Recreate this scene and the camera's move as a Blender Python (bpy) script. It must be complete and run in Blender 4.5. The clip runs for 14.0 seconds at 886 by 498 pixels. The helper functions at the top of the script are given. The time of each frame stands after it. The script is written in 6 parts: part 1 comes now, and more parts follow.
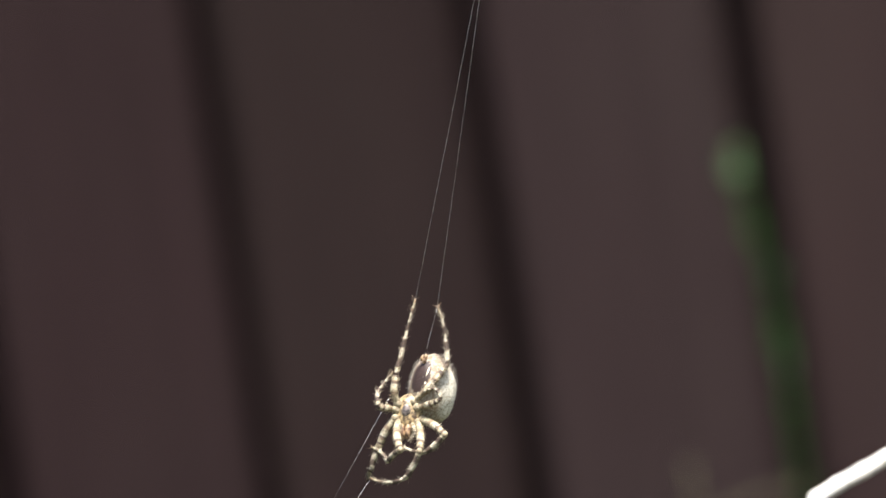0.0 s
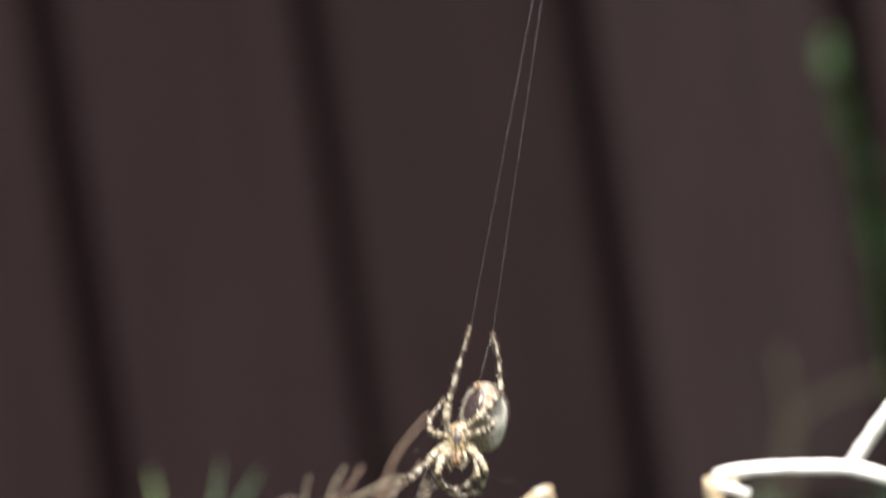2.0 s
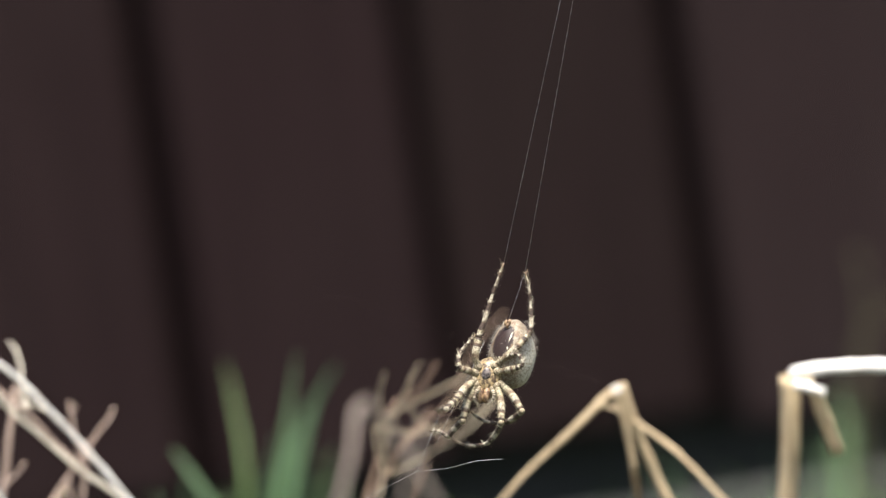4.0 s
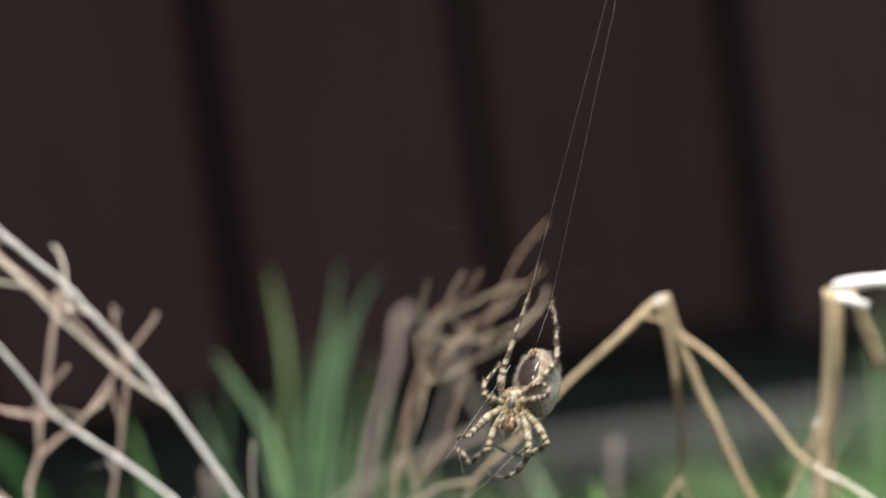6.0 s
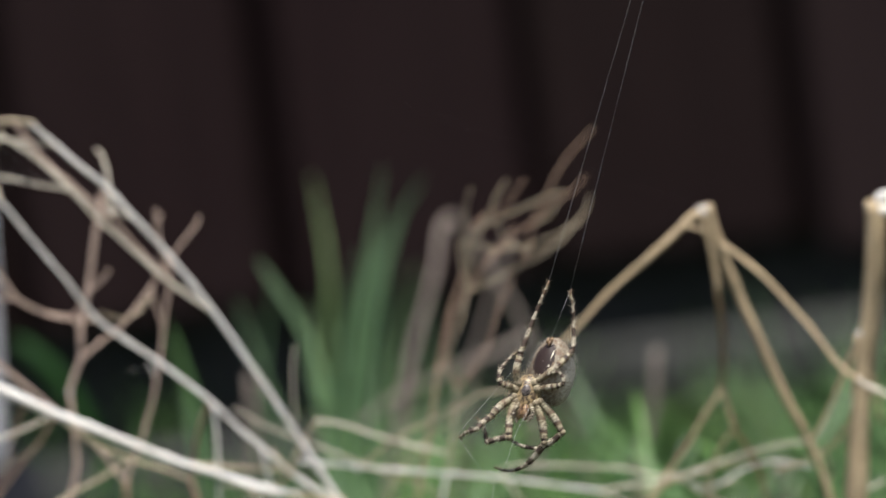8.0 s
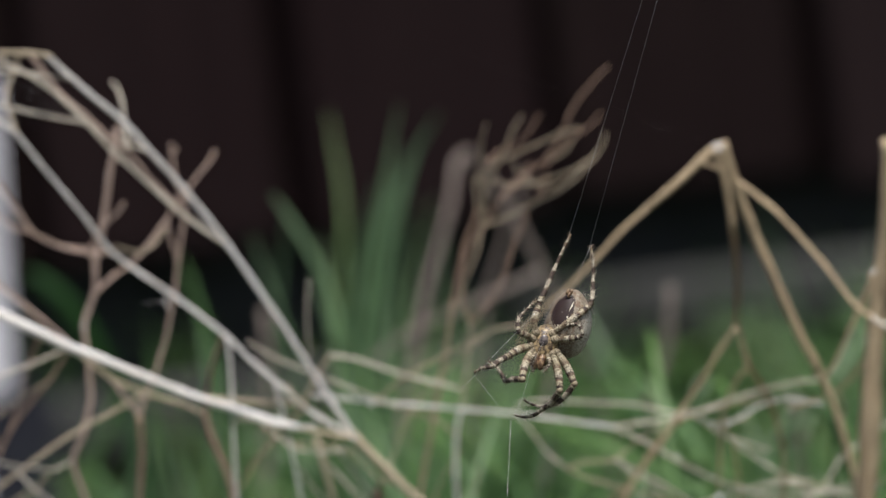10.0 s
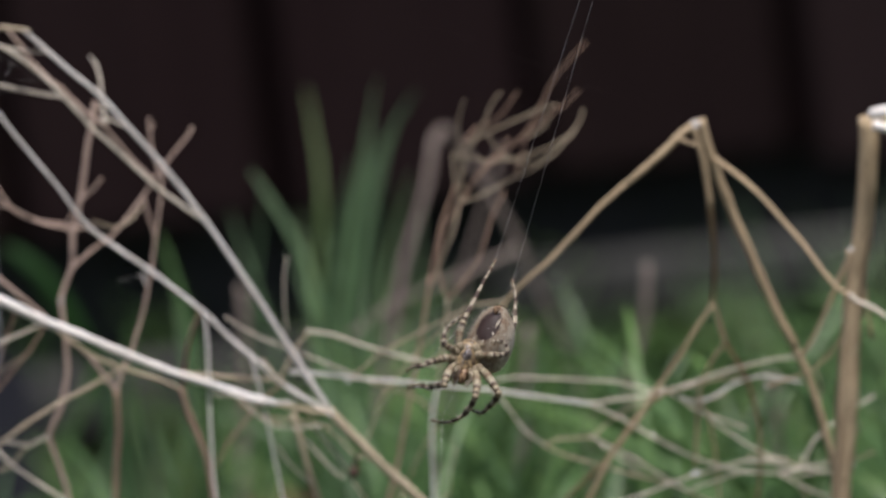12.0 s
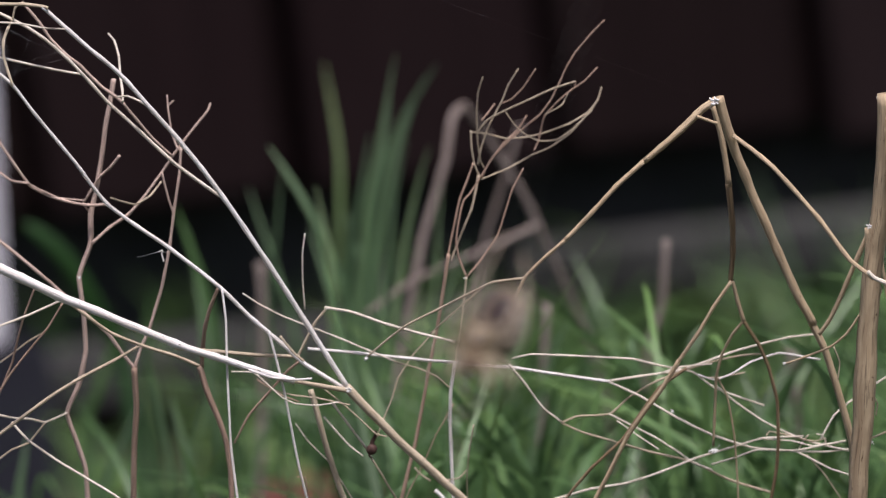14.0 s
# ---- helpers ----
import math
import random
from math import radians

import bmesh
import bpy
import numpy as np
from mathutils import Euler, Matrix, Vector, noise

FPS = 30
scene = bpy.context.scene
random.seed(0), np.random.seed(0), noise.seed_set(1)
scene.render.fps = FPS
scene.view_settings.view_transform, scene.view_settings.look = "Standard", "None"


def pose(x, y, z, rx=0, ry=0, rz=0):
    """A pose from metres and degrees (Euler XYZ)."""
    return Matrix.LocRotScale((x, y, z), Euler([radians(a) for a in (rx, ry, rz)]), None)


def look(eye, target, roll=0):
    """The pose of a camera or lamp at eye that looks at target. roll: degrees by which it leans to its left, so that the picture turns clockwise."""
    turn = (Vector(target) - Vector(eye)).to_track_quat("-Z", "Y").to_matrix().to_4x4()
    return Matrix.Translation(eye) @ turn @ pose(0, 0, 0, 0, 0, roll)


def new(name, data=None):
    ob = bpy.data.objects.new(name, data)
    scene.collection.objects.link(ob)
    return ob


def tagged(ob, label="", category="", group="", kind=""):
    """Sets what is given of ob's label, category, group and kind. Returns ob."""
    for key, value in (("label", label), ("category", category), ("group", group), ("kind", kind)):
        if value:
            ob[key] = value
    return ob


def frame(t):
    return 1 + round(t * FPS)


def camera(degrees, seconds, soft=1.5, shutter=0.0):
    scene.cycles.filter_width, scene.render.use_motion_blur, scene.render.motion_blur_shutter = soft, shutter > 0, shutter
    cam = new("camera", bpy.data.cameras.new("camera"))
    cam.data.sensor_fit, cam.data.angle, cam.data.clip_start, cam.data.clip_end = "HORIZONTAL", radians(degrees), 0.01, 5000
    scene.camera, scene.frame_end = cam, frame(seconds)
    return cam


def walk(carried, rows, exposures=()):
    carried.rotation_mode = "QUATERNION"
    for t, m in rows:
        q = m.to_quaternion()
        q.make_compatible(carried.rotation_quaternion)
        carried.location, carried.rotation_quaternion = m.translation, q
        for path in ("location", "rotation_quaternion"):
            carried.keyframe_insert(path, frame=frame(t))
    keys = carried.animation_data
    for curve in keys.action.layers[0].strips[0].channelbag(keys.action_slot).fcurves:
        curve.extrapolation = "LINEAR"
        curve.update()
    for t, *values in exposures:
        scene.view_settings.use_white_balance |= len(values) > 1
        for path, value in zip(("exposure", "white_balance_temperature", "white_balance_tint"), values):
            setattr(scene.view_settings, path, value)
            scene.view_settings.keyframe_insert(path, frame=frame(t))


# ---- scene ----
cam = camera(4.86, 14.0, soft=1.25, shutter=0.4)
cam.data.dof.use_dof = True
cam.data.dof.aperture_fstop = 34.0
CAMERA_ROWS = [
    (0, pose(0, 0, 0.62, 82.455, 8.626, -2.997)),
    (0.5, pose(0, 0, 0.62, 82.316, 8.623, -2.811)),
    (1, pose(0, 0, 0.62, 82.208, 8.621, -2.679)),
    (1.5, pose(0, 0, 0.62, 82.045, 8.618, -2.592)),
    (2, pose(0, 0, 0.62, 81.931, 8.615, -2.480)),
    (2.5, pose(0, 0, 0.62, 81.816, 8.613, -2.301)),
    (3, pose(0, 0, 0.62, 81.679, 8.610, -2.164)),
    (5.5, pose(0, 0, 0.62, 81.096, 7.853, -1.759)),
    (6, pose(0, 0, 0.62, 80.978, 7.694, -1.660)),
    (6.5, pose(0, 0, 0.62, 80.868, 7.545, -1.565)),
    (7, pose(0, 0, 0.62, 80.741, 7.406, -1.490)),
    (7.5, pose(0, 0, 0.62, 80.616, 7.278, -1.413)),
    (8, pose(0, 0, 0.62, 80.512, 7.160, -1.333)),
    (8.5, pose(0, 0, 0.62, 80.407, 7.052, -1.249)),
    (9, pose(0, 0, 0.62, 80.310, 6.954, -1.195)),
    (11.5, pose(0, 0, 0.62, 80.065, 6.620, -1.267)),
    (12, pose(0, 0, 0.62, 80.034, 6.583, -1.277)),
    (12.5, pose(0, 0, 0.62, 80.002, 6.557, -1.262)),
    (13, pose(0, 0, 0.62, 79.977, 6.542, -1.218)),
    (13.5, pose(0, 0, 0.62, 79.953, 6.536, -1.182)),
    (14, pose(0, 0, 0.62, 79.921, 6.541, -1.167)),
]

walk(cam, CAMERA_ROWS, exposures=[(0, 2.27, 6500, 10), (1.5, 2.23, 6500, 10), (3, 2.02, 6500, 10), (5.5, 1.47, 6500, 10), (6.5, 1.34, 6500, 10), (7.5, 1.08, 6400, 10), (9, 0.74, 6250, 11), (11.5, 0.44, 6300, 15), (14, 0.46, 6250, 23)])

# the focus: first on the hanging spider, at the end pulled back to the dry stems
FOCUS = new("focus_point")
FOCUS.empty_display_size = 0.01
cam.data.dof.focus_object = FOCUS


def focus_rows(*pulls):
    turns = dict(CAMERA_ROWS)
    return [(t, Matrix.Translation(turns[t] @ Vector((0, 0, -d)))) for t, d in pulls]


walk(FOCUS, focus_rows((0, 1.5), (3, 1.505), (5.5, 1.495), (9, 1.485), (11.5, 1.542), (12.5, 1.55), (13, 1.562), (13.5, 1.6), (14, 1.717)))

# ---- light: bright hazy daylight from high up, behind the camera ----
world = bpy.data.worlds.new("sky")
scene.world = world
world.use_nodes = True
wn = world.node_tree
sky = wn.nodes.new("ShaderNodeTexSky")
sky.sky_type = "NISHITA"
sky.sun_disc = False
sky.sun_elevation = radians(71.5)
sky.sun_rotation = radians(153)
sky.dust_density = 4.0
wn.links.new(sky.outputs[0], wn.nodes["Background"].inputs[0])
wn.nodes["Background"].inputs[1].default_value = 0.08
sun_data = bpy.data.lights.new("sun", "SUN")
sun_data.energy = 3.7
sun_data.angle = radians(6)
sun_data.color = (1.0, 0.965, 0.92)
sun = new("sun", sun_data)
sun.matrix_world = look((0.45, -0.9, 3.0), (0, 0, 0))


# ---- materials ----
def nodes_of(name, rough=0.8, spec=0.3):
    m = bpy.data.materials.new(name)
    m.use_nodes = True
    b = m.node_tree.nodes["Principled BSDF"]
    b.inputs["Roughness"].default_value = rough
    b.inputs["Specular IOR Level"].default_value = spec
    return m, m.node_tree.nodes, m.node_tree.links, b


def ramp(nt, fac, stops, mode="LINEAR"):
    r = nt.nodes.new("ShaderNodeValToRGB")
    r.color_ramp.interpolation = mode
    while len(r.color_ramp.elements) < len(stops):
        r.color_ramp.elements.new(0.5)
    for e, (p, c) in zip(r.color_ramp.elements, stops):
        e.position, e.color = p, (*c, 1)
    nt.links.new(fac, r.inputs[0])
    return r.outputs[0]


def noise_at(nt, vec, scale, detail=4.0, rough=0.6):
    n = nt.nodes.new("ShaderNodeTexNoise")
    n.inputs["Scale"].default_value, n.inputs["Detail"].default_value, n.inputs["Roughness"].default_value = scale, detail, rough
    nt.links.new(vec, n.inputs["Vector"])
    return n.outputs["Fac"]


def mapped(nt, vec, loc=(0, 0, 0), rot=(0, 0, 0), scale=(1, 1, 1)):
    mp = nt.nodes.new("ShaderNodeMapping")
    mp.inputs["Location"].default_value, mp.inputs["Rotation"].default_value, mp.inputs["Scale"].default_value = loc, rot, scale
    nt.links.new(vec, mp.inputs["Vector"])
    return mp.outputs[0]


def mixed(nt, fac, a, b, mode="MIX"):
    mx = nt.nodes.new("ShaderNodeMix")
    mx.data_type, mx.blend_type = "RGBA", mode
    for sock, v in ((mx.inputs[0], fac), (mx.inputs[6], a), (mx.inputs[7], b)):
        if isinstance(v, bpy.types.NodeSocket):
            nt.links.new(v, sock)
        else:
            sock.default_value = v if isinstance(v, (int, float)) else (*v, 1)
    return mx.outputs[2]


def bumped(nt, b, height, strength, dist):
    bp = nt.nodes.new("ShaderNodeBump")
    bp.inputs["Strength"].default_value, bp.inputs["Distance"].default_value = strength, dist
    nt.links.new(height, bp.inputs["Height"])
    nt.links.new(bp.outputs[0], b.inputs["Normal"])


def coords(nt, which):
    return nt.nodes.new("ShaderNodeTexCoord").outputs[which]


def straw(name, light, dark, fleck, rough=0.55):
    """Dry plant stem: long fibre streaks along the stem, blotches, small dark flecks."""
    m, _, l, b = nodes_of(name, rough, 0.35)
    nt = m.node_tree
    uv = coords(nt, "UV")
    streak = noise_at(nt, mapped(nt, uv, scale=(9, 60, 1)), 1.0, 5)
    blotch = noise_at(nt, mapped(nt, uv, scale=(1.5, 110, 1)), 1.0, 3)
    col = ramp(nt, streak, [(0.36, dark), (0.56, light)])
    col = mixed(nt, ramp(nt, blotch, [(0.45, (0, 0, 0)), (0.68, (0.7, 0.7, 0.7))]), col, dark)
    fibre = noise_at(nt, mapped(nt, uv, scale=(26, 110, 1)), 1.0, 4)
    col = mixed(nt, ramp(nt, fibre, [(0.57, (0, 0, 0)), (0.63, (0.75, 0.75, 0.75))]), col, tuple(0.42 * c for c in dark))
    crack = noise_at(nt, mapped(nt, uv, scale=(14, 230, 1)), 1.0, 3)
    col = mixed(nt, ramp(nt, crack, [(0.63, (0, 0, 0)), (0.69, (0.9, 0.9, 0.9))]), col, fleck)
    spot = noise_at(nt, mapped(nt, uv, scale=(5, 420, 1)), 1.0, 2)
    col = mixed(nt, ramp(nt, spot, [(0.66, (0, 0, 0)), (0.72, (1, 1, 1))]), col, fleck)
    l.new(col, b.inputs["Base Color"])
    bumped(nt, b, fibre, 0.7, 0.0004)
    return m


MAT = {
    "white": straw("bleached_stem", (0.94, 0.92, 0.87), (0.7, 0.64, 0.55), (0.2, 0.14, 0.09), 0.4),
    "pale": straw("pale_stem", (0.9, 0.84, 0.7), (0.6, 0.51, 0.38), (0.16, 0.11, 0.07), 0.45),
    "dry": straw("dry_stem", (0.61, 0.52, 0.37), (0.37, 0.29, 0.185), (0.12, 0.075, 0.045)),
    "straw": straw("straw_stem", (0.53, 0.415, 0.255), (0.35, 0.255, 0.15), (0.11, 0.065, 0.03)),
    "strawdark": straw("brown_straw_stem", (0.3, 0.21, 0.11), (0.15, 0.095, 0.05), (0.05, 0.03, 0.02)),
    "tan": straw("tan_stem", (0.68, 0.52, 0.42), (0.42, 0.3, 0.23), (0.1, 0.06, 0.045), 0.6),
    "bark": straw("brown_stem", (0.52, 0.36, 0.255), (0.3, 0.195, 0.135), (0.07, 0.04, 0.03), 0.65),
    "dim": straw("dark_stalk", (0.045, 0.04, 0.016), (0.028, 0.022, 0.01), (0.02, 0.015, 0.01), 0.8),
    "bud": straw("shrivelled_bud", (0.1, 0.05, 0.035), (0.04, 0.02, 0.016), (0.02, 0.012, 0.01), 0.7),
    "grey": straw("weathered_stalk", (0.24, 0.2, 0.17), (0.14, 0.11, 0.09), (0.08, 0.06, 0.045), 0.7),
}


def blade_material(name, base, mid, tip, shade=0.2, glow=0.3, patches=0):
    m, n, l, b = nodes_of(name, 0.45, 0.4)
    nt = m.node_tree
    uv = coords(nt, "UV")
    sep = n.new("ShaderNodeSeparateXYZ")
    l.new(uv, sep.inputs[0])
    # foot darker than tip: the shade deep among blades, put into the colour
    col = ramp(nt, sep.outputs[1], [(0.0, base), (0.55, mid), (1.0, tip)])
    vein = noise_at(nt, mapped(nt, uv, scale=(14, 1.5, 1)), 1.0, 3)
    col = mixed(nt, 0.4, col, ramp(nt, vein, [(0.3, (0.35, 0.35, 0.35)), (0.7, (1, 1, 1))]), "MULTIPLY")
    geo = n.new("ShaderNodeNewGeometry")
    obj = n.new("ShaderNodeObjectInfo")
    add = n.new("ShaderNodeMath")
    add.operation = "ADD"
    l.new(geo.outputs["Random Per Island"], add.inputs[0])
    l.new(obj.outputs["Random"], add.inputs[1])
    fr = n.new("ShaderNodeMath")
    fr.operation = "FRACT"
    l.new(add.outputs[0], fr.inputs[0])
    col = mixed(nt, 0.9, col, ramp(nt, fr.outputs[0], [(0.0, (shade, shade * 1.15, shade)), (0.3, (0.4 + shade / 2, 0.45 + shade / 2, 0.4 + shade / 2)), (0.6, (1, 1, 0.95)), (0.93, (1.35, 1.25, 1.0)), (1.0, (1.6, 1.3, 0.95))]), "MULTIPLY")
    if patches:   # yellower tufts, and dark patches for the shade between them
        tuft = noise_at(nt, coords(nt, "Object"), patches, 3, 0.55)
        col = mixed(nt, 1.0, col, ramp(nt, tuft, [(0.36, (0.3, 0.33, 0.3)), (0.5, (0.85, 0.88, 0.85)), (0.66, (1.6, 1.45, 1.15))]), "MULTIPLY")
    l.new(col, b.inputs["Base Color"])
    tr = n.new("ShaderNodeBsdfTranslucent")
    l.new(col, tr.inputs["Color"])
    ms = n.new("ShaderNodeMixShader")
    ms.inputs[0].default_value = glow
    l.new(b.outputs[0], ms.inputs[1])
    l.new(tr.outputs[0], ms.inputs[2])
    l.new(ms.outputs[0], n["Material Output"].inputs[0])
    return m


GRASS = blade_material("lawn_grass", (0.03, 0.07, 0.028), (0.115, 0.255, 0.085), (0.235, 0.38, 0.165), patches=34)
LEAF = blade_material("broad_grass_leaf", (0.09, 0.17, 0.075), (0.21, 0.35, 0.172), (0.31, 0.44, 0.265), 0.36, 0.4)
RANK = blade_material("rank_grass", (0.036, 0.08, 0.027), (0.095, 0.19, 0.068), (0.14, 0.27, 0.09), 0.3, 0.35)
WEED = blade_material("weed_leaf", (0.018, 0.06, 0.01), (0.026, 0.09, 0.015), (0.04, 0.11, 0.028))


def plank_material(name="dark_stained_fence_wood", tone=(1, 1, 1)):
    m, n, l, b = nodes_of(name, 0.85, 0.08)
    nt = m.node_tree
    obj = n.new("ShaderNodeObjectInfo")
    co = coords(nt, "Object")
    off = n.new("ShaderNodeVectorMath")
    off.operation = "ADD"
    l.new(co, off.inputs[0])
    l.new(obj.outputs["Location"], off.inputs[1])
    grain = noise_at(nt, mapped(nt, off.outputs[0], scale=(260, 60, 9)), 1.0, 6)
    stain = noise_at(nt, mapped(nt, off.outputs[0], scale=(14, 14, 7)), 1.0, 3)
    col = ramp(nt, grain, [(0.25, (0.0116, 0.0066, 0.0066)), (0.75, (0.0215, 0.0126, 0.0123))])
    col = mixed(nt, ramp(nt, stain, [(0.35, (0, 0, 0)), (0.75, (0.6, 0.6, 0.6))]), col, (0.0195, 0.0133, 0.0121))
    col = mixed(nt, 0.8, col, ramp(nt, obj.outputs["Random"], [(0, (0.8, 0.72, 0.76)), (0.6, (1, 0.95, 0.95)), (1, (1.25, 1.25, 1.2))]), "MULTIPLY")
    col = mixed(nt, 1.0, col, tone, "MULTIPLY")
    l.new(col, b.inputs["Base Color"])
    bumped(nt, b, grain, 0.5, 0.0015)
    return m


def speckled(name, a, c, scale, rough=0.9, bump=0.002, spec=0.2):
    m, _, l, b = nodes_of(name, rough, spec)
    nt = m.node_tree
    co = coords(nt, "Object")
    f1, f2 = noise_at(nt, co, scale, 6), noise_at(nt, co, scale * 0.12, 3)
    col = mixed(nt, 0.5, ramp(nt, f1, [(0.3, a), (0.7, c)]), ramp(nt, f2, [(0.35, a), (0.7, c)]))
    l.new(col, b.inputs["Base Color"])
    bumped(nt, b, f1, 0.6, bump)
    return m


WOOD = plank_material()
# boards that have taken more stain, or weathered greyer
WOODS = {0: plank_material("deep_stained_fence_wood", (0.68, 0.68, 0.67)), 1: plank_material("greyed_fence_wood", (1.05, 1.15, 1.16))}
SOIL = speckled("mossy_soil", (0.02, 0.017, 0.01), (0.045, 0.055, 0.022), 60)
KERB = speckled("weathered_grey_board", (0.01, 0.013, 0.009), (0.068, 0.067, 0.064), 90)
POST = speckled("pale_grey_post", (0.72, 0.71, 0.74), (0.86, 0.85, 0.87), 30, 0.6)
SLATE = speckled("dark_slate", (0.01, 0.011, 0.016), (0.028, 0.029, 0.036), 30, 0.8)
BRICK = speckled("red_brick", (0.06, 0.022, 0.018), (0.13, 0.042, 0.032), 80)
LICHEN = speckled("yellow_lichen", (0.4, 0.22, 0.05), (0.55, 0.35, 0.1), 200)


def silk_material():
    m, _, _, b = nodes_of("spider_silk", 0.35, 0.6)
    b.inputs["Base Color"].default_value = (0.6, 0.59, 0.57, 1)
    return m


SILK = silk_material()
PITH = speckled("white_pith", (0.62, 0.6, 0.56), (0.8, 0.79, 0.76), 600, 0.7, 0.0002)


# ---- mesh helpers ----
MM = 0.001


def link(name, bm, material, parent=None, label="", smooth=True):
    me = bpy.data.meshes.new(name)
    bm.to_mesh(me)
    bm.free()
    for p in me.polygons:
        p.use_smooth = smooth
    me.materials.append(material)
    ob = new(name, me)
    ob.parent = parent
    if label:
        tagged(ob, label)
    return ob


part = link


def thing(name, label, category, group="", at=(0, 0, 0), kind=""):
    ob = new(name)
    ob.empty_display_size = 0.01
    ob.location = at
    return tagged(ob, label, category, group, kind)


def spline(points, steps):
    """A smooth curve through the points (centripetal, so that it never loops back)."""
    p = [Vector(q) for q in points]
    p = [2 * p[0] - p[1]] + p + [2 * p[-1] - p[-2]]
    out = []
    for i in range(1, len(p) - 2):
        q = p[i - 1:i + 3]
        k = [0.0]
        for u, v in zip(q, q[1:]):
            k.append(k[-1] + max(1e-6, (v - u).length) ** 0.5)

        def mix(u, v, ku, kv, t):
            return u * ((kv - t) / (kv - ku)) + v * ((t - ku) / (kv - ku))

        for n in range(steps):
            t = k[1] + (k[2] - k[1]) * n / steps
            a1, a2, a3 = (mix(q[j], q[j + 1], k[j], k[j + 1], t) for j in range(3))
            out.append(mix(mix(a1, a2, k[0], k[2], t), mix(a2, a3, k[1], k[3], t), k[1], k[2], t))
    out.append(p[-2].copy())
    return out


def tube(bm, path, radius, sides=8, unit_v=False, ridge=0.0, span=(0.0, 1.0)):
    """A capped tube along path; radius(s) with s from 0 to 1. UV: round, along."""
    uvl = bm.loops.layers.uv.verify()
    total = sum((b - a).length for a, b in zip(path, path[1:])) or 1e-9
    rings, vs, run, side = [], [], 0.0, None
    for i, c in enumerate(path):
        d = (path[min(i + 1, len(path) - 1)] - path[max(i - 1, 0)]).normalized()
        if side is None:
            side = d.cross(Vector((0.31, 0.77, 0.55))).normalized()
        side = (side - d * side.dot(d)).normalized()
        up = d.cross(side)
        if i:
            run += (c - path[i - 1]).length
        at = span[0] + (span[1] - span[0]) * run / total
        r = radius(at)
        rings.append([bm.verts.new(c + (side * math.cos(2 * math.pi * k / sides) + up * math.sin(2 * math.pi * k / sides)) * r * (1 + ridge * (k % 2)))
                      for k in range(sides)])
        vs.append(at if unit_v else run)
    for i in range(len(rings) - 1):
        for k in range(sides):
            j = (k + 1) % sides
            f = bm.faces.new((rings[i][k], rings[i][j], rings[i + 1][j], rings[i + 1][k]))
            for lp, (u, v) in zip(f.loops, ((k, vs[i]), (k + 1, vs[i]), (k + 1, vs[i + 1]), (k, vs[i + 1]))):
                lp[uvl].uv = (u / sides, v)
    for ring in (rings[0][::-1], rings[-1]):
        f = bm.faces.new(ring)
        for lp in f.loops:
            lp[uvl].uv = (0.5, vs[0] if ring is not rings[-1] else vs[-1])


def stem(plant, look_of, r0, r1, *points):
    """One dry stem of a plant, radii in millimetres; a little crooked and swollen at the nodes."""
    rng = random.Random(f"{points[0]}")
    soft = spline(points, 6)
    hard = [Vector(a).lerp(Vector(b), k / 6) for a, b in zip(points, points[1:]) for k in range(6)] + [Vector(points[-1])]
    path = [a.lerp(b, 0.38) for a, b in zip(hard, soft)]
    wob = Vector((rng.uniform(0, 50), rng.uniform(0, 50), rng.uniform(0, 50)))
    amp = 0.22 * min(r0, r1) / 1000
    path = [c + amp * Vector(noise.noise_vector(c * 160 + wob)) for c in path]
    n = len(points) - 1
    bm = bmesh.new()

    def rad(s):
        node = math.exp(-((s * n - round(s * n)) / 0.12) ** 2) * (0.16 if 0 < round(s * n) < n else 0.05)
        return (r0 + (r1 - r0) * s) / 1000 * (1 + node + 0.07 * noise.noise(wob + Vector((s * 25, 0, 0))))

    tube(bm, path, rad, 10 if max(r0, r1) > 0.6 else 7, ridge=0.1 if max(r0, r1) > 0.5 else 0.0)
    return part("stem", bm, MAT[look_of], plant)


def blade(bm, base, tip, width, sag, rng, steps=6, fold=0.25):
    """A grass leaf: folded along its midrib, tapering to a point, bending over by sag."""
    uvl = bm.loops.layers.uv.verify()
    base, tip = Vector(base), Vector(tip)
    d = tip - base
    side = Vector((rng.uniform(-1, 1), rng.uniform(-0.5, 0.5), 0))
    side = (side - d * side.dot(d) / d.length_squared).normalized()
    nrm = d.cross(side).normalized()
    rows = []
    for i in range(steps + 1):
        s = i / steps
        c = base + d * s + nrm * sag * math.sin(s * math.pi) * 0.5
        w = width * 0.5 * (0.55 + 0.45 * math.sin(min(1, s * 2.2) * math.pi / 2)) * (1 - s ** 3.5) + 0.00005
        rows.append((bm.verts.new(c - side * w + nrm * w * fold), bm.verts.new(c), bm.verts.new(c + side * w + nrm * w * fold)))
    for i in range(steps):
        for k in (0, 1):
            f = bm.faces.new((rows[i][k], rows[i][k + 1], rows[i + 1][k + 1], rows[i + 1][k]))
            for lp, (u, v) in zip(f.loops, ((k / 2, i), (k / 2 + 0.5, i), (k / 2 + 0.5, i + 1), (k / 2, i + 1))):
                lp[uvl].uv = (u, v / steps)


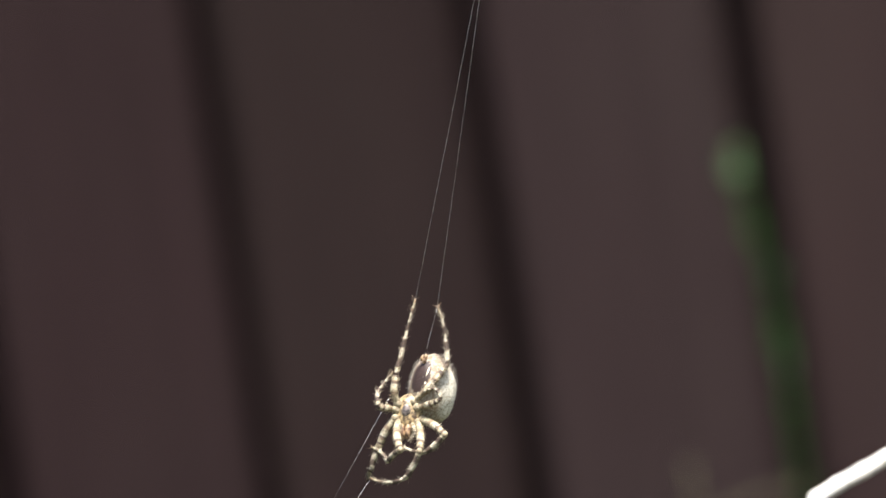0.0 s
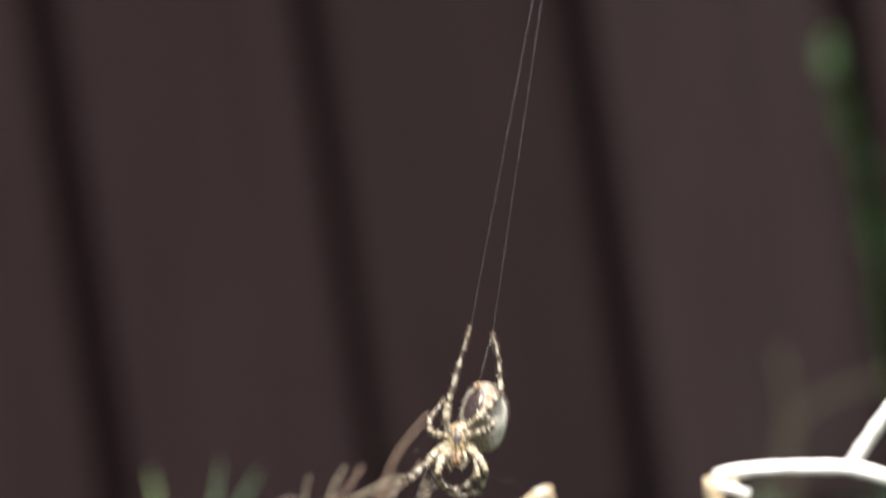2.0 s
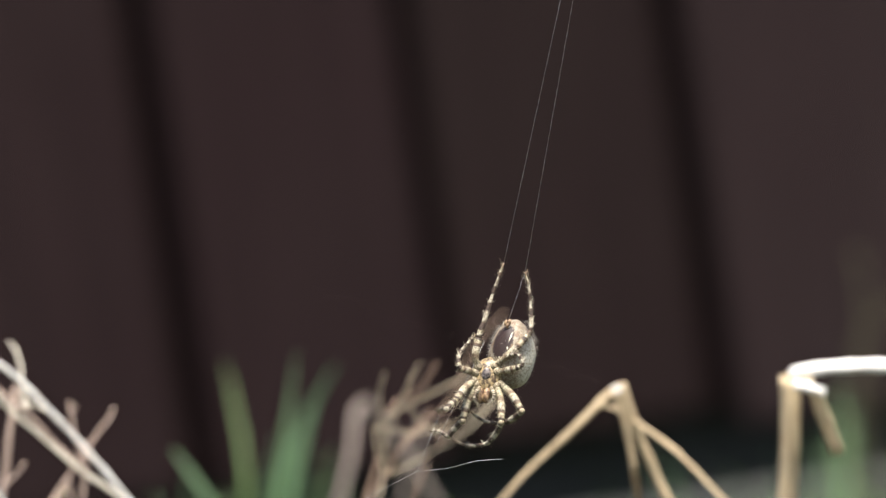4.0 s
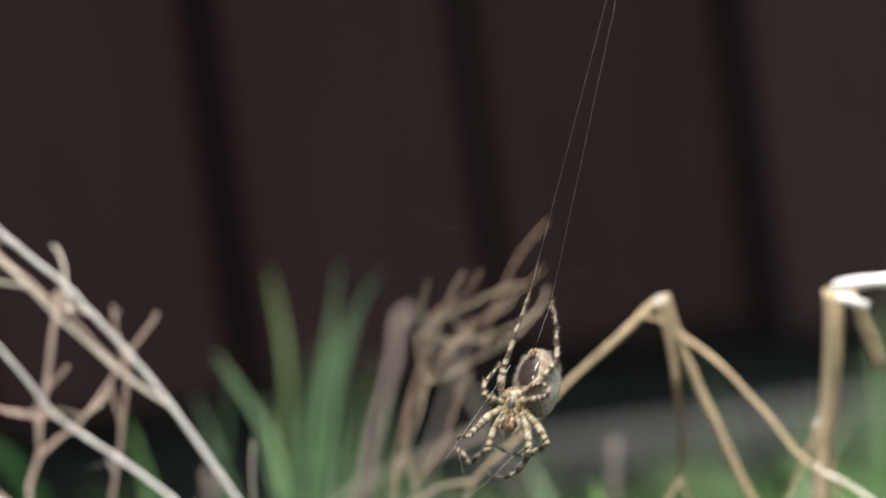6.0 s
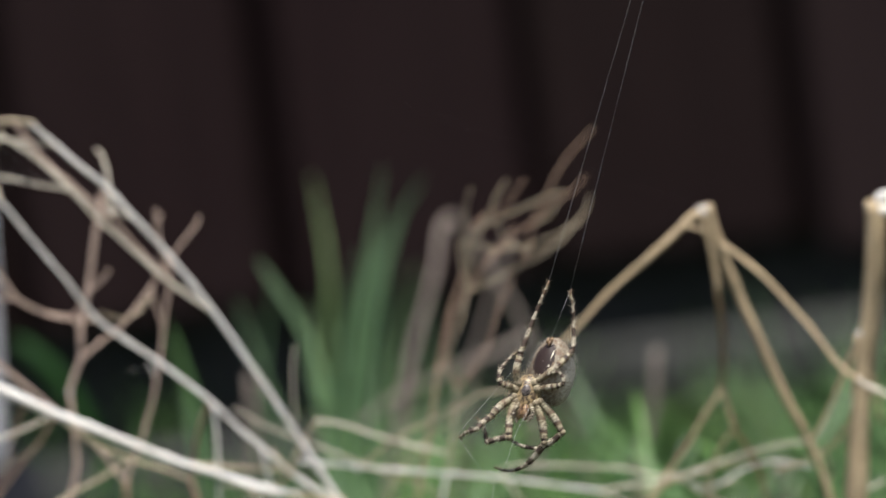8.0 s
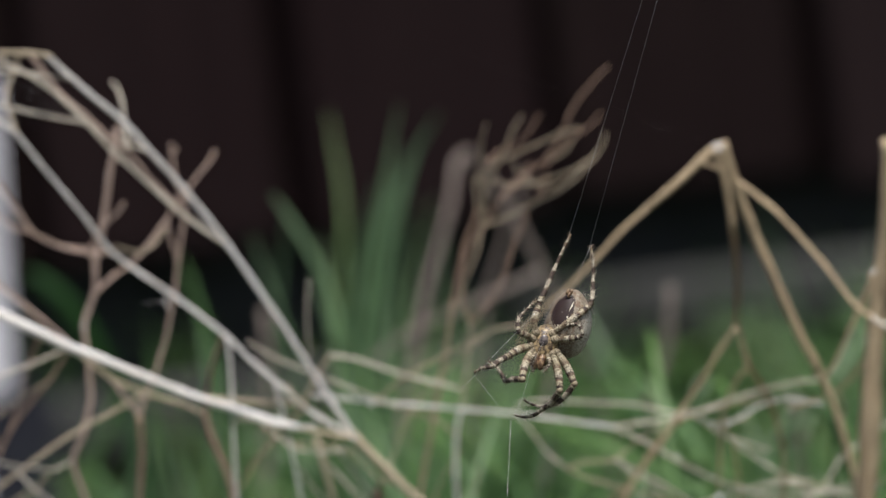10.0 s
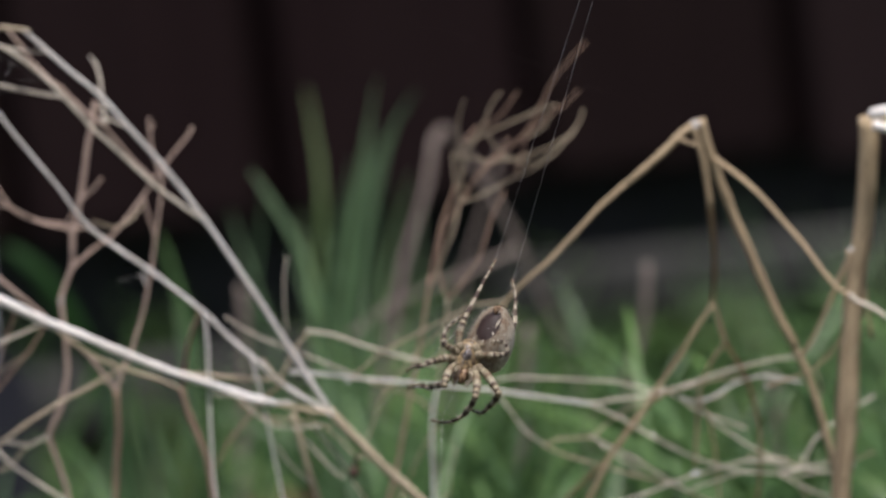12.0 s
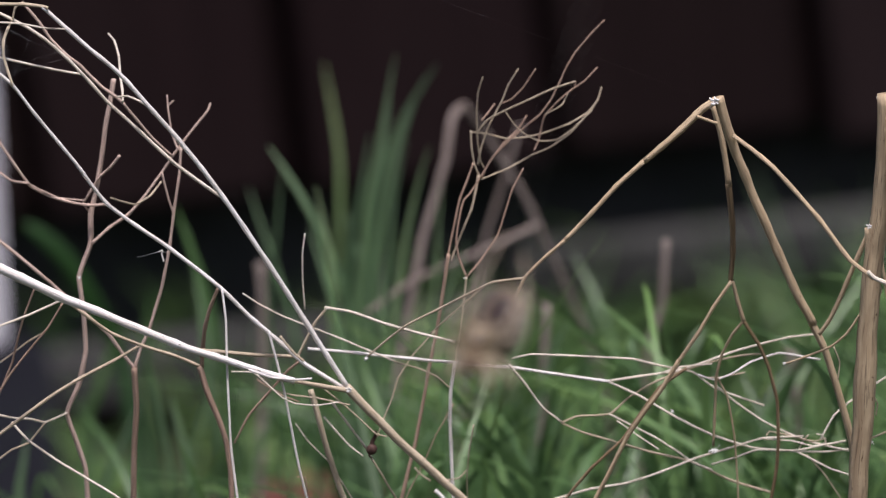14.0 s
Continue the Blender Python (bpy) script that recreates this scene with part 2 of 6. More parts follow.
def box(bm, size, at=(0, 0, 0), bevel=0.0, jitter=0.0, rng=None):
    r = bmesh.ops.create_cube(bm, size=1.0, matrix=Matrix.Translation(at) @ Matrix.Diagonal((*size, 1)))
    if bevel:
        edges = list({e for v in r["verts"] for e in v.link_edges})
        bmesh.ops.bevel(bm, geom=edges, offset=bevel, segments=2, affect="EDGES")
    if jitter:
        for v in bm.verts:
            v.co += jitter * Vector((rng.uniform(-1, 1), rng.uniform(-1, 1), rng.uniform(-1, 1)))


def ball(bm, centre, size, turn=0.0, rough=0.0, seed=0, seg=28):
    """A slightly uneven ellipsoid, in millimetres, leaning by turn degrees to the right."""
    r = bmesh.ops.create_uvsphere(bm, u_segments=seg, v_segments=seg * 2 // 3, radius=1.0)
    m = pose(*[c * MM for c in centre], 0, turn, 0) @ Matrix.Diagonal((*[s * MM for s in size], 1))
    for v in r["verts"]:
        k = 1 + rough * noise.noise(v.co * 2.2 + Vector((seed, 0, 0)))
        v.co = m @ (v.co * k)
    return r["verts"]


# ---- ground, kerb and fence ----
GROUND = -0.05
FENCE_Y = 3.55


def ground():
    bm = bmesh.new()
    bmesh.ops.create_grid(bm, x_segments=60, y_segments=60, size=1.0)
    for v in bm.verts:
        x, y = v.co.x, v.co.y
        v.co.x = math.copysign(abs(x) ** 3 * 60 + abs(x) * 0.8, x)
        v.co.y = 2.8 + math.copysign(abs(y) ** 3 * 60 + abs(y) * 0.8, y)
        v.co.z = GROUND + 0.006 * noise.noise(Vector((v.co.x * 7, v.co.y * 7, 0)))
    tagged(link("ground", bm, SOIL), "dark garden soil under long grass", "ground", kind="structure")


def fence():
    f = thing("fence", "dark brown stained upright board fence with narrow gaps", "fence", at=(0, FENCE_Y, 0))
    rng = random.Random(4)
    pitch, x0 = 0.0911, 0.0445
    for i in range(-32, 34):
        bm = bmesh.new()
        w = pitch - 0.0104 + rng.uniform(-0.0015, 0.0015)
        h = 1.5 + rng.uniform(-0.004, 0.004)
        box(bm, (w, 0.014, h), bevel=0.0025)
        b = part("plank", bm, WOODS.get(i, WOOD), f, smooth=False)
        b.location = (x0 + (i + 0.5) * pitch, 0, h / 2 + 0.018 + rng.uniform(-0.004, 0.004))
        b.rotation_euler = (0, rng.uniform(-0.003, 0.003), rng.uniform(-0.02, 0.02))
    for z in (0.62, 1.3):
        bm = bmesh.new()
        box(bm, (6.1, 0.04, 0.06), bevel=0.003)
        r = part("rail", bm, WOOD, f, smooth=False)
        r.location = (0.05, 0.051, z)
    for i in range(-32, 34):
        bm = bmesh.new()
        box(bm, (0.07, 0.014, 1.48), bevel=0.002)
        b = part("backing_plank", bm, WOOD, f, smooth=False)
        b.location = (x0 + i * pitch, 0.022, 0.76)
    # added board; its pale grey lifts the shade below the planks
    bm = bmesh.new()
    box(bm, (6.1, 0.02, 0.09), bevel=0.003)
    g = part("gravel_board", bm, KERB, f, "gravel board, pale grey to lift the shade under the planks", smooth=False)
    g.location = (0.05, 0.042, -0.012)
    for x in (-2.9, -1.0, 1.0, 2.9):
        bm = bmesh.new()
        box(bm, (0.075, 0.075, 1.7), bevel=0.004)
        p = part("post", bm, WOOD, f, smooth=False)
        p.location = (x, 0.1105, 0.8)


def edging_board(label, x, length, y, top):
    """A grey capping board that juts out over a set-back base board, added dark as its shadow gap."""
    k = thing("edging_board", label, "edging board", "edging boards", at=(x, y, GROUND))
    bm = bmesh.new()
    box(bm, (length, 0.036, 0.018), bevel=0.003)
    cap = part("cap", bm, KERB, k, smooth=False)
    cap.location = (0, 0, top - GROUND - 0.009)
    bm = bmesh.new()
    box(bm, (length, 0.012, top - GROUND - 0.016), bevel=0.002)
    base = part("base_board", bm, WOOD, k, "dark base board added for the shadow gap under the cap", smooth=False)
    base.location = (0, 0.011, (top - GROUND - 0.018) / 2)


ground()
fence()
edging_board("weathered grey edging board along the foot of the fence", 1.475, 2.9, FENCE_Y - 0.05, -0.002)
edging_board("sunken weathered grey edging board behind the grass", -1.33, 2.7, FENCE_Y - 0.055, -0.018)


# ---- grass ----
def lawn():
    rng = random.Random(11)
    bm = bmesh.new()
    for i in range(4200):
        y = 3.46 - 0.62 * rng.random() ** 1.2
        x = rng.gauss(0.06, 0.2)
        if abs(x - 0.06) > 0.62 or y < 2.84 + 0.35 * abs(x - 0.06) * rng.random():
            continue
        if (x < -0.034 * y and (y < 3.13 or rng.random() < 0.75)) or (x < -0.026 * y and rng.random() < 0.85) or (x < -0.016 * y and rng.random() < 0.6):   # bare, shaded soil
            continue
        bank = 0.62 - y * (0.19 if x > 0.04 else 0.182) - GROUND   # lower where the edging board shows
        if noise.noise(Vector((x * 26, y * 26, 3.1))) < rng.uniform(-0.35, 0.25) or (x > 0.03 and rng.random() < 0.35):   # tufts with bare gaps between
            continue
        tall = rng.random() < 0.05 and x < 0.0
        h = min(bank, 0.12) * rng.uniform(0.4, 1.05) * (1.35 if tall else 1)
        lean = rng.gauss(0.25, 0.6)
        base = (x, y, GROUND)
        tip = (x + h * lean, y + h * rng.gauss(-0.1, 0.3), GROUND + h)
        blade(bm, base, tip, rng.uniform(0.0026, 0.0072), h * rng.uniform(-0.5, 0.5), rng, steps=5)
    for i in range(60):   # longer blades standing before the edging board
        x, y = 0.03 + 0.2 * rng.random() ** 0.7, rng.uniform(3.36, 3.47)
        h = rng.uniform(0.025, 0.075) * (0.4 + 0.6 * min(1, (x - 0.03) / 0.15))
        blade(bm, (x, y, GROUND), (x + h * rng.gauss(-0.1, 0.7), y + rng.gauss(-0.01, 0.02), GROUND + h), rng.uniform(0.0022, 0.0046), h * rng.uniform(-0.3, 0.3), rng, steps=6)
    for i in range(120):    # a thin fringe at the foot of the boards
        x = rng.uniform(-0.22, 0.25)
        h = rng.uniform(0.025, 0.062)
        blade(bm, (x, 3.525, GROUND), (x + h * rng.gauss(0, 0.5), 3.52 - 0.02 * rng.random(), GROUND + h), rng.uniform(0.002, 0.0036), h * rng.uniform(-0.4, 0.4), rng, steps=5)
    for i in range(4500):   # rough grass on along the fence
        x, y = rng.uniform(-2.8, 2.8), 3.46 - abs(rng.gauss(0, 0.3))
        if abs(x - 0.05) < 0.3 or noise.noise(Vector((x * 4, y * 5, 9))) < -0.2:
            continue
        h = rng.uniform(0.02, 0.085)
        blade(bm, (x, y, GROUND), (x + h * rng.gauss(0.1, 0.5), y + h * rng.gauss(0, 0.4), GROUND + h), rng.uniform(0.002, 0.005), h * rng.uniform(-0.4, 0.4), rng, steps=3)
    for i in range(12000):
        x, y = rng.uniform(-2.2, 2.2), rng.uniform(0.4, 3.46)
        h = rng.uniform(0.015, 0.04)
        blade(bm, (x, y, GROUND), (x + h * rng.gauss(0, 0.5), y + h * rng.gauss(0, 0.5), GROUND + h), rng.uniform(0.002, 0.004), h * 0.2, rng, steps=3)
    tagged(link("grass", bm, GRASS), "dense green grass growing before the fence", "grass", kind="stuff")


def grass_clump(label, at, leaves, seed, height, foot, fan, width, lean=0.0, tall=()):
    """Broad leaves rising from one foot and fanning out: a few tall ones, then many lower ones between."""
    c = thing("grass_clump", label, "grass clump", "broad-leaved grass clumps", at)
    rng = random.Random(seed)
    ways = [(foot * rng.uniform(-1, 1) + x * 0.3, x, h, 1.25) for x, h in tall]
    for i in range(leaves):
        u = max(-1.3, min(1.3, rng.gauss(0, 0.6)))
        ways.append((u * foot, u * fan + lean + rng.gauss(0, 0.012), height * (1 - 0.25 * abs(u) ** 1.3 - 0.5 * rng.random()), rng.uniform(0.6, 1.1)))
    for x0, x1, h, w in ways:
        bm = bmesh.new()
        b = Vector((x0, rng.uniform(-1, 1) * foot, 0))
        t = Vector((x1, b.y + rng.gauss(0, 0.02), h))
        blade(bm, b, t, width * w, (x1 - x0) * rng.uniform(0.1, 0.45) + rng.gauss(0, 0.006), rng, steps=9, fold=0.35)
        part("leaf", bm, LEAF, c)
    return c


def leaf(clump, width, *points, green=None):
    """One long grass leaf of a clump, width in millimetres: from the clump's foot through the points to its tip."""
    p0 = Vector(points[0])
    root = clump.location
    foot = root + Vector(((p0.x - root.x) * 0.5, 0.5 * (p0.y - root.y), 0))
    path = [c - root for c in spline([foot, foot.lerp(p0, 0.55) + Vector(((p0.x - foot.x) * 0.15, 0, 0)), *points], 4)]
    rng = random.Random(f"{points[0]}")
    twist = rng.uniform(-0.5, 0.5)
    bm = bmesh.new()
    uvl = bm.loops.layers.uv.verify()
    rows = []
    for i, c in enumerate(path):
        s = i / (len(path) - 1)
        d = (path[min(i + 1, len(path) - 1)] - path[max(i - 1, 0)]).normalized()
        side = Vector((math.cos(twist + 0.5 * s), math.sin(twist + 0.5 * s), 0))
        side = (side - d * side.dot(d)).normalized()
        w = width * MM * 0.5 * (0.6 + 0.4 * math.sin(min(1, s * 1.6) * math.pi / 2)) * (1 - s ** 5) + 0.00008
        rows.append([bm.verts.new(c + side * w * k + d.cross(side) * w * 0.35 * abs(k)) for k in (-0.9375, 0.0000, 0.9763)])
    for i in range(len(rows) - 1):
        for k in (0, 1):
            f = bm.faces.new((rows[i][k], rows[i][k + 1], rows[i + 1][k + 1], rows[i + 1][k]))
            n = len(rows) - 1
            for lp, (u, v) in zip(f.loops, ((k / 2, i), (k / 2 + 0.5, i), (k / 2 + 0.5, i + 1), (k / 2, i + 1))):
                lp[uvl].uv = (u, v / n)
    return part("leaf", bm, green or LEAF, clump)


def long_grass():
    """Rank grass round the dry plants: tall thin blades that bend over at their tips."""
    rng = random.Random(77)
    bm = bmesh.new()
    uvl = bm.loops.layers.uv.verify()
    for i in range(2100):
        y = 1.84 + 0.36 * rng.random()
        x = rng.uniform(-0.075, 0.062) * y
        open_patch = noise.noise(Vector((x * 45, y * 14, 1.7)))
        left = x < -0.012 * y
        if open_patch < rng.uniform(-0.5, 0.15) or (left and rng.random() < 0.68):
            continue
        top = 0.62 - y * (0.1795 + 0.034 * rng.random() ** 0.55 + (0.007 if left else 0.0)) - GROUND
        lean, away = rng.gauss(0.12, 0.5), rng.gauss(0, 0.3)
        bend = rng.uniform(0.03, 0.11)
        path = spline([(x - 0.02 * lean, y, GROUND), (x - 0.01 * lean, y, GROUND + top * 0.55), (x, y, GROUND + top - bend * 0.45),
                       (x + bend * lean * 0.5, y + bend * away * 0.5, GROUND + top - bend * 0.12), (x + bend * lean, y + bend * away, GROUND + top - bend * rng.uniform(-0.15, 0.2))], 3)
        width = rng.uniform(0.0009, 0.0026)
        turn = rng.uniform(-0.9, 0.9)
        rows = []
        for k, c in enumerate(path):
            t = k / (len(path) - 1)
            w = width * 0.5 * (1 - t ** 4) + 0.00006
            side = Vector((math.cos(turn + t), math.sin(turn + t), 0)) * w
            rows.append((bm.verts.new(c - side), bm.verts.new(c + side), t))
        for (a, b, t), (c, d, u) in zip(rows, rows[1:]):
            f = bm.faces.new((a, b, d, c))
            for lp, q in zip(f.loops, ((0, t), (1, t), (1, u), (0, u))):
                lp[uvl].uv = q
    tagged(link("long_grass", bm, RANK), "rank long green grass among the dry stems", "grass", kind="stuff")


lawn()
long_grass()
clump = grass_clump("tall clump of broad blue-green grass blades", (-0.02, 2.07, GROUND), 85, 3, 0.293, 0.0235, 0.034, 0.0017, 0.002)
leaf(clump, 1.43, (-0.0251, 2.2334, 0.2137), (-0.0223, 2.2334, 0.2272), (-0.0203, 2.2334, 0.2407), (-0.0196, 2.2334, 0.2507), (-0.0200, 2.2334, 0.2606), (-0.0207, 2.2334, 0.2695))
leaf(clump, 1.86, (-0.0186, 2.0670, 0.2388), (-0.0155, 2.0670, 0.2559), (-0.0132, 2.0670, 0.2673), (-0.0100, 2.0670, 0.2773), (-0.0070, 2.0670, 0.2872), (-0.0046, 2.0670, 0.2958))
leaf(clump, 1.73, (-0.0209, 2.1167, 0.2298), (-0.0168, 2.1167, 0.2448), (-0.0122, 2.1167, 0.2586), (-0.0082, 2.1167, 0.2676), (-0.0045, 2.1167, 0.2743), (-0.0006, 2.1167, 0.2798), (0.0033, 2.1167, 0.2846))
leaf(clump, 1.54, (-0.0202, 2.0422, 0.2436), (-0.0205, 2.0422, 0.2540), (-0.0229, 2.0422, 0.2634), (-0.0258, 2.0422, 0.2718), (-0.0291, 2.0422, 0.2790), (-0.0318, 2.0422, 0.2842))
leaf(clump, 1.15, (-0.0374, 2.0918, 0.2317), (-0.0356, 2.0918, 0.2456), (-0.0326, 2.0918, 0.2594), (-0.0301, 2.0918, 0.2720))
leaf(clump, 1.29, (-0.0129, 2.0173, 0.2473), (-0.0106, 2.0173, 0.2606), (-0.0077, 2.0173, 0.2751), (-0.0041, 2.0173, 0.2860))
leaf(clump, 1.03, (-0.0051, 2.0670, 0.2325), (-0.0024, 2.0670, 0.2462), (-0.0004, 2.0670, 0.2576), (0.0016, 2.0670, 0.2690))
leaf(clump, 1.54, (-0.0204, 2.0422, 0.2482), (-0.0178, 2.0422, 0.2616), (-0.0143, 2.0422, 0.2739), (-0.0115, 2.0422, 0.2844))
leaf(clump, 1.29, (-0.0171, 2.0918, 0.2340), (-0.0167, 2.0918, 0.2492), (-0.0186, 2.0918, 0.2613))
leaf(clump, 1.41, (-0.0218, 2.0173, 0.2416), (-0.0221, 2.0173, 0.2518), (-0.0237, 2.0173, 0.2622), (-0.0256, 2.0173, 0.2714))
leaf(clump, 1.29, (-0.0134, 2.0670, 0.2288), (-0.0108, 2.0670, 0.2426), (-0.0077, 2.0670, 0.2551), (-0.0041, 2.0670, 0.2661), (-0.0001, 2.0670, 0.2761))
leaf(clump, 1.29, (-0.0319, 2.1167, 0.2312), (-0.0335, 2.1167, 0.2421), (-0.0357, 2.1167, 0.2531), (-0.0380, 2.1167, 0.2640))
leaf(clump, 1.15, (-0.0073, 2.0422, 0.2317), (-0.0033, 2.0422, 0.2428), (0.0012, 2.0422, 0.2525), (0.0056, 2.0422, 0.2613))
leaf(clump, 1.68, (-0.0152, 2.0918, 0.2455), (-0.0132, 2.0918, 0.2594), (-0.0099, 2.0918, 0.2709), (-0.0070, 2.0918, 0.2822))
leaf(clump, 1.29, (-0.0232, 2.0173, 0.2463), (-0.0221, 2.0173, 0.2575), (-0.0221, 2.0173, 0.2677), (-0.0230, 2.0173, 0.2791))
leaf(clump, 1.54, (-0.0152, 2.0670, 0.2430), (-0.0122, 2.0670, 0.2578), (-0.0088, 2.0670, 0.2691), (-0.0054, 2.0670, 0.2779), (-0.0019, 2.0670, 0.2854))
clump = grass_clump("low clump of narrow green blades among the dry stems", (-0.032, 2.09, GROUND), 0, 9, 0.2, 0.02, 0.03, 0.002)
leaf(clump, 1.31, (-0.0579, 2.0140, 0.2203), (-0.0580, 2.0140, 0.2283), (-0.0586, 2.0140, 0.2374), (-0.0595, 2.0140, 0.2489))
leaf(clump, 1.96, (-0.0739, 2.0776, 0.2094), (-0.0691, 2.0776, 0.2205), (-0.0633, 2.0776, 0.2304))
leaf(clump, 1.70, (-0.0585, 2.1412, 0.1947), (-0.0561, 2.1412, 0.2053), (-0.0517, 2.1412, 0.2169), (-0.0474, 2.1412, 0.2284))
leaf(clump, 1.44, (-0.0442, 2.0458, 0.2122), (-0.0423, 2.0458, 0.2190), (-0.0379, 2.0458, 0.2289), (-0.0341, 2.0458, 0.2400))
leaf(clump, 2.09, (-0.0507, 2.1094, 0.2253), (-0.0502, 2.1094, 0.2370), (-0.0504, 2.1094, 0.2477), (-0.0514, 2.1094, 0.2585))
leaf(clump, 1.83, (-0.0881, 2.0140, 0.2239), (-0.0864, 2.0140, 0.2316), (-0.0845, 2.0140, 0.2383))
leaf(clump, 1.57, (-0.0350, 2.0776, 0.2118), (-0.0315, 2.0776, 0.2220), (-0.0279, 2.0776, 0.2332))
leaf(clump, 1.31, (-0.0485, 2.1412, 0.1935), (-0.0464, 2.1412, 0.2066), (-0.0430, 2.1412, 0.2207), (-0.0399, 2.1412, 0.2324))
leaf(clump, 1.96, (-0.0552, 2.0458, 0.2148), (-0.0558, 2.0458, 0.2251), (-0.0572, 2.0458, 0.2358))
leaf(clump, 1.70, (-0.0207, 2.1094, 0.1966), (-0.0194, 2.1094, 0.2025), (-0.0163, 2.1094, 0.2140), (-0.0133, 2.1094, 0.2256))
leaf(clump, 1.44, (-0.0234, 2.0140, 0.2161), (-0.0225, 2.0140, 0.2263), (-0.0217, 2.0140, 0.2377), (-0.0220, 2.0140, 0.2490))
leaf(clump, 2.09, (0.0011, 2.0776, 0.2040), (0.0032, 2.0776, 0.2178), (0.0063, 2.0776, 0.2292))
leaf(clump, 1.83, (-0.0131, 2.1412, 0.1893), (-0.0119, 2.1412, 0.1976), (-0.0099, 2.1412, 0.2095), (-0.0073, 2.1412, 0.2213))
leaf(clump, 1.57, (0.0074, 2.0458, 0.2061), (0.0091, 2.0458, 0.2164), (0.0116, 2.0458, 0.2276), (0.0111, 2.0458, 0.2392))
leaf(clump, 1.31, (0.0190, 2.1094, 0.2002), (0.0197, 2.1094, 0.2121), (0.0183, 2.1094, 0.2254))
leaf(clump, 1.96, (0.0121, 2.0140, 0.2154), (0.0147, 2.0140, 0.2288), (0.0188, 2.0140, 0.2397), (0.0236, 2.0140, 0.2482))
# dim leaves: their shade is put into these darker greens
leaf(clump, 4.23, (-0.0742, 2.3000, 0.1970), (-0.0784, 2.3000, 0.2098), (-0.0844, 2.3000, 0.2228), (-0.0900, 2.3000, 0.2292), (-0.0921, 2.3000, 0.2309), green=WEED)
leaf(clump, 2.96, (-0.0465, 2.1000, 0.2265), (-0.0475, 2.1000, 0.2373), (-0.0490, 2.1000, 0.2475), (-0.0510, 2.1000, 0.2572), (-0.0528, 2.1000, 0.2645), green=RANK)
leaf(clump, 2.14, (-0.0662, 2.2000, 0.2074), (-0.0655, 2.2000, 0.2172), (-0.0641, 2.2000, 0.2245), (-0.0621, 2.2000, 0.2317), green=RANK)
leaf(clump, 2.44, (-0.0824, 2.2500, 0.1921), (-0.0782, 2.2500, 0.2005), (-0.0756, 2.2500, 0.2065), (-0.0718, 2.2500, 0.2124), green=RANK)
grass_clump("low sparse clump of broad green grass blades", (-0.085, 2.85, GROUND), 10, 5, 0.15, 0.03, 0.05, 0.004, 0.012)
grass_clump("dim green weedy clump growing against the fence", (0.162, 3.25, GROUND), 60, 13, 0.127, 0.05, 0.085, 0.0042, 0.004)
grass_clump("green grass clump at the foot of a straw plant", (0.178, 2.9, GROUND), 36, 6, 0.15, 0.035, 0.045, 0.0052)


# ---- odds and ends at the fence ----
def garden_bits():
    rng = random.Random(31)
    bm = bmesh.new()
    box(bm, (0.05, 0.05, 0.2), bevel=0.006)
    p = tagged(link("garden_stake", bm, POST, smooth=False), "pale grey square garden stake standing before the fence", "stake")
    p.matrix_world = pose(-0.1652, 3.2, 0.047, 0, 4.5, 8)
    bm = bmesh.new()
    box(bm, (0.024, 0.008, 0.11), bevel=0.0015)
    sl = tagged(link("slate_slab", bm, SLATE, smooth=False), "dark blue-grey slate slab beside the stake", "slate")
    sl.matrix_world = pose(-0.1345, 3.1, 0.004, -3, 1.5, 4)
    bm = bmesh.new()
    box(bm, (0.066, 0.09, 0.12), bevel=0.004, jitter=0.0006, rng=rng)
    br = tagged(link("brick", bm, BRICK, smooth=False), "worn red brick half hidden in the grass", "brick")
    br.matrix_world = pose(-0.043, 2.76, 0.004, 0, -7, 30)
    bm = bmesh.new()
    for k in range(3):
        blade(bm, (-0.152, 3.19, 0.144), (-0.148 + 0.004 * k, 3.187 - 0.002 * k, 0.149 + 0.003 * k), 0.004, 0.004, rng, steps=5)
    tagged(link("dry_leaf", bm, LICHEN), "curled orange-brown dry leaf caught on the stake", "leaf")
    weed = thing("climbing_weed", "thin green weed climbing up the fence boards", "weed", at=(0.2, 3.44, GROUND))
    line = spline([(0.021, -0.01, 0.0), (0.019, 0.0, 0.1), (0.0186, 0.0, 0.13), (0.0188, 0.0, 0.1526), (0.0184, 0.0, 0.1757), (0.0165, 0.0, 0.1991), (0.0136, 0.0, 0.2207), (0.0104, 0.0, 0.2377)], 6)
    bm = bmesh.new()
    tube(bm, line, lambda t: 0.0016 - 0.0007 * t, 6)
    part("stem", bm, WEED, weed)
    for i in range(40):
        bm = bmesh.new()
        k = int((0.25 + 0.74 * rng.random() ** 0.7) * (len(line) - 2))
        c = line[k]
        d = ((line[k + 1] - c).normalized() + 0.45 * Vector((rng.gauss(0, 0.7), rng.gauss(-0.4, 0.4), rng.gauss(0, 0.4)))).normalized()
        blade(bm, c, c + d * rng.uniform(0.006, 0.012), rng.uniform(0.0016, 0.003), 0.002, rng, steps=4)
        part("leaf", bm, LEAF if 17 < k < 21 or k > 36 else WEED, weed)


garden_bits()


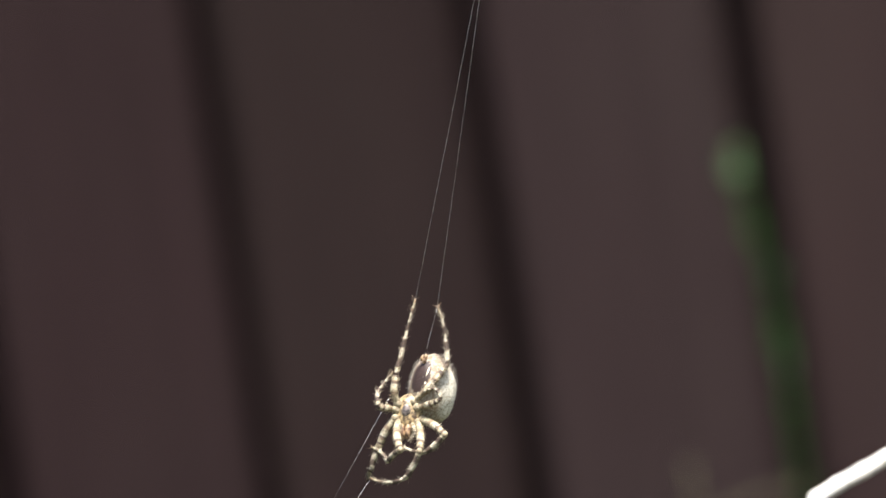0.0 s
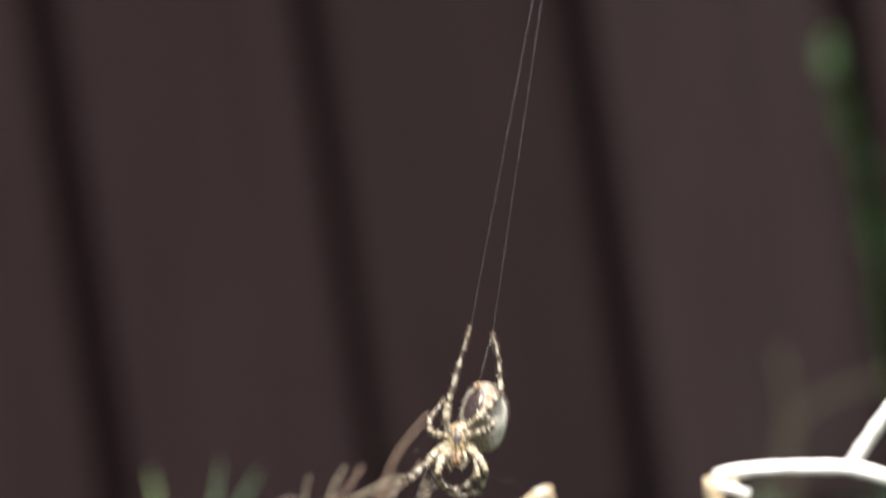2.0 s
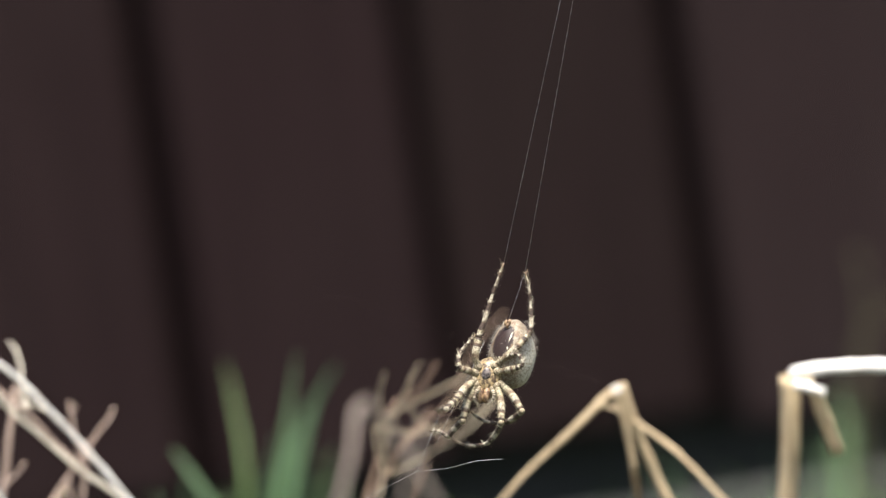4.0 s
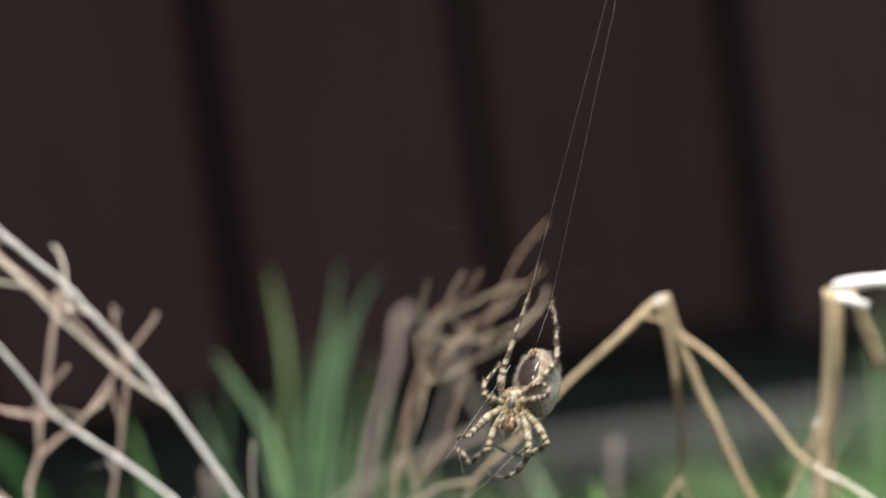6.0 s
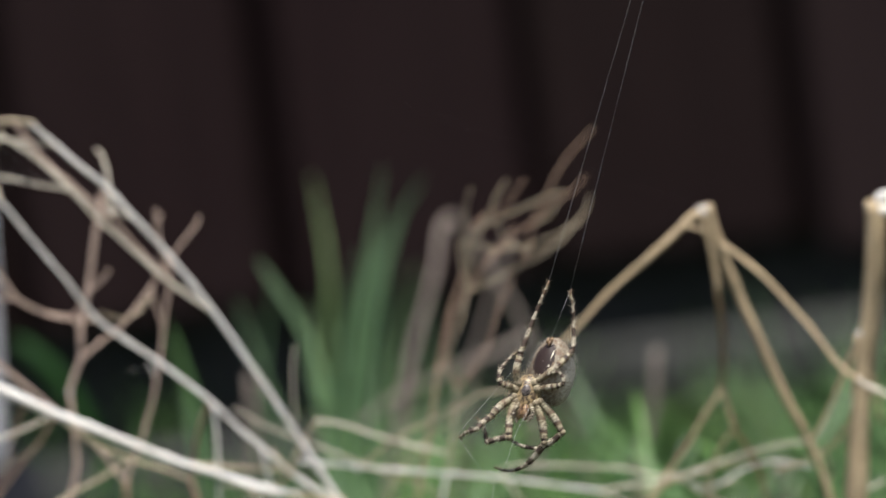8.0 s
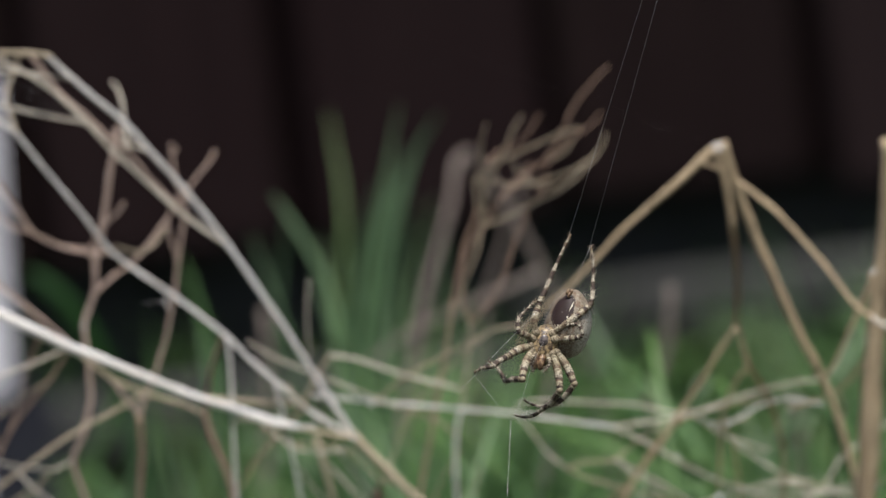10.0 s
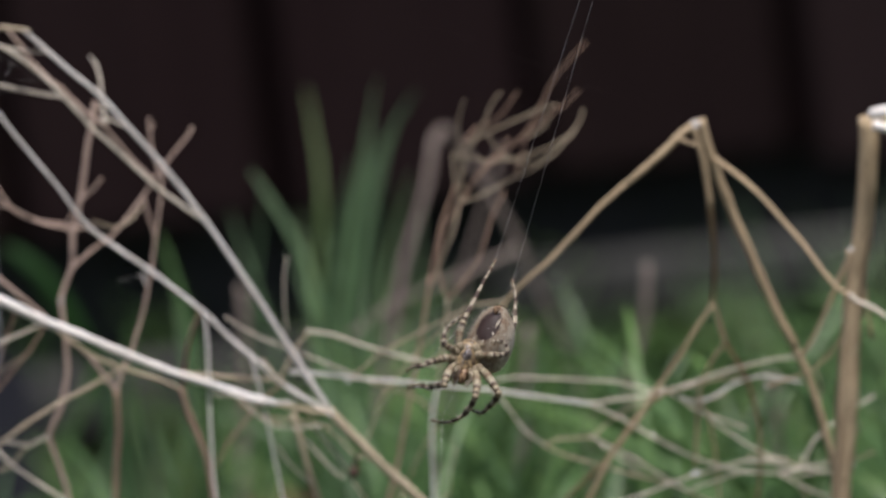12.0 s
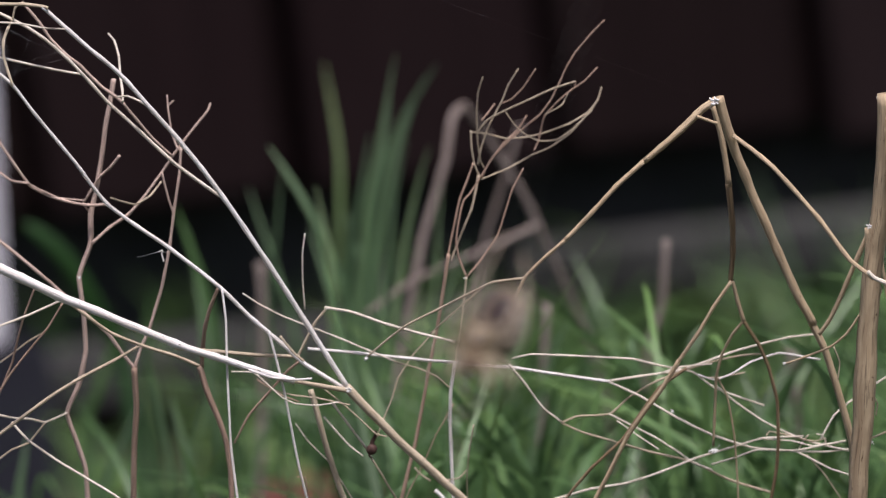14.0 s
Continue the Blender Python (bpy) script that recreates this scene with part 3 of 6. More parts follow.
# ---- dry plants ----
def frayed_end(plant, at, size, seed):
    """White torn fibres where a hollow stem has snapped."""
    rng = random.Random(seed)
    bm = bmesh.new()
    for i in range(13):
        a = Vector(at) + size * Vector((rng.gauss(0, 0.35), rng.gauss(-0.2, 0.2), rng.gauss(-0.1, 0.3)))
        d = size * Vector((rng.gauss(-0.15, 0.4), rng.gauss(0, 0.3), rng.gauss(0.25, 0.35)))
        tube(bm, [a, a + d * 0.5, a + d + size * Vector((rng.gauss(0, 0.15), 0, rng.gauss(0, 0.15)))], lambda s: size * (0.34 - 0.26 * s), 5)
    for i in range(4):   # fine loose fibres
        a = Vector(at) + size * Vector((rng.gauss(0, 0.3), 0, rng.gauss(0, 0.3)))
        d = size * Vector((rng.gauss(-0.4, 0.9), rng.gauss(0, 0.3), rng.gauss(0.2, 0.7)))
        tube(bm, [a, a + d * 0.6, a + d * 1.1 + size * Vector((rng.gauss(0, 0.4), 0, rng.gauss(0, 0.3)))], lambda s: size * (0.07 - 0.05 * s), 4)
    part("frayed_end", bm, PITH, plant, "torn white pith at the break")


def dead_bud(plant, at):
    """A shrivelled dark flower bud with a curled point and a few dry bracts."""
    bm = bmesh.new()
    ball(bm, (0, 0, 0), (0.85, 0.8, 0.95), 20, 0.25, 4, 14)
    tube(bm, spline([(0.0001, 0, 0.0006), (0.0003, 0, 0.0014), (0.0008, 0, 0.0021), (0.0010, 0, 0.0031)], 4), lambda s: 0.00042 - 0.0002 * s, 6)
    tube(bm, spline([(-0.0002, 0, -0.0006), (-0.0006, 0, -0.0011), (0.0001, 0, -0.0015)], 4), lambda s: 0.00022 - 0.00015 * s, 5)
    bud = part("bud", bm, MAT["bud"], plant, "shrivelled dark brown bud")
    bud.location = at


plant = thing("dry_plant", "tangled bleached dry stems of a dead garden plant", "dry plant", "dry plants")
stem(plant, 'white', 0.34, 0.47, (-0.0608, 1.7025, 0.3675), (-0.0579, 1.7033, 0.3639), (-0.0546, 1.7040, 0.3601), (-0.0505, 1.7048, 0.3556), (-0.0484, 1.7056, 0.3528), (-0.0453, 1.7063, 0.3481), (-0.0417, 1.7071, 0.3428), (-0.0385, 1.7079, 0.3375), (-0.0350, 1.7087, 0.3312), (-0.0308, 1.7094, 0.3229), (-0.0278, 1.7102, 0.3167), (-0.0253, 1.7110, 0.3114), (-0.0225, 1.7117, 0.3052), (-0.0181, 1.7125, 0.2958))
stem(plant, 'dry', 0.30, 0.30, (-0.0713, 1.7025, 0.3691), (-0.0639, 1.7025, 0.3682), (-0.0608, 1.7025, 0.3675), (-0.0599, 1.7025, 0.3671))
stem(plant, 'pale', 0.26, 0.30, (-0.0711, 1.7075, 0.3684), (-0.0637, 1.7081, 0.3634), (-0.0612, 1.7086, 0.3611), (-0.0579, 1.7092, 0.3573), (-0.0559, 1.7097, 0.3545), (-0.0523, 1.7103, 0.3493), (-0.0473, 1.7108, 0.3433), (-0.0424, 1.7114, 0.3374), (-0.0390, 1.7119, 0.3340), (-0.0357, 1.7125, 0.3309))
stem(plant, 'tan', 0.24, 0.28, (-0.0644, 1.7150, 0.3667), (-0.0620, 1.7150, 0.3630), (-0.0605, 1.7150, 0.3600), (-0.0580, 1.7150, 0.3568), (-0.0563, 1.7150, 0.3552), (-0.0551, 1.7150, 0.3536), (-0.0530, 1.7150, 0.3510), (-0.0509, 1.7150, 0.3491), (-0.0499, 1.7150, 0.3480))
stem(plant, 'tan', 0.24, 0.19, (-0.0499, 1.7150, 0.3480), (-0.0481, 1.7158, 0.3450), (-0.0457, 1.7167, 0.3412), (-0.0428, 1.7175, 0.3376))
stem(plant, 'pale', 0.17, 0.13, (-0.0719, 1.7075, 0.3656), (-0.0645, 1.7058, 0.3645), (-0.0608, 1.7042, 0.3636), (-0.0575, 1.7025, 0.3633))
stem(plant, 'dry', 0.17, 0.17, (-0.0639, 1.7075, 0.3679), (-0.0654, 1.7075, 0.3671), (-0.0661, 1.7075, 0.3651), (-0.0669, 1.7075, 0.3640))
stem(plant, 'dry', 0.26, 0.21, (-0.0669, 1.7075, 0.3640), (-0.0679, 1.7063, 0.3622), (-0.0682, 1.7050, 0.3598), (-0.0677, 1.7038, 0.3569), (-0.0672, 1.7025, 0.3549))
stem(plant, 'pale', 0.21, 0.22, (-0.0724, 1.7075, 0.3604), (-0.0654, 1.7092, 0.3575), (-0.0609, 1.7108, 0.3557), (-0.0559, 1.7125, 0.3539))
stem(plant, 'white', 0.26, 0.39, (-0.0716, 1.7025, 0.3598), (-0.0673, 1.7033, 0.3550), (-0.0643, 1.7040, 0.3498), (-0.0612, 1.7048, 0.3447), (-0.0585, 1.7056, 0.3403), (-0.0566, 1.7063, 0.3366), (-0.0542, 1.7071, 0.3326), (-0.0509, 1.7079, 0.3292), (-0.0449, 1.7087, 0.3238), (-0.0373, 1.7094, 0.3160), (-0.0332, 1.7102, 0.3106), (-0.0282, 1.7110, 0.3050), (-0.0249, 1.7117, 0.3011), (-0.0186, 1.7125, 0.2959))
stem(plant, 'pale', 0.17, 0.22, (-0.0511, 1.7225, 0.3587), (-0.0502, 1.7205, 0.3577), (-0.0497, 1.7185, 0.3553), (-0.0498, 1.7165, 0.3523), (-0.0497, 1.7145, 0.3502), (-0.0498, 1.7125, 0.3486))
stem(plant, 'pale', 0.17, 0.17, (-0.0506, 1.7125, 0.3495), (-0.0489, 1.7108, 0.3497), (-0.0471, 1.7092, 0.3490), (-0.0452, 1.7075, 0.3478))
stem(plant, 'tan', 0.43, 0.32, (-0.0513, 1.7300, 0.3498), (-0.0522, 1.7298, 0.3466), (-0.0538, 1.7296, 0.3415), (-0.0552, 1.7295, 0.3359), (-0.0566, 1.7293, 0.3312), (-0.0579, 1.7291, 0.3275), (-0.0585, 1.7289, 0.3228), (-0.0611, 1.7288, 0.3173), (-0.0611, 1.7286, 0.3105), (-0.0615, 1.7284, 0.3047), (-0.0633, 1.7282, 0.2991), (-0.0659, 1.7280, 0.2945), (-0.0649, 1.7279, 0.2896), (-0.0639, 1.7277, 0.2847), (-0.0642, 1.7275, 0.2789), (-0.0700, 1.7315, 0.1589), (-0.0750, 1.7395, -0.0540))
stem(plant, 'tan', 0.24, 0.19, (-0.0518, 1.7275, 0.3372), (-0.0535, 1.7280, 0.3354), (-0.0558, 1.7285, 0.3337), (-0.0579, 1.7290, 0.3309), (-0.0589, 1.7295, 0.3295), (-0.0579, 1.7300, 0.3276))
stem(plant, 'tan', 0.24, 0.24, (-0.0731, 1.7250, 0.3455), (-0.0695, 1.7254, 0.3382), (-0.0679, 1.7257, 0.3351), (-0.0671, 1.7261, 0.3338), (-0.0641, 1.7264, 0.3318), (-0.0605, 1.7268, 0.3302), (-0.0577, 1.7271, 0.3294), (-0.0544, 1.7275, 0.3291))
stem(plant, 'tan', 0.14, 0.14, (-0.0679, 1.7250, 0.3350), (-0.0653, 1.7258, 0.3330), (-0.0627, 1.7267, 0.3313), (-0.0587, 1.7275, 0.3303))
stem(plant, 'tan', 0.19, 0.19, (-0.0747, 1.7250, 0.3398), (-0.0703, 1.7250, 0.3355), (-0.0677, 1.7250, 0.3347))
stem(plant, 'dry', 0.17, 0.17, (-0.0538, 1.7150, 0.3323), (-0.0517, 1.7169, 0.3310), (-0.0499, 1.7188, 0.3301), (-0.0474, 1.7206, 0.3309), (-0.0453, 1.7225, 0.3328))
stem(plant, 'tan', 0.19, 0.29, (-0.0358, 1.7325, 0.3434), (-0.0363, 1.7319, 0.3424), (-0.0395, 1.7312, 0.3393), (-0.0430, 1.7306, 0.3357), (-0.0452, 1.7300, 0.3331), (-0.0487, 1.7294, 0.3293), (-0.0518, 1.7288, 0.3267), (-0.0549, 1.7281, 0.3252), (-0.0584, 1.7275, 0.3228))
stem(plant, 'tan', 0.14, 0.19, (-0.0427, 1.7275, 0.3465), (-0.0428, 1.7267, 0.3436), (-0.0426, 1.7258, 0.3398), (-0.0419, 1.7250, 0.3373))
stem(plant, 'tan', 0.14, 0.14, (-0.0417, 1.7275, 0.3454), (-0.0422, 1.7275, 0.3451), (-0.0427, 1.7275, 0.3446))
stem(plant, 'tan', 0.24, 0.29, (-0.0414, 1.7250, 0.3377), (-0.0422, 1.7246, 0.3332), (-0.0438, 1.7243, 0.3274), (-0.0453, 1.7239, 0.3211), (-0.0474, 1.7236, 0.3146), (-0.0502, 1.7232, 0.3082), (-0.0520, 1.7229, 0.3051), (-0.0535, 1.7225, 0.3018))
stem(plant, 'tan', 0.19, 0.19, (-0.0451, 1.7250, 0.3340), (-0.0445, 1.7250, 0.3293), (-0.0440, 1.7250, 0.3269))
stem(plant, 'white', 0.77, 0.52, (-0.0758, 1.6950, 0.3282), (-0.0684, 1.6966, 0.3230), (-0.0632, 1.6981, 0.3194), (-0.0571, 1.6997, 0.3158), (-0.0501, 1.7012, 0.3115), (-0.0439, 1.7028, 0.3078), (-0.0377, 1.7044, 0.3047), (-0.0324, 1.7059, 0.3018), (-0.0270, 1.7075, 0.2993))
stem(plant, 'dry', 0.34, 0.43, (-0.0270, 1.7075, 0.2993), (-0.0234, 1.7100, 0.2977), (-0.0181, 1.7125, 0.2956))
stem(plant, 'white', 0.21, 0.17, (-0.0340, 1.6950, 0.3044), (-0.0304, 1.6958, 0.3025), (-0.0265, 1.6967, 0.3015), (-0.0238, 1.6975, 0.3012))
stem(plant, 'dry', 0.26, 0.30, (-0.0625, 1.7025, 0.3178), (-0.0592, 1.7035, 0.3144), (-0.0558, 1.7045, 0.3112), (-0.0514, 1.7055, 0.3086), (-0.0461, 1.7065, 0.3060), (-0.0424, 1.7075, 0.3037))
stem(plant, 'dry', 0.34, 0.30, (-0.0460, 1.7100, 0.3067), (-0.0395, 1.7108, 0.3052), (-0.0331, 1.7117, 0.3037), (-0.0257, 1.7125, 0.3023))
stem(plant, 'bark', 0.30, 0.39, (-0.0377, 1.7175, 0.3149), (-0.0396, 1.7188, 0.3112), (-0.0409, 1.7200, 0.3077), (-0.0417, 1.7213, 0.3042), (-0.0423, 1.7225, 0.3007))
stem(plant, 'bark', 0.49, 0.49, (-0.0426, 1.7225, 0.3009), (-0.0419, 1.7225, 0.2967), (-0.0406, 1.7225, 0.2917), (-0.0397, 1.7225, 0.2875), (-0.0395, 1.7225, 0.2828), (-0.0400, 1.7225, 0.2770), (-0.0492, 1.7265, 0.1570), (-0.0570, 1.7345, -0.0540))
stem(plant, 'white', 0.21, 0.34, (-0.0370, 1.7075, 0.3163), (-0.0370, 1.7065, 0.3107), (-0.0376, 1.7055, 0.3043), (-0.0382, 1.7045, 0.2968), (-0.0386, 1.7035, 0.2894), (-0.0385, 1.7025, 0.2809), (-0.0381, 1.7065, 0.1609), (-0.0377, 1.7145, -0.0540))
stem(plant, 'bark', 0.17, 0.22, (-0.0384, 1.7225, 0.2871), (-0.0354, 1.7219, 0.2917), (-0.0311, 1.7213, 0.2957), (-0.0279, 1.7206, 0.2988), (-0.0256, 1.7200, 0.3003))
stem(plant, 'pale', 0.21, 0.21, (-0.0778, 1.7025, 0.3144), (-0.0693, 1.7025, 0.3164), (-0.0632, 1.7025, 0.3184))
stem(plant, 'bark', 0.17, 0.17, (-0.0784, 1.7150, 0.2990), (-0.0738, 1.7144, 0.3049), (-0.0694, 1.7138, 0.3094), (-0.0667, 1.7131, 0.3121), (-0.0638, 1.7125, 0.3160))
stem(plant, 'bark', 0.17, 0.17, (-0.0780, 1.7175, 0.2980), (-0.0734, 1.7163, 0.3065), (-0.0720, 1.7150, 0.3104), (-0.0705, 1.7137, 0.3143), (-0.0681, 1.7125, 0.3191))
stem(plant, 'tan', 0.29, 0.33, (-0.0759, 1.7225, 0.3286), (-0.0699, 1.7225, 0.3223), (-0.0653, 1.7225, 0.3174), (-0.0624, 1.7225, 0.3137), (-0.0573, 1.7225, 0.3083), (-0.0550, 1.7225, 0.3041), (-0.0535, 1.7225, 0.3018))
stem(plant, 'bark', 0.49, 0.58, (-0.0535, 1.7225, 0.3020), (-0.0540, 1.7233, 0.2951), (-0.0553, 1.7242, 0.2873), (-0.0565, 1.7250, 0.2785), (-0.0719, 1.7290, 0.1585), (-0.0850, 1.7370, -0.0540))
stem(plant, 'dry', 0.30, 0.26, (-0.0797, 1.7025, 0.2952), (-0.0719, 1.7045, 0.2994), (-0.0664, 1.7065, 0.3022), (-0.0615, 1.7085, 0.3041), (-0.0566, 1.7105, 0.3056), (-0.0514, 1.7125, 0.3076))
stem(plant, 'pale', 0.17, 0.17, (-0.0802, 1.7175, 0.2988), (-0.0750, 1.7200, 0.2963), (-0.0718, 1.7225, 0.2952), (-0.0696, 1.7250, 0.2939), (-0.0659, 1.7275, 0.2946))
stem(plant, 'dry', 0.17, 0.13, (-0.0808, 1.7175, 0.2881), (-0.0755, 1.7175, 0.2913), (-0.0726, 1.7175, 0.2921), (-0.0693, 1.7175, 0.2953))
stem(plant, 'pale', 0.21, 0.21, (-0.0745, 1.7075, 0.2979), (-0.0720, 1.7063, 0.2947), (-0.0677, 1.7050, 0.2911), (-0.0633, 1.7038, 0.2879), (-0.0574, 1.7025, 0.2833), (0.0074, 1.7065, 0.1633), (0.0640, 1.7145, -0.0540))
stem(plant, 'dry', 0.13, 0.13, (-0.0791, 1.7225, 0.3035), (-0.0727, 1.7225, 0.3072), (-0.0707, 1.7225, 0.3084), (-0.0678, 1.7225, 0.3097))
stem(plant, 'dry', 0.69, 0.65, (-0.0186, 1.7125, 0.2963), (-0.0146, 1.7135, 0.2908), (-0.0113, 1.7145, 0.2864), (-0.0080, 1.7155, 0.2824), (-0.0046, 1.7165, 0.2779), (-0.0008, 1.7175, 0.2734), (0.0640, 1.7215, 0.1534), (0.1171, 1.7295, -0.0540))
stem(plant, 'dry', 0.48, 0.56, (-0.0245, 1.7175, 0.2956), (-0.0237, 1.7175, 0.2907), (-0.0229, 1.7175, 0.2847), (-0.0217, 1.7175, 0.2788), (-0.0208, 1.7175, 0.2755), (0.0082, 1.7215, 0.1555), (0.0324, 1.7295, -0.0540))
stem(plant, 'white', 0.21, 0.26, (-0.0302, 1.7075, 0.3083), (-0.0294, 1.7075, 0.3029), (-0.0287, 1.7075, 0.2970), (-0.0282, 1.7075, 0.2893), (-0.0278, 1.7075, 0.2844), (-0.0270, 1.7075, 0.2783), (-0.0127, 1.7115, 0.1583), (-0.0006, 1.7195, -0.0540))
stem(plant, 'dry', 0.21, 0.21, (-0.0284, 1.7075, 0.3071), (-0.0264, 1.7075, 0.3040), (-0.0249, 1.7075, 0.3024))
stem(plant, 'pale', 0.17, 0.13, (-0.0228, 1.7125, 0.2917), (-0.0206, 1.7125, 0.2884), (-0.0190, 1.7125, 0.2862), (-0.0170, 1.7125, 0.2843))
stem(plant, 'pale', 0.22, 0.17, (-0.0210, 1.7125, 0.2937), (-0.0186, 1.7142, 0.2891), (-0.0164, 1.7158, 0.2848), (-0.0156, 1.7175, 0.2824))
stem(plant, 'dry', 0.17, 0.22, (-0.0159, 1.7175, 0.2831), (-0.0146, 1.7175, 0.2804), (-0.0133, 1.7175, 0.2773), (-0.0121, 1.7175, 0.2747), (0.0394, 1.7215, 0.1547), (0.0819, 1.7295, -0.0540))
stem(plant, 'dry', 0.13, 0.13, (-0.0221, 1.7125, 0.2963), (-0.0191, 1.7125, 0.2932), (-0.0166, 1.7125, 0.2903), (-0.0145, 1.7125, 0.2878), (-0.0127, 1.7125, 0.2871))
stem(plant, 'dry', 0.13, 0.13, (-0.0027, 1.7250, 0.3018), (-0.0070, 1.7245, 0.2980), (-0.0098, 1.7240, 0.2946), (-0.0114, 1.7235, 0.2910), (-0.0134, 1.7230, 0.2874), (-0.0145, 1.7225, 0.2852))
stem(plant, 'bark', 0.13, 0.09, (-0.0287, 1.7225, 0.2801), (-0.0273, 1.7225, 0.2799), (-0.0272, 1.7225, 0.2763))
stem(plant, 'pale', 0.13, 0.17, (-0.0339, 1.7175, 0.3132), (-0.0314, 1.7175, 0.3111), (-0.0277, 1.7175, 0.3086), (-0.0237, 1.7175, 0.3064), (-0.0188, 1.7175, 0.3038), (-0.0143, 1.7175, 0.3012), (-0.0099, 1.7175, 0.2987))
stem(plant, 'dry', 0.13, 0.13, (-0.0099, 1.7175, 0.2987), (-0.0062, 1.7175, 0.2971), (-0.0031, 1.7175, 0.2952), (-0.0013, 1.7175, 0.2931))
stem(plant, 'dry', 0.22, 0.22, (-0.0203, 1.7175, 0.3090), (-0.0224, 1.7175, 0.3070), (-0.0242, 1.7175, 0.3043), (-0.0264, 1.7175, 0.3007))
stem(plant, 'pale', 0.13, 0.13, (-0.0370, 1.7025, 0.3030), (-0.0333, 1.7025, 0.3024), (-0.0291, 1.7025, 0.2976), (-0.0271, 1.7025, 0.2964), (-0.0237, 1.7025, 0.2957), (-0.0199, 1.7025, 0.2958))
stem(plant, 'dry', 0.13, 0.13, (-0.0309, 1.7075, 0.2983), (-0.0273, 1.7075, 0.2969), (-0.0236, 1.7075, 0.2960), (-0.0181, 1.7075, 0.2941))
stem(plant, 'bark', 0.13, 0.13, (-0.0333, 1.7200, 0.2979), (-0.0294, 1.7200, 0.2947), (-0.0267, 1.7200, 0.2933))
stem(plant, 'pale', 0.13, 0.13, (-0.0277, 1.7175, 0.2902), (-0.0260, 1.7175, 0.2870), (-0.0229, 1.7175, 0.2830), (-0.0223, 1.7175, 0.2818), (0.0316, 1.7215, 0.1618), (0.0782, 1.7295, -0.0540))
stem(plant, 'pale', 0.13, 0.13, (-0.0224, 1.7175, 0.3221), (-0.0232, 1.7175, 0.3187), (-0.0237, 1.7175, 0.3139), (-0.0239, 1.7175, 0.3093))
frayed_end(plant, (-0.0181, 1.7060, 0.2970), 0.00056, 0)
frayed_end(plant, (-0.0609, 1.7235, 0.3180), 0.00037, 1)
dead_bud(plant, (-0.0155, 1.7145, 0.2849))
stem(plant, 'white', 0.10, 0.16, (-0.0470, 1.7120, 0.3228), (-0.0462, 1.7120, 0.3230), (-0.0464, 1.7120, 0.3224), (-0.0462, 1.7120, 0.3211))
stem(plant, 'white', 0.02, 0.02, (-0.0445, 1.7140, 0.3228), (-0.0456, 1.7140, 0.3223), (-0.0469, 1.7140, 0.3225), (-0.0499, 1.7140, 0.3220), (-0.0506, 1.7140, 0.3221))
plant = thing("dry_seed_head", "dead brown branching seed head on thin stems", "dry plant", "dry plants")
stem(plant, 'white', 0.29, 0.26, (0.0001, 1.7325, 0.2947), (-0.0012, 1.7325, 0.2900), (-0.0021, 1.7325, 0.2832), (-0.0025, 1.7325, 0.2774), (-0.0030, 1.7325, 0.2704), (-0.0109, 1.7365, 0.1504), (-0.0172, 1.7445, -0.0540))
stem(plant, 'dry', 0.15, 0.18, (0.0036, 1.7350, 0.3085), (0.0026, 1.7342, 0.3039), (0.0015, 1.7333, 0.2993), (0.0001, 1.7325, 0.2945))
stem(plant, 'bark', 0.15, 0.18, (0.0077, 1.7375, 0.3245), (0.0059, 1.7371, 0.3223), (0.0046, 1.7367, 0.3212), (0.0034, 1.7363, 0.3179), (0.0026, 1.7358, 0.3148), (0.0027, 1.7354, 0.3119), (0.0036, 1.7350, 0.3085))
stem(plant, 'bark', 0.11, 0.15, (0.0153, 1.7400, 0.3250), (0.0130, 1.7390, 0.3218), (0.0115, 1.7380, 0.3185), (0.0096, 1.7370, 0.3145), (0.0064, 1.7360, 0.3109), (0.0037, 1.7350, 0.3085))
stem(plant, 'bark', 0.29, 0.37, (0.0010, 1.7375, 0.3123), (-0.0002, 1.7375, 0.3075), (-0.0020, 1.7375, 0.3009), (-0.0041, 1.7375, 0.2943), (-0.0058, 1.7375, 0.2886), (-0.0081, 1.7375, 0.2810), (-0.0102, 1.7375, 0.2754), (-0.0119, 1.7375, 0.2706), (-0.0509, 1.7415, 0.1506), (-0.0822, 1.7495, -0.0540))
stem(plant, 'bark', 0.18, 0.18, (0.0070, 1.7400, 0.3269), (0.0055, 1.7395, 0.3239), (0.0040, 1.7390, 0.3212), (0.0028, 1.7385, 0.3177), (0.0016, 1.7380, 0.3141), (0.0009, 1.7375, 0.3118))
stem(plant, 'dry', 0.22, 0.15, (0.0076, 1.7400, 0.3247), (0.0068, 1.7395, 0.3220), (0.0058, 1.7390, 0.3192), (0.0043, 1.7385, 0.3166), (0.0023, 1.7380, 0.3130), (0.0013, 1.7375, 0.3111))
stem(plant, 'bark', 0.11, 0.15, (0.0318, 1.7425, 0.3482), (0.0295, 1.7420, 0.3464), (0.0265, 1.7415, 0.3437), (0.0246, 1.7410, 0.3414), (0.0230, 1.7405, 0.3388), (0.0212, 1.7400, 0.3360))
stem(plant, 'bark', 0.15, 0.18, (0.0212, 1.7400, 0.3360), (0.0191, 1.7400, 0.3338), (0.0164, 1.7400, 0.3320), (0.0133, 1.7400, 0.3299), (0.0104, 1.7400, 0.3275), (0.0079, 1.7400, 0.3242))
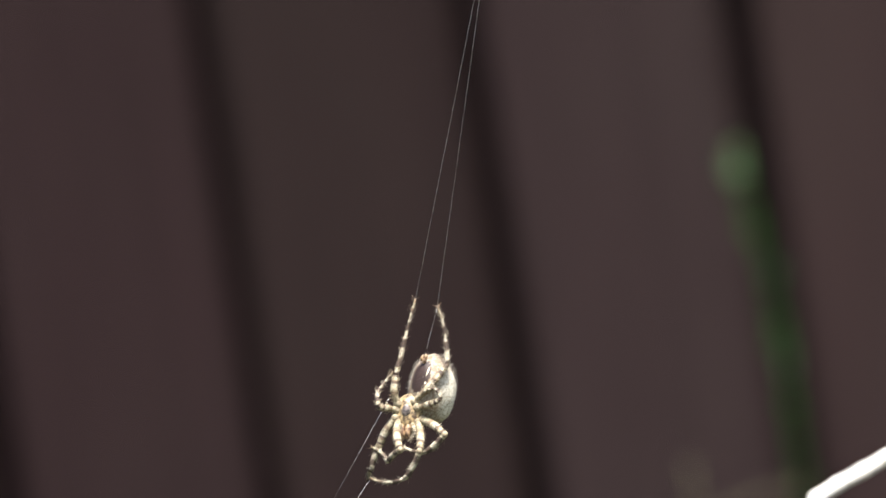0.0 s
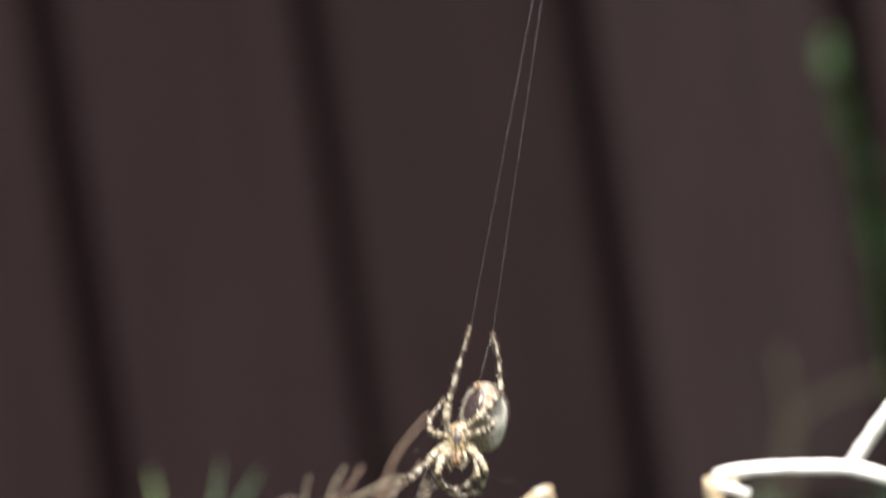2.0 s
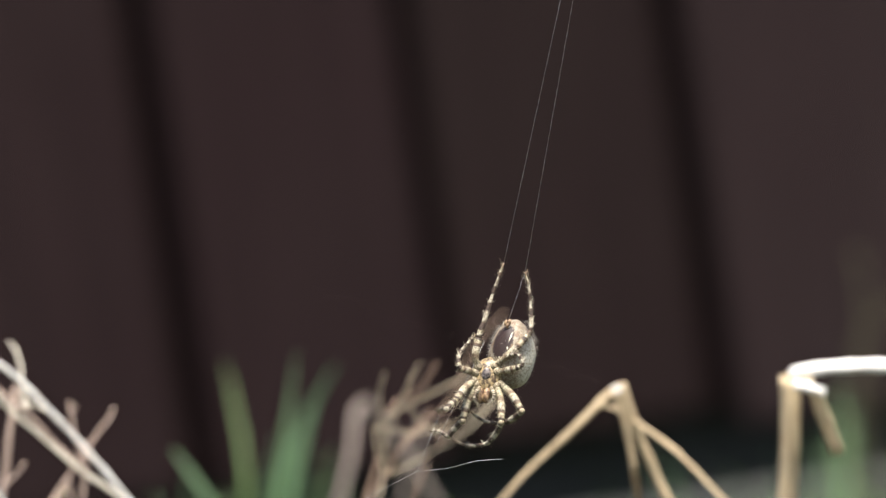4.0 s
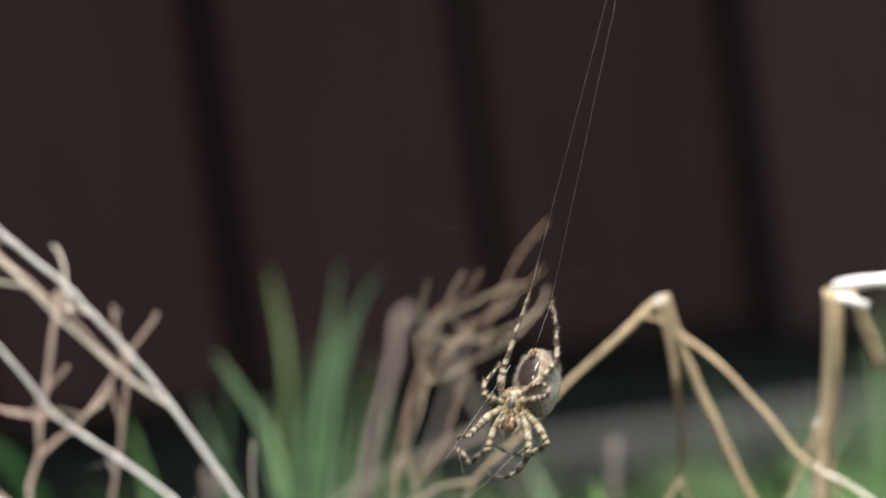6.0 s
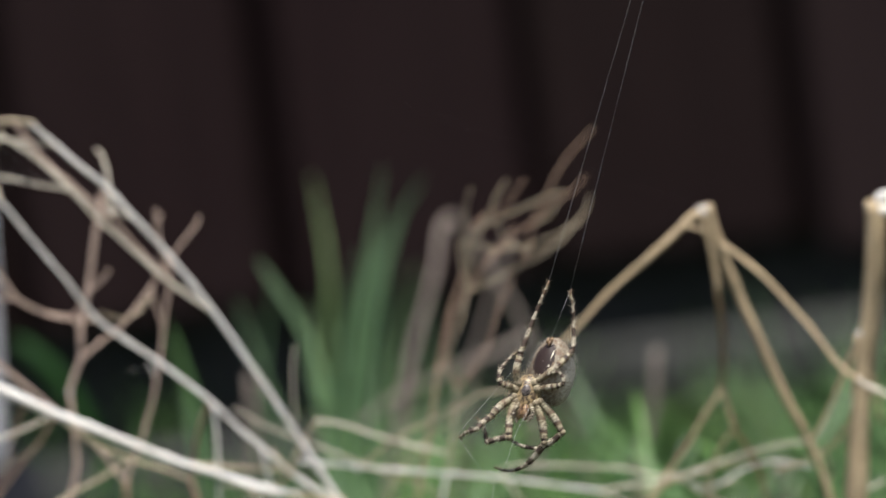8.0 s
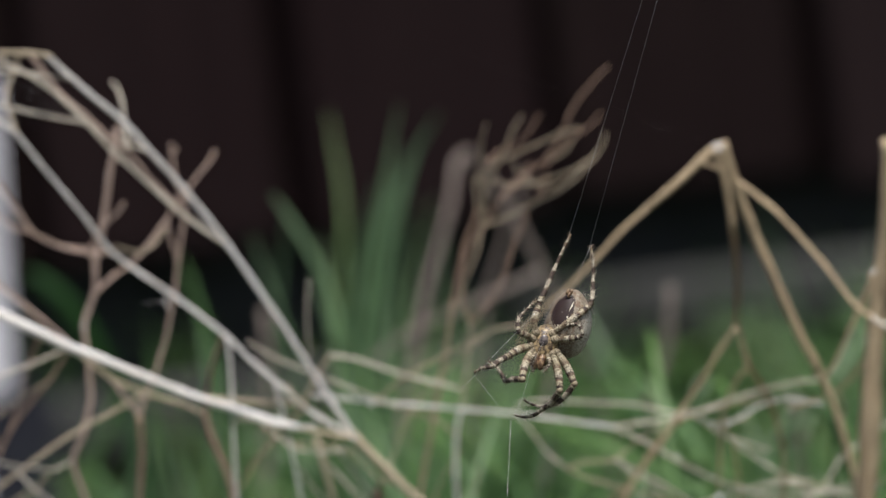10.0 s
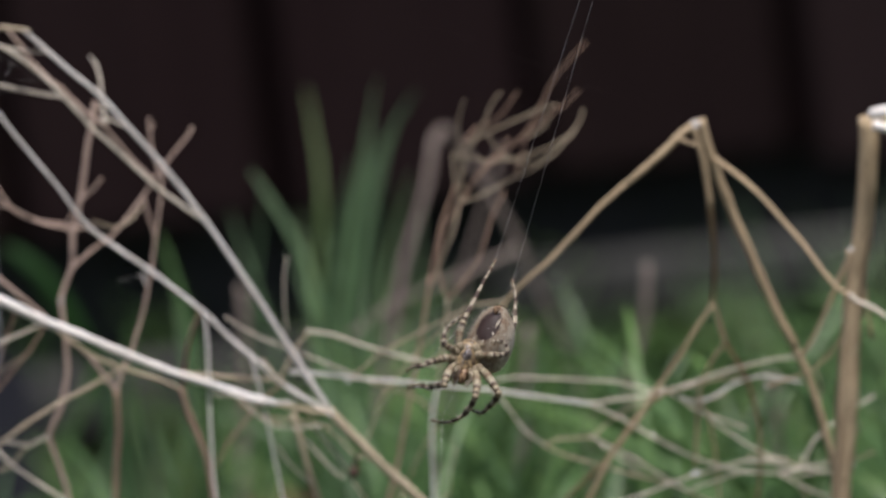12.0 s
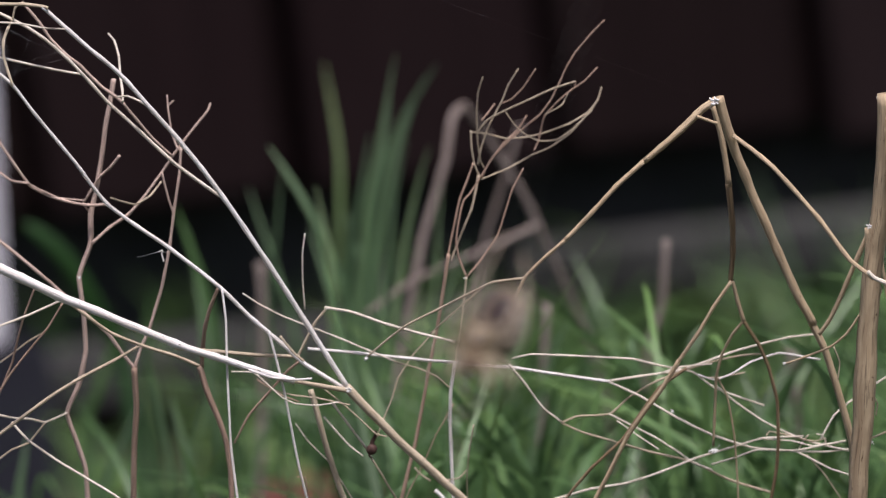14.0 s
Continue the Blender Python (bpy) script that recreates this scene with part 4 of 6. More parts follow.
stem(plant, 'dry', 0.15, 0.15, (0.0256, 1.7375, 0.3391), (0.0219, 1.7380, 0.3383), (0.0179, 1.7385, 0.3369), (0.0129, 1.7390, 0.3352), (0.0101, 1.7395, 0.3340), (0.0084, 1.7400, 0.3322))
stem(plant, 'dry', 0.18, 0.15, (0.0072, 1.7400, 0.3324), (0.0070, 1.7400, 0.3297), (0.0071, 1.7400, 0.3269), (0.0075, 1.7400, 0.3253), (0.0079, 1.7400, 0.3241))
stem(plant, 'dry', 0.15, 0.15, (0.0071, 1.7400, 0.3322), (0.0097, 1.7406, 0.3315), (0.0129, 1.7412, 0.3302), (0.0163, 1.7419, 0.3299), (0.0197, 1.7425, 0.3302), (0.0241, 1.7431, 0.3312), (0.0272, 1.7438, 0.3326), (0.0292, 1.7444, 0.3344), (0.0301, 1.7450, 0.3365))
stem(plant, 'dry', 0.11, 0.11, (0.0134, 1.7375, 0.3353), (0.0146, 1.7383, 0.3329), (0.0163, 1.7392, 0.3308), (0.0185, 1.7400, 0.3293), (0.0214, 1.7408, 0.3290), (0.0242, 1.7417, 0.3303), (0.0280, 1.7425, 0.3331))
stem(plant, 'dry', 0.11, 0.15, (0.0102, 1.7375, 0.3417), (0.0091, 1.7380, 0.3390), (0.0085, 1.7385, 0.3356), (0.0081, 1.7390, 0.3307), (0.0082, 1.7395, 0.3272), (0.0087, 1.7400, 0.3258))
stem(plant, 'dry', 0.11, 0.18, (0.0164, 1.7400, 0.3420), (0.0144, 1.7400, 0.3395), (0.0132, 1.7400, 0.3372), (0.0115, 1.7400, 0.3347), (0.0100, 1.7400, 0.3324), (0.0086, 1.7400, 0.3293), (0.0077, 1.7400, 0.3265))
stem(plant, 'bark', 0.11, 0.11, (0.0193, 1.7400, 0.3417), (0.0168, 1.7400, 0.3387), (0.0147, 1.7400, 0.3370), (0.0129, 1.7400, 0.3364))
stem(plant, 'bark', 0.15, 0.11, (0.0117, 1.7425, 0.3361), (0.0104, 1.7412, 0.3349), (0.0092, 1.7400, 0.3339))
stem(plant, 'bark', 0.11, 0.15, (0.0297, 1.7425, 0.3403), (0.0273, 1.7421, 0.3383), (0.0242, 1.7417, 0.3367), (0.0221, 1.7412, 0.3353), (0.0198, 1.7408, 0.3332), (0.0183, 1.7404, 0.3292), (0.0174, 1.7400, 0.3278))
stem(plant, 'dry', 0.11, 0.11, (0.0244, 1.7425, 0.3367), (0.0230, 1.7412, 0.3348), (0.0200, 1.7400, 0.3337))
stem(plant, 'dry', 0.15, 0.15, (0.0285, 1.7450, 0.3333), (0.0240, 1.7440, 0.3294), (0.0199, 1.7430, 0.3274), (0.0169, 1.7420, 0.3267), (0.0128, 1.7410, 0.3251), (0.0080, 1.7400, 0.3239))
stem(plant, 'bark', 0.15, 0.18, (0.0169, 1.7425, 0.3335), (0.0153, 1.7419, 0.3315), (0.0123, 1.7412, 0.3293), (0.0095, 1.7406, 0.3263), (0.0080, 1.7400, 0.3240))
stem(plant, 'bark', 0.11, 0.11, (0.0257, 1.7400, 0.3387), (0.0256, 1.7400, 0.3382), (0.0255, 1.7400, 0.3378))
stem(plant, 'bark', 0.11, 0.07, (-0.0010, 1.7325, 0.2875), (-0.0045, 1.7325, 0.2827), (-0.0072, 1.7325, 0.2780), (-0.0104, 1.7325, 0.2732), (-0.0752, 1.7365, 0.1532), (-0.1283, 1.7445, -0.0540))
stem(plant, 'dry', 0.11, 0.11, (0.0019, 1.7275, 0.2845), (0.0006, 1.7283, 0.2798), (-0.0003, 1.7292, 0.2749), (-0.0006, 1.7300, 0.2708), (-0.0073, 1.7340, 0.1508), (-0.0127, 1.7420, -0.0540))
stem(plant, 'dry', 0.15, 0.11, (-0.0039, 1.7300, 0.2751), (-0.0016, 1.7300, 0.2752), (-0.0001, 1.7300, 0.2764))
stem(plant, 'dry', 0.15, 0.15, (-0.0088, 1.7275, 0.2784), (-0.0079, 1.7275, 0.2771), (-0.0064, 1.7275, 0.2758))
stem(plant, 'white', 0.33, 0.22, (-0.0058, 1.7225, 0.2751), (-0.0046, 1.7225, 0.2736), (0.0602, 1.7265, 0.1536), (0.1133, 1.7345, -0.0540))
frayed_end(plant, (0.0032, 1.7285, 0.3095), 0.00019, 0)
plant = thing("bent_stem_plant", "dead straw-coloured plant with sharply bent hollow stems and fine twigs", "dry plant", "dry plants")
stem(plant, 'straw', 0.77, 0.64, (0.0484, 1.7025, 0.3394), (0.0492, 1.7033, 0.3341), (0.0503, 1.7042, 0.3291), (0.0521, 1.7050, 0.3225), (0.0549, 1.7058, 0.3134), (0.0578, 1.7067, 0.3043), (0.0600, 1.7075, 0.2986))
stem(plant, 'straw', 0.60, 0.52, (0.0597, 1.7075, 0.2993), (0.0613, 1.7075, 0.2946), (0.0627, 1.7075, 0.2881), (0.0638, 1.7075, 0.2812), (0.0646, 1.7075, 0.2744), (0.0644, 1.7075, 0.2674), (0.0617, 1.7115, 0.1474), (0.0595, 1.7195, -0.0540))
stem(plant, 'straw', 0.43, 0.52, (0.0474, 1.7075, 0.3374), (0.0484, 1.7075, 0.3311), (0.0486, 1.7075, 0.3235))
stem(plant, 'strawdark', 0.52, 0.39, (0.0486, 1.7075, 0.3239), (0.0485, 1.7083, 0.3166), (0.0480, 1.7092, 0.3117), (0.0471, 1.7100, 0.3069))
stem(plant, 'straw', 0.64, 0.47, (0.0478, 1.7025, 0.3389), (0.0454, 1.7019, 0.3378), (0.0427, 1.7013, 0.3358), (0.0396, 1.7006, 0.3336), (0.0349, 1.7000, 0.3306))
stem(plant, 'straw', 0.43, 0.38, (0.0349, 1.7000, 0.3306), (0.0298, 1.6992, 0.3271), (0.0245, 1.6983, 0.3226), (0.0204, 1.6975, 0.3194))
stem(plant, 'straw', 0.34, 0.21, (0.0204, 1.6975, 0.3194), (0.0163, 1.6975, 0.3166), (0.0132, 1.6975, 0.3141), (0.0115, 1.6975, 0.3114), (0.0108, 1.6975, 0.3099))
stem(plant, 'dry', 0.21, 0.17, (0.0132, 1.6975, 0.3139), (0.0076, 1.6992, 0.3135), (0.0046, 1.7008, 0.3121), (-0.0013, 1.7025, 0.3096), (-0.0072, 1.7042, 0.3071), (-0.0103, 1.7058, 0.3050), (-0.0144, 1.7075, 0.3019))
stem(plant, 'dry', 0.13, 0.13, (0.0068, 1.7025, 0.3128), (0.0035, 1.7042, 0.3102), (-0.0006, 1.7058, 0.3070), (-0.0035, 1.7075, 0.3046))
stem(plant, 'straw', 0.30, 0.26, (0.0444, 1.7000, 0.3370), (0.0460, 1.7000, 0.3362), (0.0476, 1.7000, 0.3354))
stem(plant, 'straw', 0.39, 0.38, (0.0501, 1.7025, 0.3327), (0.0531, 1.6987, 0.3303), (0.0559, 1.6949, 0.3278), (0.0623, 1.6911, 0.3191), (0.0665, 1.6873, 0.3123), (0.0697, 1.6835, 0.3097))
stem(plant, 'pale', 0.38, 0.34, (0.0689, 1.6825, 0.3110), (0.0699, 1.6825, 0.3098), (0.0723, 1.6825, 0.3084), (0.0747, 1.6825, 0.3064), (0.0782, 1.6825, 0.3031))
stem(plant, 'straw', 0.30, 0.34, (0.0472, 1.7075, 0.3075), (0.0437, 1.7075, 0.3034), (0.0408, 1.7075, 0.2994), (0.0369, 1.7075, 0.2949))
stem(plant, 'straw', 0.39, 0.30, (0.0371, 1.7075, 0.2952), (0.0336, 1.7080, 0.2905), (0.0304, 1.7085, 0.2870), (0.0274, 1.7090, 0.2835), (0.0239, 1.7095, 0.2780), (0.0202, 1.7100, 0.2722), (-0.0446, 1.7140, 0.1522), (-0.0972, 1.7220, -0.0540))
stem(plant, 'strawdark', 0.26, 0.22, (0.0383, 1.7100, 0.2933), (0.0335, 1.7105, 0.2905), (0.0299, 1.7110, 0.2865), (0.0261, 1.7115, 0.2820), (0.0205, 1.7120, 0.2778), (0.0151, 1.7125, 0.2723), (-0.0497, 1.7165, 0.1523), (-0.1024, 1.7245, -0.0540))
stem(plant, 'straw', 0.34, 0.39, (0.0475, 1.7100, 0.3070), (0.0480, 1.7100, 0.3034), (0.0486, 1.7100, 0.3001))
stem(plant, 'straw', 0.26, 0.22, (0.0486, 1.7100, 0.3001), (0.0465, 1.7105, 0.2980), (0.0445, 1.7110, 0.2949), (0.0431, 1.7115, 0.2911), (0.0423, 1.7120, 0.2858), (0.0413, 1.7125, 0.2791))
stem(plant, 'straw', 0.17, 0.17, (0.0433, 1.7125, 0.2906), (0.0445, 1.7125, 0.2874), (0.0450, 1.7125, 0.2806), (0.0447, 1.7125, 0.2729), (0.0444, 1.7125, 0.2688), (0.0376, 1.7165, 0.1488), (0.0323, 1.7245, -0.0540))
stem(plant, 'strawdark', 0.30, 0.34, (0.0486, 1.7100, 0.3001), (0.0506, 1.7104, 0.2960), (0.0519, 1.7108, 0.2917), (0.0527, 1.7112, 0.2857), (0.0522, 1.7117, 0.2789), (0.0514, 1.7121, 0.2741), (0.0497, 1.7125, 0.2682), (0.0173, 1.7165, 0.1482), (-0.0082, 1.7245, -0.0540))
stem(plant, 'white', 0.26, 0.26, (-0.0242, 1.7175, 0.3026), (-0.0191, 1.7179, 0.3015), (-0.0098, 1.7183, 0.2993), (-0.0005, 1.7188, 0.2972), (0.0088, 1.7192, 0.2952), (0.0181, 1.7196, 0.2926), (0.0253, 1.7200, 0.2906))
stem(plant, 'pale', 0.26, 0.22, (-0.0205, 1.7125, 0.3101), (-0.0164, 1.7137, 0.3087), (-0.0110, 1.7150, 0.3058), (-0.0055, 1.7163, 0.3033), (0.0004, 1.7175, 0.3008))
stem(plant, 'pale', 0.22, 0.17, (0.0253, 1.7200, 0.2907), (0.0322, 1.7204, 0.2909), (0.0375, 1.7207, 0.2910), (0.0419, 1.7211, 0.2919), (0.0468, 1.7214, 0.2930), (0.0517, 1.7218, 0.2937), (0.0565, 1.7221, 0.2942), (0.0615, 1.7225, 0.2941))
stem(plant, 'pale', 0.17, 0.17, (0.0095, 1.7200, 0.2965), (0.0128, 1.7203, 0.2967), (0.0185, 1.7206, 0.2958), (0.0241, 1.7208, 0.2948), (0.0297, 1.7211, 0.2938), (0.0343, 1.7214, 0.2920), (0.0394, 1.7217, 0.2903), (0.0426, 1.7219, 0.2873), (0.0460, 1.7222, 0.2854), (0.0508, 1.7225, 0.2830))
stem(plant, 'pale', 0.22, 0.17, (0.0089, 1.7175, 0.2960), (0.0113, 1.7183, 0.2922), (0.0137, 1.7192, 0.2877), (0.0167, 1.7200, 0.2846))
stem(plant, 'dry', 0.17, 0.17, (0.0167, 1.7200, 0.2846), (0.0192, 1.7203, 0.2853), (0.0249, 1.7206, 0.2850), (0.0282, 1.7209, 0.2873), (0.0321, 1.7213, 0.2891), (0.0370, 1.7216, 0.2905), (0.0431, 1.7219, 0.2916), (0.0477, 1.7222, 0.2920), (0.0517, 1.7225, 0.2918))
stem(plant, 'dry', 0.17, 0.22, (0.0165, 1.7200, 0.2846), (0.0198, 1.7208, 0.2824), (0.0253, 1.7217, 0.2799), (0.0308, 1.7225, 0.2774), (0.0373, 1.7233, 0.2749), (0.0436, 1.7242, 0.2707), (0.0502, 1.7250, 0.2676))
stem(plant, 'pale', 0.22, 0.17, (0.0251, 1.7200, 0.2907), (0.0300, 1.7204, 0.2876), (0.0361, 1.7207, 0.2829), (0.0415, 1.7211, 0.2793), (0.0479, 1.7214, 0.2763), (0.0563, 1.7218, 0.2745), (0.0603, 1.7221, 0.2740), (0.0641, 1.7225, 0.2739))
stem(plant, 'pale', 0.17, 0.17, (0.0247, 1.7200, 0.2851), (0.0277, 1.7205, 0.2830), (0.0320, 1.7210, 0.2800), (0.0355, 1.7215, 0.2770), (0.0380, 1.7220, 0.2747), (0.0409, 1.7225, 0.2731))
stem(plant, 'pale', 0.13, 0.13, (0.0259, 1.7200, 0.2838), (0.0292, 1.7188, 0.2810), (0.0323, 1.7175, 0.2786))
stem(plant, 'pale', 0.22, 0.17, (0.0138, 1.7150, 0.2727), (0.0201, 1.7157, 0.2736), (0.0263, 1.7164, 0.2737), (0.0322, 1.7171, 0.2748), (0.0381, 1.7179, 0.2763), (0.0450, 1.7186, 0.2774), (0.0499, 1.7193, 0.2781), (0.0567, 1.7200, 0.2775))
stem(plant, 'white', 0.17, 0.17, (0.0402, 1.7175, 0.2905), (0.0429, 1.7185, 0.2891), (0.0459, 1.7195, 0.2896), (0.0494, 1.7205, 0.2911), (0.0543, 1.7215, 0.2918), (0.0610, 1.7225, 0.2897))
stem(plant, 'dry', 0.13, 0.13, (0.0407, 1.7200, 0.2895), (0.0440, 1.7213, 0.2889), (0.0482, 1.7225, 0.2890))
stem(plant, 'pale', 0.17, 0.17, (0.0429, 1.7175, 0.2884), (0.0458, 1.7185, 0.2851), (0.0502, 1.7195, 0.2810), (0.0547, 1.7205, 0.2779), (0.0583, 1.7215, 0.2759), (0.0641, 1.7225, 0.2736))
stem(plant, 'pale', 0.17, 0.17, (0.0407, 1.7175, 0.2750), (0.0447, 1.7175, 0.2757), (0.0487, 1.7175, 0.2766), (0.0552, 1.7175, 0.2757), (0.0596, 1.7175, 0.2761), (0.0637, 1.7175, 0.2764))
stem(plant, 'pale', 0.17, 0.13, (0.0554, 1.7175, 0.2754), (0.0579, 1.7175, 0.2737), (0.0606, 1.7175, 0.2719), (0.0638, 1.7175, 0.2704))
stem(plant, 'dry', 0.13, 0.13, (0.0569, 1.7200, 0.2743), (0.0594, 1.7200, 0.2708), (0.0620, 1.7200, 0.2658))
stem(plant, 'dry', 0.13, 0.13, (0.0505, 1.7200, 0.2783), (0.0511, 1.7200, 0.2790), (0.0546, 1.7200, 0.2778), (0.0583, 1.7200, 0.2764), (0.0605, 1.7200, 0.2767))
stem(plant, 'pale', 0.13, 0.13, (0.0499, 1.7200, 0.2778), (0.0545, 1.7195, 0.2771), (0.0582, 1.7190, 0.2758), (0.0603, 1.7185, 0.2762), (0.0598, 1.7180, 0.2777), (0.0589, 1.7175, 0.2781))
stem(plant, 'pale', 0.13, 0.13, (0.0556, 1.7225, 0.2746), (0.0565, 1.7213, 0.2763), (0.0575, 1.7200, 0.2776))
stem(plant, 'pale', 0.13, 0.13, (0.0332, 1.7200, 0.2908), (0.0371, 1.7200, 0.2917), (0.0428, 1.7200, 0.2916))
frayed_end(plant, (0.0474, 1.6960, 0.3398), 0.00083, 0)
frayed_end(plant, (-0.0146, 1.7035, 0.3024), 0.00042, 1)
frayed_end(plant, (0.0412, 1.7060, 0.2797), 0.00060, 2)
frayed_end(plant, (0.0350, 1.7035, 0.2876), 0.00028, 3)
plant = thing("straw_plant", "thick straw-coloured dead stem snapped over at the top", "dry plant", "dry plants")
stem(plant, 'straw', 1.62, 1.15, (0.0759, 1.6925, 0.3383), (0.0742, 1.6933, 0.3266), (0.0726, 1.6942, 0.3181), (0.0703, 1.6950, 0.3087), (0.0684, 1.6958, 0.2985), (0.0662, 1.6967, 0.2845), (0.0636, 1.6975, 0.2696), (0.0448, 1.7015, 0.1496), (0.0299, 1.7095, -0.0540))
stem(plant, 'white', 0.93, 1.10, (0.0761, 1.6875, 0.3393), (0.0779, 1.6858, 0.3398), (0.0821, 1.6842, 0.3400), (0.0880, 1.6825, 0.3396), (0.0934, 1.6808, 0.3391), (0.0978, 1.6792, 0.3385), (0.1034, 1.6775, 0.3361))
stem(plant, 'white', 1.06, 0.97, (0.0972, 1.6800, 0.3384), (0.0995, 1.6794, 0.3413), (0.1030, 1.6787, 0.3452), (0.1062, 1.6781, 0.3483), (0.1084, 1.6775, 0.3499))
stem(plant, 'white', 0.97, 0.97, (0.1076, 1.6775, 0.3500), (0.1120, 1.6775, 0.3518), (0.1160, 1.6775, 0.3534), (0.1207, 1.6775, 0.3550), (0.1257, 1.6775, 0.3562), (0.1305, 1.6775, 0.3569))
stem(plant, 'white', 0.76, 0.68, (0.0758, 1.6850, 0.3381), (0.0785, 1.6850, 0.3370), (0.0806, 1.6850, 0.3360))
stem(plant, 'straw', 0.59, 0.64, (0.0793, 1.6875, 0.3364), (0.0808, 1.6887, 0.3305), (0.0819, 1.6900, 0.3248))
stem(plant, 'straw', 0.64, 0.55, (0.0784, 1.6900, 0.3380), (0.0797, 1.6912, 0.3315), (0.0812, 1.6925, 0.3244))
stem(plant, 'straw', 0.43, 0.34, (0.0706, 1.6950, 0.3159), (0.0677, 1.6956, 0.3106), (0.0648, 1.6963, 0.3053), (0.0624, 1.6969, 0.3012), (0.0604, 1.6975, 0.2987))
stem(plant, 'straw', 0.68, 0.51, (0.0704, 1.6950, 0.3160), (0.0697, 1.6950, 0.3097), (0.0687, 1.6950, 0.3032))
stem(plant, 'straw', 0.21, 0.17, (0.0699, 1.6950, 0.3050), (0.0672, 1.6955, 0.3014), (0.0648, 1.6960, 0.2985), (0.0620, 1.6965, 0.2966), (0.0572, 1.6970, 0.2952), (0.0541, 1.6975, 0.2944))
stem(plant, 'dry', 0.13, 0.13, (0.0626, 1.6975, 0.2964), (0.0633, 1.6975, 0.2938), (0.0627, 1.6975, 0.2908))
stem(plant, 'straw', 0.21, 0.30, (0.0724, 1.7075, 0.3115), (0.0726, 1.7075, 0.3043), (0.0728, 1.7075, 0.2985))
stem(plant, 'dry', 0.13, 0.13, (0.0708, 1.6975, 0.3063), (0.0715, 1.6975, 0.3051), (0.0709, 1.6975, 0.3036))
stem(plant, 'pale', 0.17, 0.17, (0.0727, 1.7175, 0.2870), (0.0691, 1.7163, 0.2855), (0.0645, 1.7150, 0.2832), (0.0620, 1.7137, 0.2817), (0.0592, 1.7125, 0.2781))
stem(plant, 'dry', 0.17, 0.17, (0.0712, 1.7075, 0.2794), (0.0678, 1.7075, 0.2784), (0.0663, 1.7075, 0.2775))
stem(plant, 'dry', 0.13, 0.13, (0.0684, 1.7025, 0.2865), (0.0690, 1.7025, 0.2850), (0.0685, 1.7025, 0.2831))
frayed_end(plant, (0.0703, 1.6910, 0.3169), 0.00046, 0)
frayed_end(plant, (0.0540, 1.6935, 0.2953), 0.00032, 1)
frayed_end(plant, (0.0749, 1.6960, 0.3375), 0.00055, 2)
frayed_end(plant, (0.0672, 1.6985, 0.2795), 0.00032, 3)
plant = thing("dead_bent_plant", "weathered grey-brown dead stalks bent over and crossing", "dry plant", "dry plants")
stem(plant, 'grey', 0.74, 0.58, (-0.0151, 2.0859, 0.2165), (-0.0037, 2.0968, 0.2519), (0.0028, 2.1041, 0.2665), (0.0054, 2.1100, 0.2746), (0.0079, 2.1147, 0.2759), (0.0116, 2.1182, 0.2690), (0.0181, 2.1201, 0.2547), (0.0233, 2.1219, 0.2382), (0.0275, 2.1240, 0.2243), (0.0305, 2.1258, 0.2080), (0.0288, 2.1253, 0.1794), (0.0266, 2.1344, 0.0968), (0.0256, 2.1388, -0.0540))
stem(plant, 'grey', 0.39, 0.71, (-0.0166, 2.0455, 0.2476), (-0.0064, 2.0642, 0.2499), (0.0075, 2.0828, 0.2507), (0.0202, 2.1012, 0.2516))
stem(plant, 'grey', 0.53, 0.49, (-0.0187, 2.1396, -0.0540), (-0.0150, 2.1351, 0.0988), (-0.0056, 2.1260, 0.1835), (0.0025, 2.1325, 0.2199), (0.0091, 2.1366, 0.2434), (0.0156, 2.1392, 0.2578), (0.0193, 2.1407, 0.2664))
plant = thing("dead_stalk", "weathered grey-brown dead stalk", "dry stalk", "dead stalks")
stem(plant, 'grey', 0.68, 0.73, (0.0449, 2.0601, 0.2529), (0.0427, 2.0578, 0.2404), (0.0387, 2.0563, 0.2319), (0.0326, 2.0497, 0.1944), (0.0272, 2.0581, 0.1267), (0.0250, 2.0623, -0.0540))
plant = thing("dead_stalk", "weathered grey-brown dead stalk", "dry stalk", "dead stalks")
stem(plant, 'grey', 0.73, 0.79, (0.0197, 2.0584, 0.2431), (0.0167, 2.0553, 0.2255), (0.0126, 2.0502, 0.1969), (0.0076, 2.0586, 0.1280), (0.0057, 2.0627, -0.0540))
plant = thing("dead_stalk", "weathered grey-brown dead stalk", "dry stalk", "dead stalks")
stem(plant, 'grey', 0.95, 1.00, (0.0699, 2.1382, 0.2139), (0.0700, 2.1356, 0.1986), (0.0710, 2.1309, 0.1729), (0.0721, 2.1393, 0.1160), (0.0724, 2.1435, -0.0540))
plant = thing("dead_stalk", "weathered grey-brown dead stalk", "dry stalk", "dead stalks")
stem(plant, 'grey', 0.83, 0.88, (-0.0378, 2.1433, 0.2433), (-0.0390, 2.1407, 0.2282), (-0.0447, 2.1334, 0.1868), (-0.0492, 2.1418, 0.1231), (-0.0510, 2.1460, -0.0540))
plant = thing("dead_stalk", "weathered grey-brown dead stalk", "dry stalk", "dead stalks")
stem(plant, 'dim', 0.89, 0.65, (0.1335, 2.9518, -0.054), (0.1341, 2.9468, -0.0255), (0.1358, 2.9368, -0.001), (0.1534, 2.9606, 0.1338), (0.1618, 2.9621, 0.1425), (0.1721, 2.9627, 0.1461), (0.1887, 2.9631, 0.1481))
plant = thing("dead_stalk", "weathered grey-brown dead stalk", "dry stalk", "dead stalks")
